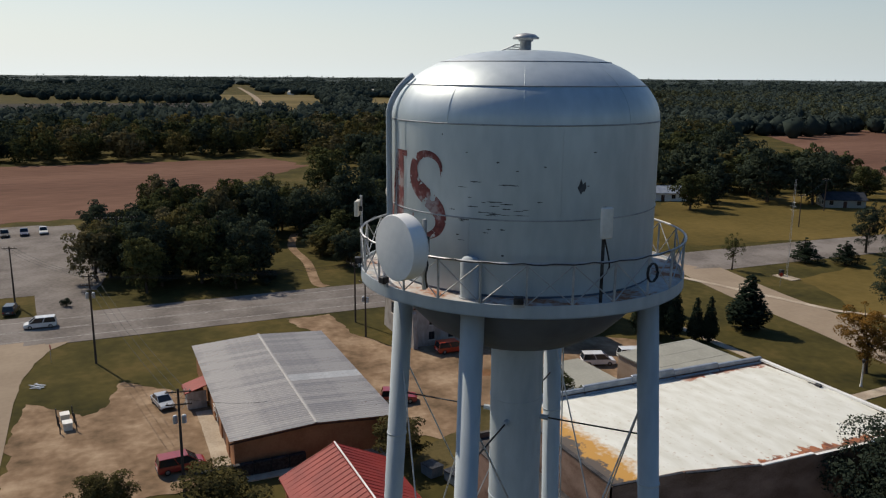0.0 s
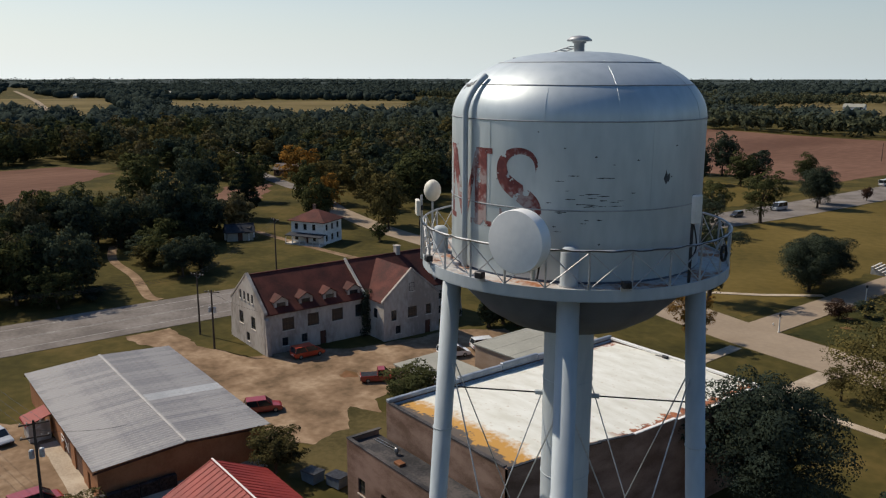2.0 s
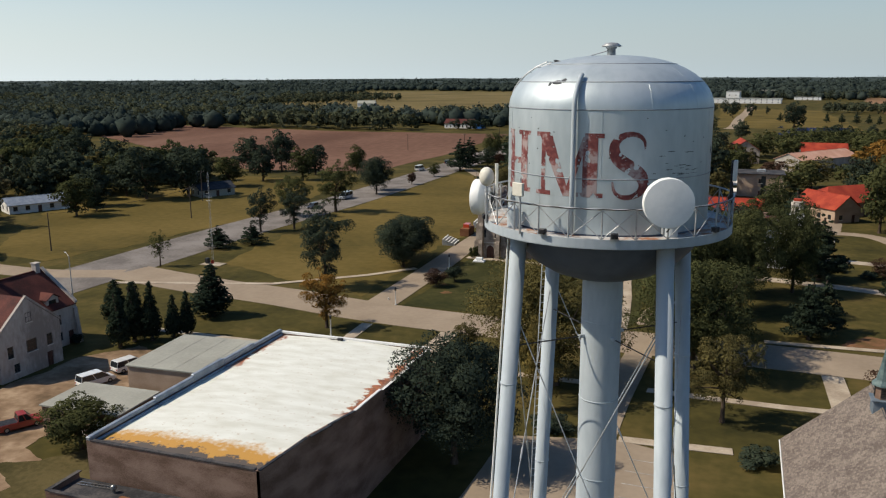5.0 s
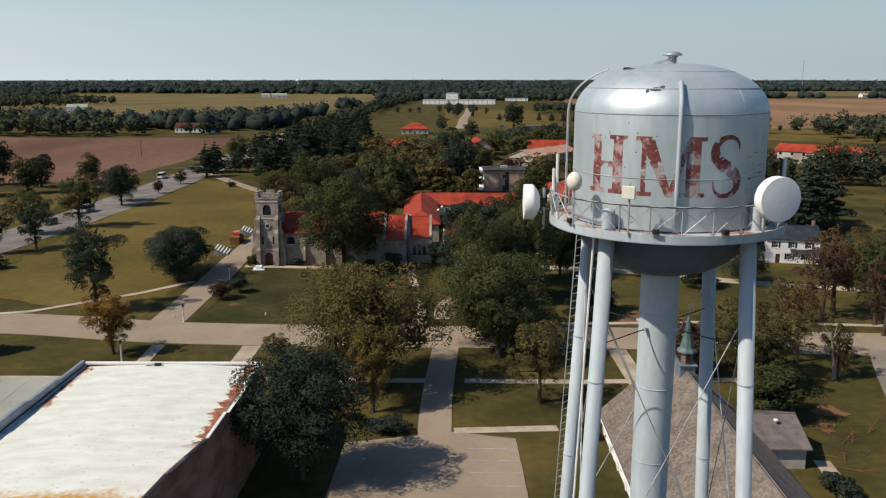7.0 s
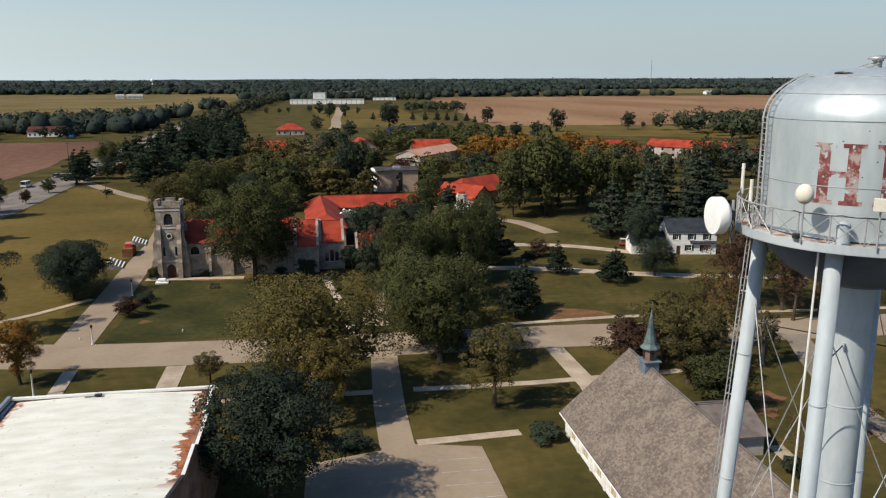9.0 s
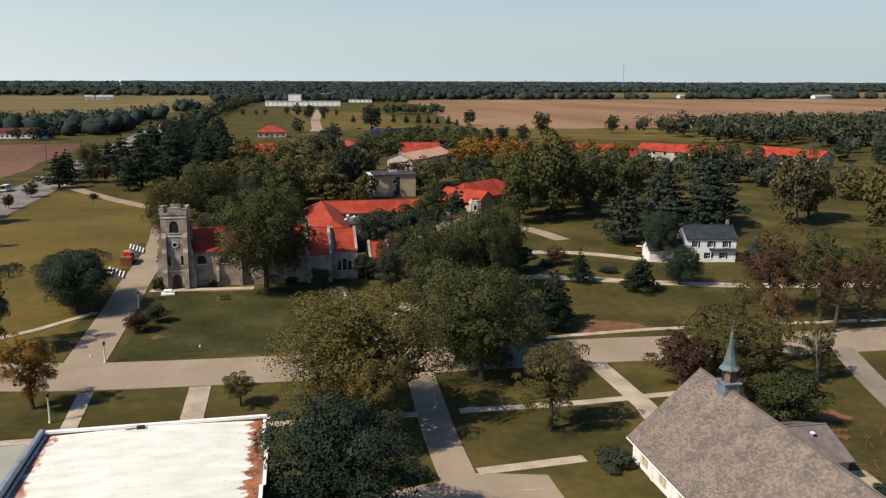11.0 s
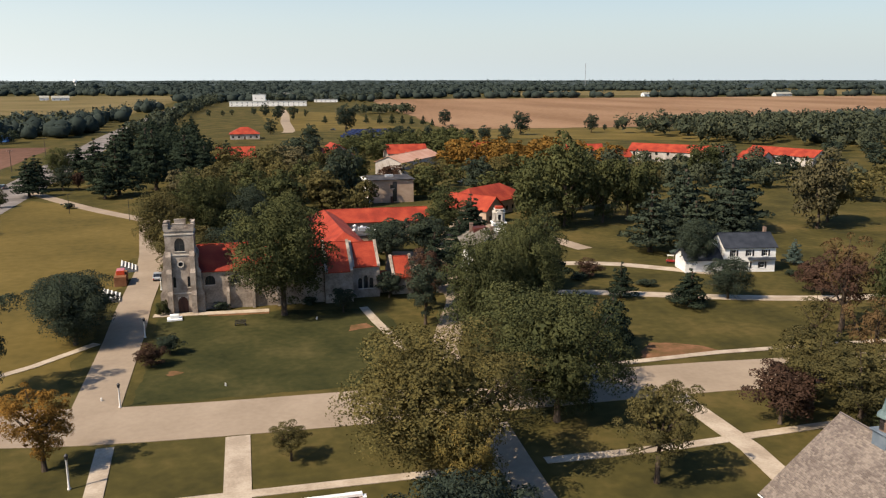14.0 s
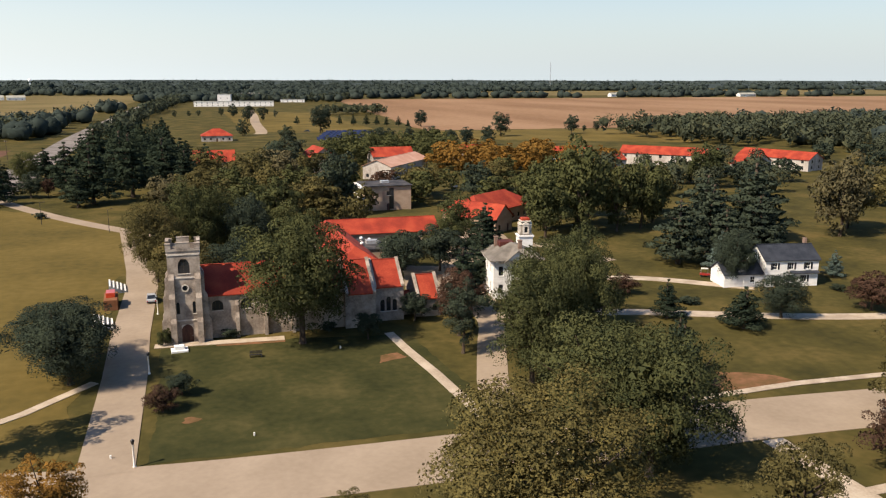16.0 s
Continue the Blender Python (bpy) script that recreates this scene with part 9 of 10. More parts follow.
tree(8, 150, 15, 13, MIDB, L_OLIVE, "tree on the campus, partly turned olive", "campus trees")
tree(22, 146, 15, 13, MIDB, L_MID, "tree on the campus, partly turned olive", "campus trees")
tree(36, 232, 16, 15, MIDB, L_DEEP, "tree on the campus, partly turned olive", "campus trees")
tree(12, 238, 15, 14, MIDB, L_OLIVE, "tree on the campus, partly turned olive", "campus trees")
tree(58, 200, 14, 13, MIDB, L_MID, "tree on the campus, partly turned olive", "campus trees")
tree(-2, 176, 13, 11, MIDB, L_PALE, "tree on the campus, partly turned olive", "campus trees")
tree(100, 172, 14, 12, MIDB, L_DEEP, "tree on the campus, partly turned olive", "campus trees")
tree(112, 186, 13, 13, MIDB, L_OLIVE, "tree on the campus, partly turned olive", "campus trees")
tree(72, 196, 10, 11, MIDB, L_MAROON, "tree on the campus, partly turned olive", "campus trees")
tree(40, 184, 14, 13, MIDB, L_MID, "tree on the campus, partly turned olive", "campus trees")
tree(95.7, 105.4, 18.5, 13.5, MIDB, L_MID, "tall dense tree on the campus", "campus trees")
tree(107.2, 109, 26, 17, MIDB, L_MID, "tall dense tree on the campus", "campus trees")
tree(120.2, 111.6, 19.5, 12, MIDB, L_MID, "tall dense tree on the campus", "campus trees")
tree(128.8, 113.5, 19.8, 12, MIDB, L_MID, "tall dense tree on the campus", "campus trees")
tree(101, 118, 20, 13, MIDB, L_MID, "tall dense tree on the campus", "campus trees")
tree(115, 122, 20, 14, MIDB, L_MID, "tall dense tree on the campus", "campus trees")
tree(137, 121, 17, 13, MIDB, L_MID, "tall dense tree on the campus", "campus trees")
tree(145, 134, 16, 13, MIDB, L_OLIVE, "tall dense tree on the campus", "campus trees")
tree(108, 135, 16, 13, MIDB, L_MID, "tall dense tree on the campus", "campus trees")
tree(124, 136, 16, 13, MIDB, L_MID, "tall dense tree on the campus", "campus trees")
tree(114.1, 71.2, 16, 12, MIDP, L_DEEP, "dark ragged pine on the campus lawn", "campus pines")
tree(134, 91.2, 18.9, 14.5, MIDP, L_DEEP, "dark ragged pine on the campus lawn", "campus pines")
tree(147, 88, 22, 17, MIDP, L_DEEP, "dark ragged pine on the campus lawn", "campus pines")
tree(124.7, 68, 13.5, 10.5, MIDP, L_DEEP, "dark ragged pine on the campus lawn", "campus pines")
tree(128, 80, 18, 13, MIDP, L_DEEP, "dark ragged pine on the campus lawn", "campus pines")
tree(140, 76, 15, 12, MIDP, L_DEEP, "dark ragged pine on the campus lawn", "campus pines")
tree(154, 98, 17, 13, MIDP, L_DEEP, "dark ragged pine on the campus lawn", "campus pines")
tree(175.3, 88, 21.7, 16, MIDB, L_PALE, "tall pale-leaved tree on the campus", "campus trees")
tree(186, 97, 18, 13, MIDB, L_OLIVE, "tall pale-leaved tree on the campus", "campus trees")
tree(196.7, 183.3, 18, 15, MIDB, L_MID, "tall pale-leaved tree on the campus", "campus trees")
tree(176, 26, 15, 13, MIDB, L_PALE, "olive-leaved tree beside the campus road", "campus trees")
tree(186, 52, 16, 14, MIDB, L_OLIVE, "olive-leaved tree beside the campus road", "campus trees")
tree(200, 70, 17, 14, MIDB, L_PALE, "olive-leaved tree beside the campus road", "campus trees")
tree(165, 12, 16, 13, MIDB, L_OLIVE, "olive-leaved tree beside the campus road", "campus trees")
tree(182, 14, 17, 14, MIDB, L_MID, "olive-leaved tree beside the campus road", "campus trees")
tree(205, 38, 17, 15, MIDB, L_OLIVE, "olive-leaved tree beside the campus road", "campus trees")
tree(-63.3, 55.7, 12.7, 9, AIRY, L_DEEP, D_)
tree(-67.5, 81.5, 13.6, 12, AIRY, L_MID, G)
tree(-58.8, 92.1, 16.5, 14, AIRY, L_MID, G)
tree(-62.4, 131.4, 14.2, 11.5, BIG, L_DEEP, D_)
tree(-61.7, 33.6, 5.7, 6.6, SPRUCE, L_PINE, "dark low spruce at the roadside")
tree(-62.4, 12.4, 8.2, 5, SPARSE, L_MID, "thin young roadside tree")
tree(-174.8, 96.2, 17, 13, MIDB, L_DEEP, "leafy tree among the houses", "trees by the farmhouse")
tree(-214.4, 151.2, 19, 17, MIDB, L_DEEP, "leafy tree among the houses", "trees by the farmhouse")
tree(-134, 96, 19, 17, MIDB, L_DEEP, "leafy tree among the houses", "trees by the farmhouse")
tree(-124, 106, 18, 17, MIDB, L_DEEP, "leafy tree among the houses", "trees by the farmhouse")
tree(-145.4, 179, 15.3, 15, MIDB, L_DEEP, "leafy tree among the houses", "trees by the farmhouse")
tree(-132.2, 184.3, 18, 14, MIDB, L_DEEP, "leafy tree among the houses", "trees by the farmhouse")
tree(-116, 0.9, 16, 10, MIDB, L_OLIVE, "leafy tree among the houses", "trees by the farmhouse")
tree(-206.1, 110.6, 19, 20, MIDB, L_MID, "leafy tree among the houses", "trees by the farmhouse")
tree(-172.4, 124.4, 18, 16, MIDB, L_DEEP, "leafy tree among the houses", "trees by the farmhouse")
tree(-121.3, 3.2, 14.7, 11, MIDB, L_OLIVE, "leafy tree among the houses", "trees by the farmhouse")
tree(-145.3, 32.7, 18, 17, MIDB, L_MID, "leafy tree among the houses", "trees by the farmhouse")
tree(-167.5, -31.7, 21, 13, MIDB, L_DEEP, "leafy tree among the houses", "trees by the farmhouse")
tree(-159.7, -0.1, 15, 12, MIDB, L_MID, "leafy tree among the houses", "trees by the farmhouse")
tree(-131.9, -52.2, 18, 13, MIDB, L_DEEP, "leafy tree among the houses", "trees by the farmhouse")
tree(-184.9, -43.7, 19, 15, MIDB, L_MID, "leafy tree among the houses", "trees by the farmhouse")
tree(-157.1, -23, 21, 8, PINE, L_PINE, "tall dark conifer beside the farmhouse")
tree(-132.3, 70, 8.8, 5.4, SPRUCE, L_PINE, "dark spruce on the meadow")
tree(-203, 20, 16, 16, MIDB, L_ORANGE, "leafy tree turning orange among the houses")
bt = [(100.3, -27.0, 6.6, 8), (100.9, -26.6, 7.4, -14)]
for x, y, h, lean in bt:
    t = thing("bare_trunk", pose(x, y, 0, 0, lean, 30), "bare pale broken tree trunk", "tree")
    bm = bmesh.new()
    tube(bm, (0, 0, -0.2), (0.1, 0, h * 0.5), 0.22, 9, 0.17)
    tube(bm, (0.1, 0, h * 0.5), (0, 0.05, h), 0.17, 9, 0.11)
    part("trunk", bm, M_PALEBARK, t)
    for k in range(5):
        bm = bmesh.new()
        a = k * 1.9
        tube(bm, (0, 0, h * 0.8 + 0.1 * k), (1.2 * math.cos(a), 1.2 * math.sin(a), h + 0.3), 0.07, 5, 0.03)
        part("branch", bm, M_PALEBARK, t)
tree(101.5, -26.0, 9.0, 5.0, AIRY, L_OLIVE, "broken tree with a tuft of olive leaves")
tree(98.7, -50.0, 5.2, 6.0, SPARSE, L_MAROON, "dying low tree with bare reddish twigs")
fb = thing("fallen_boughs", pose(95, -47, 0), "tangle of fallen reddish-brown boughs on the grass", "branches")
rng = random.Random(77)
for k in range(34):
    bm = bmesh.new()
    a, l = rng.uniform(0, 6.28), rng.uniform(2, 5)
    p = Vector((rng.uniform(-6, 8), rng.uniform(-8, 5), 0.1))
    q = p + Vector((l * math.cos(a), l * math.sin(a), rng.uniform(0.1, 0.9)))
    tube(bm, p, q, 0.035, 5, 0.01)
    for j in range(6):
        s = p.lerp(q, 0.25 + 0.12 * j)
        tube(bm, s, s + Vector((rng.uniform(-1, 1), rng.uniform(-1, 1), rng.uniform(0.1, 0.6))), 0.016, 4, 0.006)
    part("bough", bm, M_DIRT if k % 2 else M_BARK, fb)
for k, (x, y, w, l) in enumerate([(62.3, -45.4, 3.6, 7.0), (39.0, -44.5, 4.0, 6.5), (86.5, -58.5, 4.5, 5.0), (12.2, 44.2, 1.6, 4.0), (28.5, 43.6, 1.8, 5.0), (-55.5, -69.5, 2.0, 4.0), (-39.8, -36.5, 2.2, 2.6), (-87.5, -121.5, 2.0, 2.0), (97, 40.5, 3.0, 6.0), (86, 49.5, 4.0, 5.0), (131.5, 40.5, 3.0, 3.0), (80.5, 55.0, 5.0, 4.0)]):
    tree(x, y, 1.7 if k != 1 else 2.0, (w + l) / 2, SHRUB, L_DEEP, "low clipped dark green hedge", "hedges", "hedge", "hedge")


def scatter(poly, spacing, seed, keep=1.0):
    """Points at about that spacing inside a polygon."""
    rng = random.Random(seed)
    xs, ys = [p[0] for p in poly], [p[1] for p in poly]
    out = []
    y = min(ys)
    while y < max(ys):
        x = min(xs) + rng.uniform(0, spacing)
        while x < max(xs):
            px_, py_ = x + rng.uniform(-0.4, 0.4) * spacing, y + rng.uniform(-0.4, 0.4) * spacing
            inside = False
            for i in range(len(poly)):
                (x0, y0), (x1, y1) = poly[i], poly[i - 1]
                if (y0 > py_) != (y1 > py_) and px_ < (x1 - x0) * (py_ - y0) / (y1 - y0) + x0:
                    inside = not inside
            if inside and rng.random() < keep:
                out.append((px_, py_))
            x += spacing
        y += spacing * 0.9
    return out


# roadside wood west of the highway
rng = random.Random(12)
LEAFS = [L_MID, L_DEEP, L_OLIVE, L_MID, L_PALE, L_DEEP]
def within(x, y, poly):
    inside = False
    for i in range(len(poly)):
        (x0, y0), (x1, y1) = poly[i], poly[i - 1]
        if (y0 > y) != (y1 > y) and x < (x1 - x0) * (y - y0) / (y1 - y0) + x0:
            inside = not inside
    return inside


def free_of(x, y, boxes):
    return not any(x0 < x < x1 and y0 < y < y1 for x0, x1, y0, y1 in boxes)
for k, (x, y) in enumerate(scatter([(-88, -116), (-87, -82), (-100, -77), (-112, -79), (-150, -64), (-175, -66), (-172, -100), (-150, -112), (-128, -116)], 9.0, 1)):
    if free_of(x, y, [(-120, -104, -97, -79)]):
        tree(x, y, rng.uniform(8, 14.5), rng.uniform(8, 12), MIDB, rng.choice(LEAFS), "leafy tree in the roadside wood", "roadside wood")
for k, (x, y) in enumerate(scatter([(-116, -66), (-126, -46), (-136, -34), (-146, -32), (-170, -60), (-140, -66)], 8.0, 51)):
    tree(x, y, rng.uniform(7, 13), rng.uniform(8, 12), MIDB, rng.choice(LEAFS), "leafy tree beside the dirt track", "roadside wood")
for k, (x, y) in enumerate(scatter([(-95, -68), (-94, -62), (-104, -57), (-120, -57), (-124, -63), (-112, -69)], 6.5, 52)):
    tree(x, y, rng.uniform(5, 8.5), rng.uniform(6, 9), MIDB, rng.choice((L_DEEP, L_DEEP, L_MID, L_OLIVE)), "leafy tree beside the dirt track", "roadside wood")
tree(-95.0, -92.5, 14.5, 8.0, PINE, L_PINE, "tall dark conifer at the roadside")
tree(-96.0, -104.0, 10.0, 6.0, PINE, L_PINE, "dark conifer at the roadside")
tree(-90.5, -84.0, 3.0, 5.0, SHRUB, L_DEEP, "dark shrub at the roadside", "", "bush", "bush")
tree(-136.7, -10.0, 13.0, 11.0, MIDB, L_MID, "leafy tree among the houses", "trees by the farmhouse")
tree(-130.9, 60.0, 12.0, 12.0, MIDB, L_MID, "leafy tree among the houses", "trees by the farmhouse")
tree(-160.0, 40.0, 16.0, 16.0, MIDB, L_MID, "leafy tree among the houses", "trees by the farmhouse")
tree(-148.0, 16.0, 14.0, 12.0, MIDB, L_OLIVE, "leafy tree among the houses", "trees by the farmhouse")
tree(-142.0, -4.0, 13.0, 10.0, MIDB, L_ORANGE, "leafy tree among the houses", "trees by the farmhouse")
tree(-168.0, 10.0, 15.0, 13.0, MIDB, L_OLIVE, "leafy tree among the houses", "trees by the farmhouse")
tree(-176.0, 60.0, 14.0, 12.0, MIDB, L_DEEP, "leafy tree among the houses", "trees by the farmhouse")
tree(-146.0, 100.0, 14.0, 13.0, MIDB, L_DEEP, "leafy tree among the houses", "trees by the farmhouse")
tree(-136.0, 128.0, 13.0, 12.0, MIDB, L_DEEP, "leafy tree among the houses", "trees by the farmhouse")
tree(-126.0, 134.0, 12.0, 12.0, MIDB, L_MID, "leafy tree among the houses", "trees by the farmhouse")
tree(-150.0, 140.0, 15.0, 14.0, MIDB, L_DEEP, "leafy tree among the houses", "trees by the farmhouse")
tree(-122.0, 152.0, 14.0, 13.0, MIDB, L_DEEP, "leafy tree among the houses", "trees by the farmhouse")
tree(-108.0, 160.0, 13.0, 11.0, MIDB, L_MID, "leafy tree among the houses", "trees by the farmhouse")
tree(-112.0, 178.0, 13.0, 12.0, MIDB, L_DEEP, "leafy tree among the houses", "trees by the farmhouse")
tree(-96.0, 186.0, 12.0, 10.0, MEDIUM, L_MID, "leafy tree among the houses", "trees by the farmhouse")
tree(-140.0, 78.0, 13.0, 12.0, MIDB, L_DEEP, "leafy tree among the houses", "trees by the farmhouse")
tree(-138.0, -48.0, 14.0, 13.0, MIDB, L_MID, "leafy tree among the houses", "trees by the farmhouse")
tree(-150.0, -40.0, 13.0, 12.0, MIDB, L_DEEP, "leafy tree among the houses", "trees by the farmhouse")
tree(-104.0, -10.0, 5.0, 5.0, MIDB, L_MID, "leafy tree among the houses", "trees by the farmhouse")
tree(-187.0, -8.0, 15.0, 13.0, MIDB, L_MID, "leafy tree among the houses", "trees by the farmhouse")
tree(-176.0, -30.0, 15.0, 13.0, MIDB, L_DEEP, "leafy tree among the houses", "trees by the farmhouse")
tree(-98.0, -64.0, 9.0, 9.0, MEDIUM, L_DEEP, "leafy tree among the houses", "trees by the farmhouse")
tree(-126.5, 116.0, 8.0, 5.5, SPRUCE, L_PINE, "dark spruce on the meadow")
# campus trees
CAMPUS_BUILT = [(30, 50, 68, 124), (38, 70, 104, 122), (56, 78, 160, 182), (68, 116, 234, 290), (72, 112, 112, 160), (206, 256, 236, 286), (234, 302, 194, 264), (182, 212, 290, 312), (184, 208, 254, 270), (130, 156, 308, 328), (4, 28, 274, 294), (52, 72, 274, 300), (8, 24, 66, 82), (86, 112, 290, 310), (100, 140, 36, 64), (56, 80, 46, 70)]
def grove(spots, protos, leaf, hs, ws, seed, label):
    """Far trees joined into one mesh."""
    r = np.random.default_rng(seed)
    parts_, nrms = [], []
    for x, y in spots:
        p = protos[int(r.integers(len(protos)))]
        a, sw, sh = r.uniform(0, 6.28), r.uniform(*ws) / p["w"], r.uniform(*hs) / p["h"]
        m = np.array([[math.cos(a) * sw, -math.sin(a) * sw, 0], [math.sin(a) * sw, math.cos(a) * sw, 0], [0, 0, sh]])
        parts_.append(p["pts"] @ m.T + np.array([x, y, 0]))
        nn = p["nrm"] @ m.T
        nrms.append(nn / np.linalg.norm(nn, axis=1)[:, None])
    return tagged(new("grove", leaf_mesh("grove", np.concatenate(parts_), np.concatenate(nrms), leaf)), label, "trees", kind="stuff")


grove([p for p in scatter([(2, 124), (52, 128), (66, 196), (56, 270), (20, 262), (-4, 190)], 14.0, 61) if free_of(*p, CAMPUS_BUILT)], LOWB, L_OLIVE, (8, 13), (9, 13), 61, "olive-leaved trees crowding the campus lawns")
grove([p for p in scatter([(70, 160), (112, 164), (160, 150), (196, 205), (120, 240), (84, 205)], 21.0, 62) if free_of(*p, CAMPUS_BUILT)], LOWB, L_MID, (8, 12), (9, 12), 62, "mixed green trees between the campus halls")
grove([p for p in scatter([(176, 176), (204, 168), (262, 190), (330, 200), (330, 262), (262, 240), (232, 222), (192, 216)], 19.0, 63, 0.75) if free_of(*p, CAMPUS_BUILT)], LOWB, L_DEEP, (8, 13), (10, 13), 63, "dark trees before the dormitories")
grove([p for p in scatter([(160, 60), (250, 40), (330, 110), (330, 190), (250, 185), (215, 110)], 25.0, 64, 0.7) if free_of(*p, CAMPUS_BUILT)], LOWB, L_OLIVE, (11, 17), (11, 15), 64, "olive trees scattered on the far lawns")
grove(scatter([(-34, 268), (14, 268), (-4, 330), (-8, 440), (-40, 460), (-46, 330)], 11.5, 55), LOWP, L_PINE, (13, 18), (9, 12), 55, "stand of tall dark pines beside the drive")
grove([p for p in scatter([(112, 245), (190, 235), (200, 262), (180, 300), (120, 300)], 13.0, 9) if free_of(*p, CAMPUS_BUILT)], LOWB, L_ORANGE, (9, 14), (11, 15), 57, "clump of trees turned orange on the campus")
grove([p for p in scatter([(80, 262), (110, 262), (160, 335), (150, 400), (100, 400), (66, 310)], 15.0, 12) if free_of(*p, CAMPUS_BUILT)], LOWB, L_MID, (9, 13), (11, 14), 58, "green trees behind the campus halls")
tree(119.0, 62.0, 9.0, 6.0, SPRUCE, L_SPRUCE, "blue-grey spruce beside the white house")
tree(139.0, 50.0, 6.0, 4.0, SPRUCE, L_SPRUCE, "blue-grey spruce beside the white house")
for x, y, h in ((-13, 838, 8), (2, 830, 7), (12, 846, 7), (36, 853, 9), (47, 822, 15), (56, 711, 17), (72, 740, 14), (90, 800, 8), (41, 525, 13)):
    tree(x, y, h, h * 0.75, LOWB, L_DEEP, "dark tree on the sports field", "sports field trees")
for x, y, h in ((96, 659, 8), (133, 649, 9), (143.5, 637, 9), (154.5, 634, 10), (163.5, 631, 8.5), (170, 621, 8), (178, 609, 9), (182, 591, 7)):
    tree(x, y, h, h * 0.62, LOWP, L_PINE, "young dark conifer in a row", "conifer row")
for x, y, h in ((195, 596, 15), (282, 480, 14), (304, 503, 5), (317, 507, 8), (100, 542, 22), (62, 420, 13), (221, 470, 17), (113, 395, 13), (122, 402, 12), (134, 398, 12), (148, 402, 12), (160, 396, 11), (172, 402, 12), (185, 398, 12)):
    tree(x, y, h, h * 0.8, MIDB, L_DEEP, "solitary dark tree on the field edge", "field trees")

# far woods: many trees in one mesh
def far_wood(name, spots, leaf, n_card, card, hs, ws, seed, label):
    rng = np.random.default_rng(seed)
    n = len(spots)
    s = np.array(spots)
    h, w = rng.uniform(*hs, n), rng.uniform(*ws, n)
    base = np.column_stack([s, h * 0.55])
    k = 6 if n_card > 100 else 4
    idx = np.repeat(np.arange(n), k)
    off = rng.normal(size=(n * k, 3))
    off /= np.linalg.norm(off, axis=1)[:, None]
    c = base[idx] + off * np.column_stack([w[idx] * 0.26, w[idx] * 0.26, h[idx] * 0.22])
    r = w[idx] * rng.uniform(0.2, 0.34, n * k)
    p, nn = leaf_tris(rng, c, r, max(2, n_card // k), card, 0.6, 0.95, base[idx] * np.array([1, 1, 0.7]))
    if n_card >= 60:  # broad inner boughs close the crowns
        cp, cn = leaf_tris(rng, base - np.column_stack([s * 0, h * 0.08]), w * 0.26, 14, 0.34 * float(np.mean(w)), 0.2, 1.1, base * np.array([1, 1, 0.7]))
    else:
        cp, cn = cores(rng, base - np.column_stack([s * 0, h * 0.14]), np.column_stack([w * 0.42, w * 0.42, h * 0.5]), 1)
    ob = new(name, leaf_mesh(name, np.concatenate([p, cp]), np.concatenate([nn, cn]), leaf))
    return tagged(ob, label, "woods", kind="stuff")


def open_view(p):
    """False in the gap where the wood gives way to the bare field."""
    dx, dy = p[0] - 60, p[1] + 132
    return math.atan2(dy, dx) > radians(134.5) or math.hypot(dx, dy) < 365


def mixed_wood(spots, hs, ws, seed, label):
    """A wood of trees in four tones, one mesh a tone."""
    r = random.Random(seed)
    kinds = {}
    for p in spots:
        kinds.setdefault(r.choice((0, 0, 0, 1, 1, 2, 3)), []).append(p)
    for k, some in kinds.items():
        grove(some, LOWB, (L_DEEP, L_MID, L_OLIVE, L_PALE)[k], hs, ws, seed + k, label)


west = [p for p in scatter([(-165, 22), (-152, 88), (-140, 150), (-170, 196), (-230, 215), (-330, 250), (-330, 56), (-318, 60), (-278, 48), (-222, 36), (-200, 34)], 11.5, 2) if free_of(*p, [(-262, -232, 22, 56), (-168, -138, 52, 80)]) and open_view(p)]
west += [p for p in scatter([(-330, 38), (-330, -15), (-300, -5), (-240, 2), (-226, 22), (-280, 26)], 11.5, 46)]
mixed_wood(west, (10, 17), (11, 15), 200, "dense mixed green wood behind the houses")
east = scatter([(150, 150), (240, 140), (246, 205), (215, 255), (160, 232)], 15.0, 44, 0.3) + scatter([(340, 230), (420, 180), (430, 280), (350, 300)], 14.0, 45, 0.6)
far_wood("woods", [p for p in east if free_of(*p, CAMPUS_BUILT)], L_WOODS, 700, 0.95, (9, 15), (10, 14), 21, "clumps of trees among the far campus lawns")
mixed_wood(scatter([(-345, -260), (-345, -20), (-352, 20), (-372, 60), (-470, 80), (-470, -260)], 13.0, 21), (11, 20), (11, 16), 210, "belt of mixed green woodland behind the ploughed field")
far_wood("woods", [p for p in scatter([(-330, 10), (-300, 240), (-500, 390), (-760, 250), (-560, 95), (-380, 70)], 13.0, 22) if open_view(p) and free_of(*p, [(-490, -365, 20, 75)]) and math.hypot(p[0] - 60, p[1] + 132) < 605], L_WOODS, 160, 1.7, (11, 19), (11, 16), 2, "wide green woodland beyond the houses")
far_wood("woods", [p for p in scatter([(-700, 430), (-520, 420), (-350, 500), (-200, 450), (-330, 500), (-450, 600), (-800, 560)], 13.0, 24) if not within(*p, BARE)], L_WOODS, 80, 2.2, (12, 18), (12, 17), 3, "woodland round the bare field")
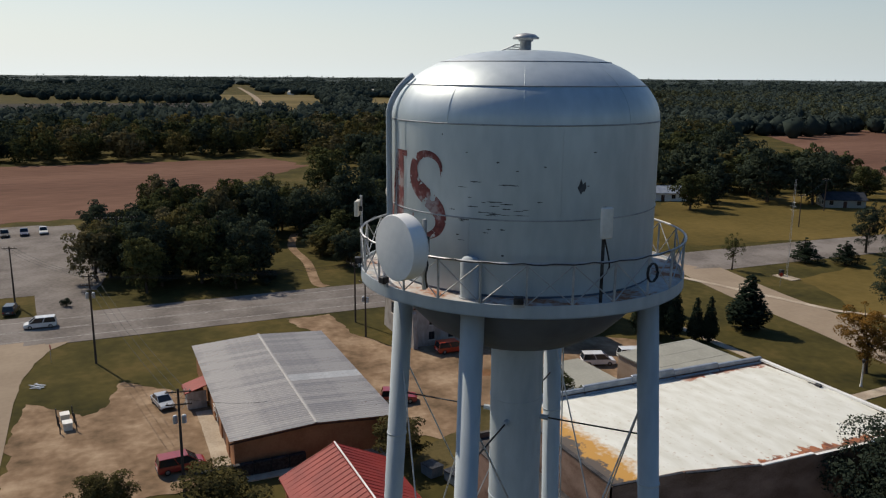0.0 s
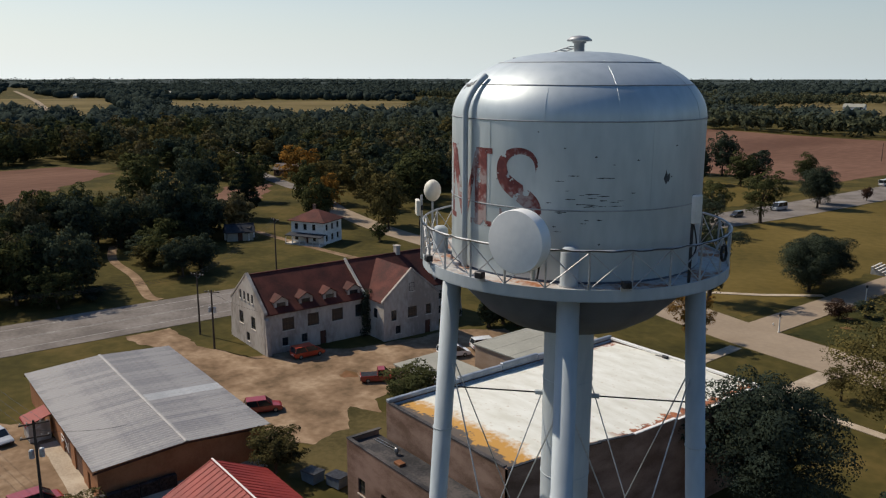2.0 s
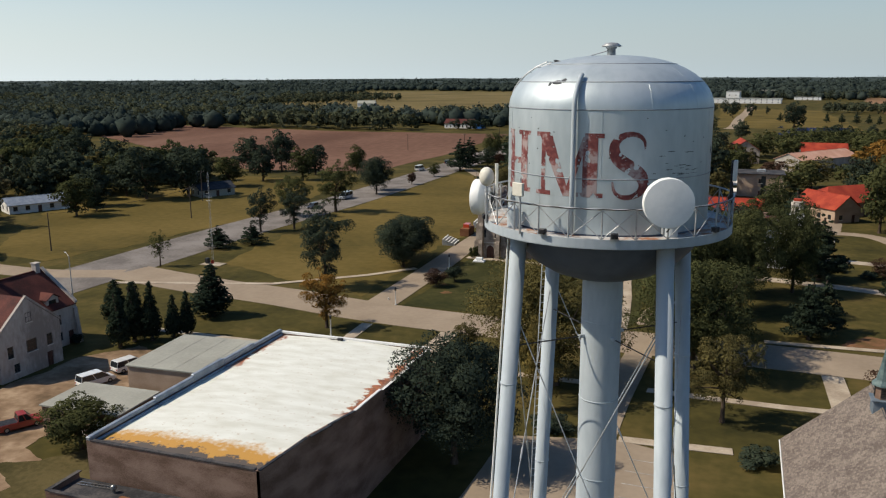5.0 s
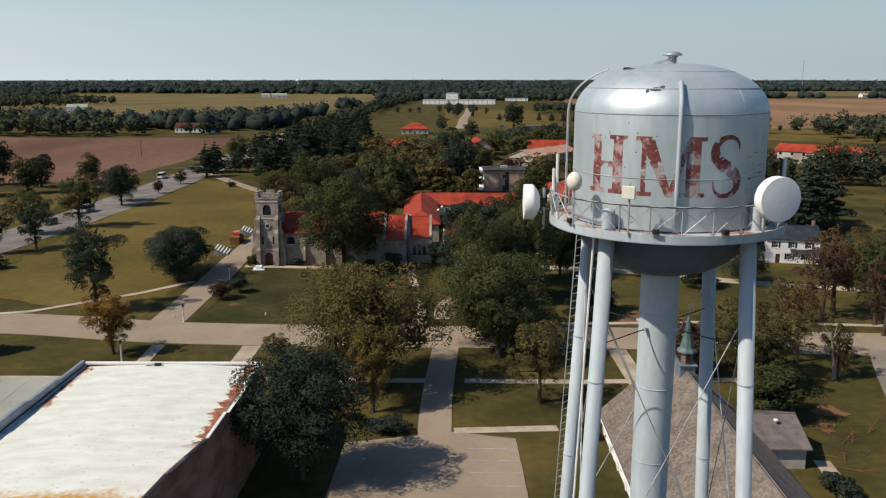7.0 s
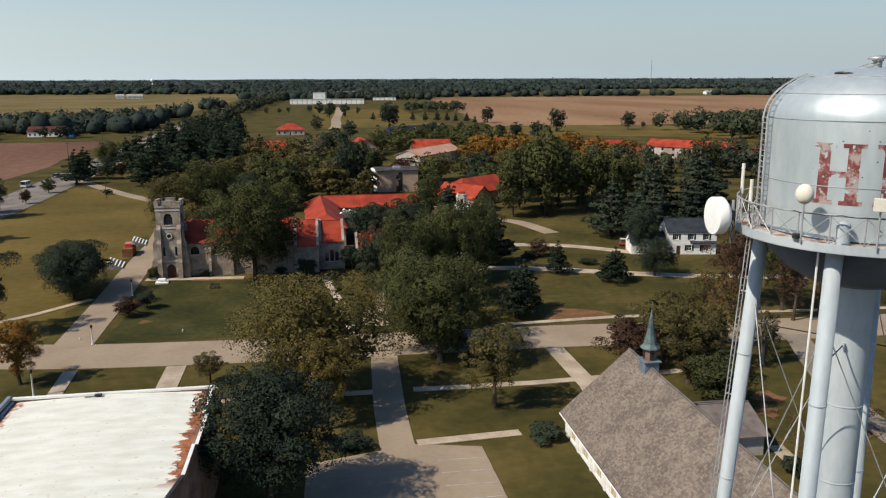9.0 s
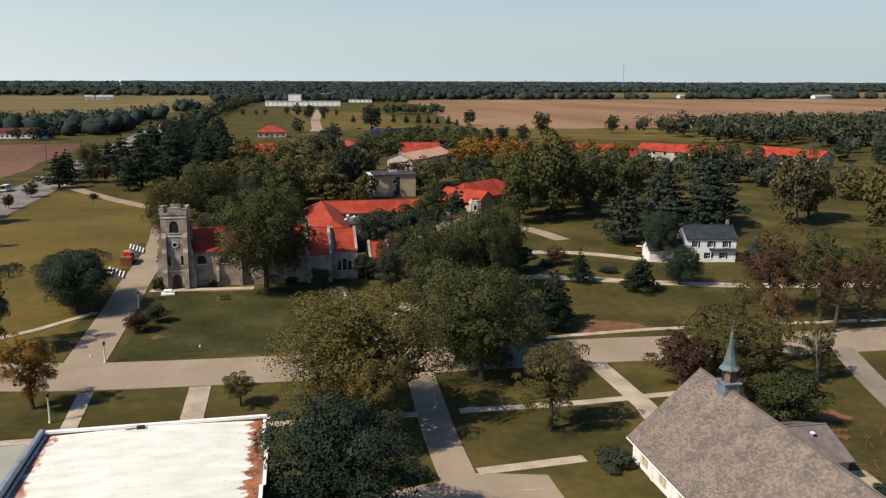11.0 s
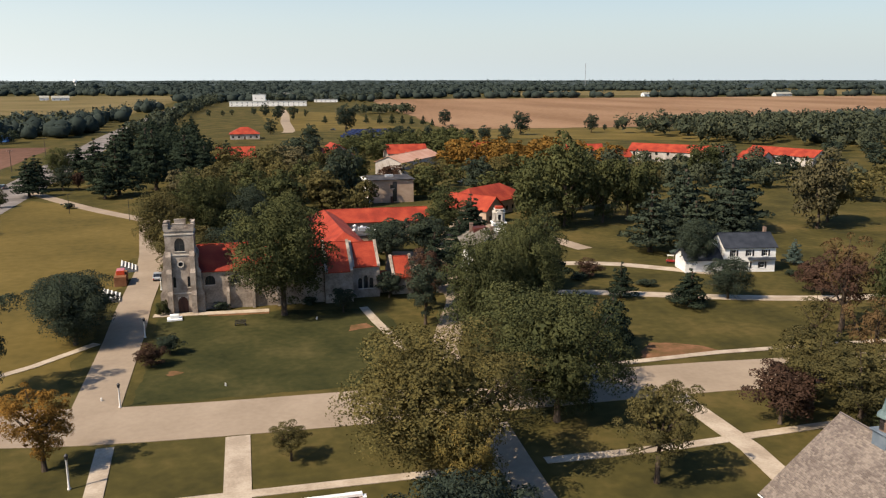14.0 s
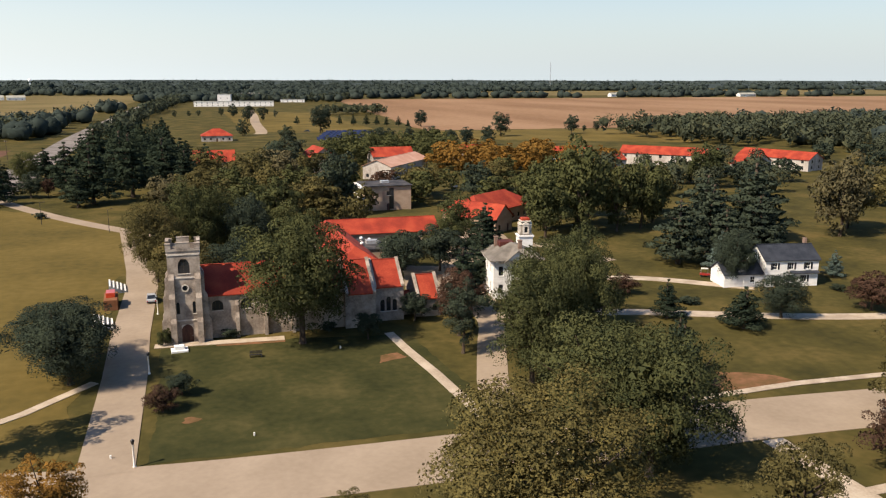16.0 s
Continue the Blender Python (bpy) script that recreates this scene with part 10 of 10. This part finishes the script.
far_wood("woods", scatter([(-330, 445), (-180, 450), (-180, 480), (-330, 490)], 11.0, 25) + scatter([(-185, 520), (-95, 560), (-95, 600), (-200, 585)], 11.0, 26) + scatter([(-600, 780), (-330, 640), (-560, 640), (-1400, 900), (-1100, 1250), (-700, 1280), (-480, 1200)], 17.0, 27, 0.9), L_WOODS, 60, 2.8, (10, 17), (11, 16), 4, "tree belts beyond the highway fields")
far_wood("woods", scatter([(300, 470), (318, 365), (350, 315), (420, 300), (800, 300), (900, 420), (640, 500), (420, 510)], 13.0, 28, 0.85), L_WOODS, 130, 1.9, (12, 19), (12, 17), 5, "dark tree belt behind the dormitories")
far_wood("woods", scatter([(-58, 480), (-40, 480), (-30, 900), (0, 1450), (-28, 1450), (-52, 900)], 12.0, 29, 0.8) + scatter([(60, 1290), (260, 1330), (300, 1500), (30, 1480)], 16.0, 30, 0.7), L_WOODS, 60, 2.6, (10, 16), (10, 15), 6, "line of trees along the far highway")
far_wood("woods", scatter([(150, 800), (148, 860), (214, 900), (222, 840)], 11.0, 31, 0.9), L_WOODS, 70, 2.2, (9, 14), (9, 13), 7, "tree row along the stubble field")
# rings of woodland out to the horizon
rng = random.Random(31)
spots, spots2 = [], []
FIELDS = [[(-760, -420), (-750, 8), (-1130, 122), (-1180, -420)], [(-700, 120), (-760, 40), (-1600, 130), (-1500, 320)], [(-700, 190), (-1388, 341), (-1267, 393), (-1225, 545), (-1047, 669), (-620, 400)], [(-520, 640), (-110, 660), (-75, 1900), (-900, 1950), (-700, 1300)], [(185, 548), (330, 540), (960, 520), (1700, 560), (1800, 1450), (262, 1470)], [(600, 1700), (2600, 1600), (2600, 2300), (700, 2200)], [(-100, 400), (260, 400), (270, 1320), (-70, 1320)], [(-345, -400), (-345, 500), (380, 550), (380, -400)], [(-830, 60), (-800, 110), (-2400, 380), (-2420, 300)]]


for k in range(60000):
    a = rng.uniform(-15, 232)
    d = 520 + 2500 * rng.random() ** 0.8
    x, y = 40 + d * math.cos(radians(a)), -60 + d * math.sin(radians(a))
    if noise.noise((x / 420, y / 260, 0.3)) + 0.25 * noise.noise((x / 130, y / 110, 4.1)) < (-0.24 if x < -300 else -0.12):
        continue
    if any(within(x, y, f) for f in FIELDS):
        continue
    (spots if d < 1400 else spots2).append((x, y))
rng.shuffle(spots)
rng.shuffle(spots2)
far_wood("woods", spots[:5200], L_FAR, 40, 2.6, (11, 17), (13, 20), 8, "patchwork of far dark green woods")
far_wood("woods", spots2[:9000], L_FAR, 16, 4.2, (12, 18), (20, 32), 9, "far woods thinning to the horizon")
spots3 = []
for k in range(9000):
    a = radians(rng.uniform(-20, 240))
    d = rng.uniform(3000, 4600)
    spots3.append((40 + d * math.cos(a), -60 + d * math.sin(a)))
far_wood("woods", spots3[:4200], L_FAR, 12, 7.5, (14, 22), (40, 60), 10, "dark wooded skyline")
# low wooded rises on the skyline
def skyline(seed, d, top, label):
    r = random.Random(seed)
    verts_, faces_ = [], []
    n = 220
    for i in range(n + 1):
        a = radians(-25 + 270 * i / n)
        h = top + 7 * noise.noise((i * 0.06, seed, 0)) + 3 * noise.noise((i * 0.5, seed, 2)) + r.uniform(-0.8, 0.8)
        for dd, z in ((d - 260, 0), (d - 120, h * 0.75), (d, h), (d + 200, 0)):
            verts_.append((40 + dd * math.cos(a), -100 + dd * math.sin(a), z))
    for i in range(n):
        for j in range(3):
            b = 4 * i + j
            faces_.append((b, b + 4, b + 5, b + 1))
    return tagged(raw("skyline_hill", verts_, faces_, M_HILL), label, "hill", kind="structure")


# blue-grey base colour carries the haze of distance on the rises
M_HILL = mat("hazed_wooded_hill", [(0.034, 0.046, 0.046), (0.055, 0.068, 0.06)], 0.01, 0.06, 0.95, bump=0.8, bump_dist=3.0)
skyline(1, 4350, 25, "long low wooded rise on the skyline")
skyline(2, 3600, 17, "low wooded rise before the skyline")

# ivy on the barracks, in the corner of the cross wing
rng_i = np.random.default_rng(5)
ic = np.column_stack([np.full(26, -40.75), -54.7 + rng_i.normal(size=26) * 0.45, np.linspace(0.4, 7.2, 26)])
ivy_pts, ivy_nrm = leaf_tris(rng_i, ic, np.full(26, 0.75), np.full(26, 70), 0.26, 0.1, 1.0, np.array([-42.5, -54.7, 3.0]))
ivy_pts[:, 0] = np.maximum(ivy_pts[:, 0], -41.0)
tagged(new("ivy", leaf_mesh("ivy", ivy_pts, ivy_nrm, L_DEEP)), "dark ivy climbing the stucco barracks wall", "ivy")
grove(scatter([(-190, 474), (-128, 470), (-120, 486), (-186, 490)], 10.0, 92, 0.6), LOWB, L_DEEP, (8, 12), (9, 12), 92, "dark trees before the roadside store")
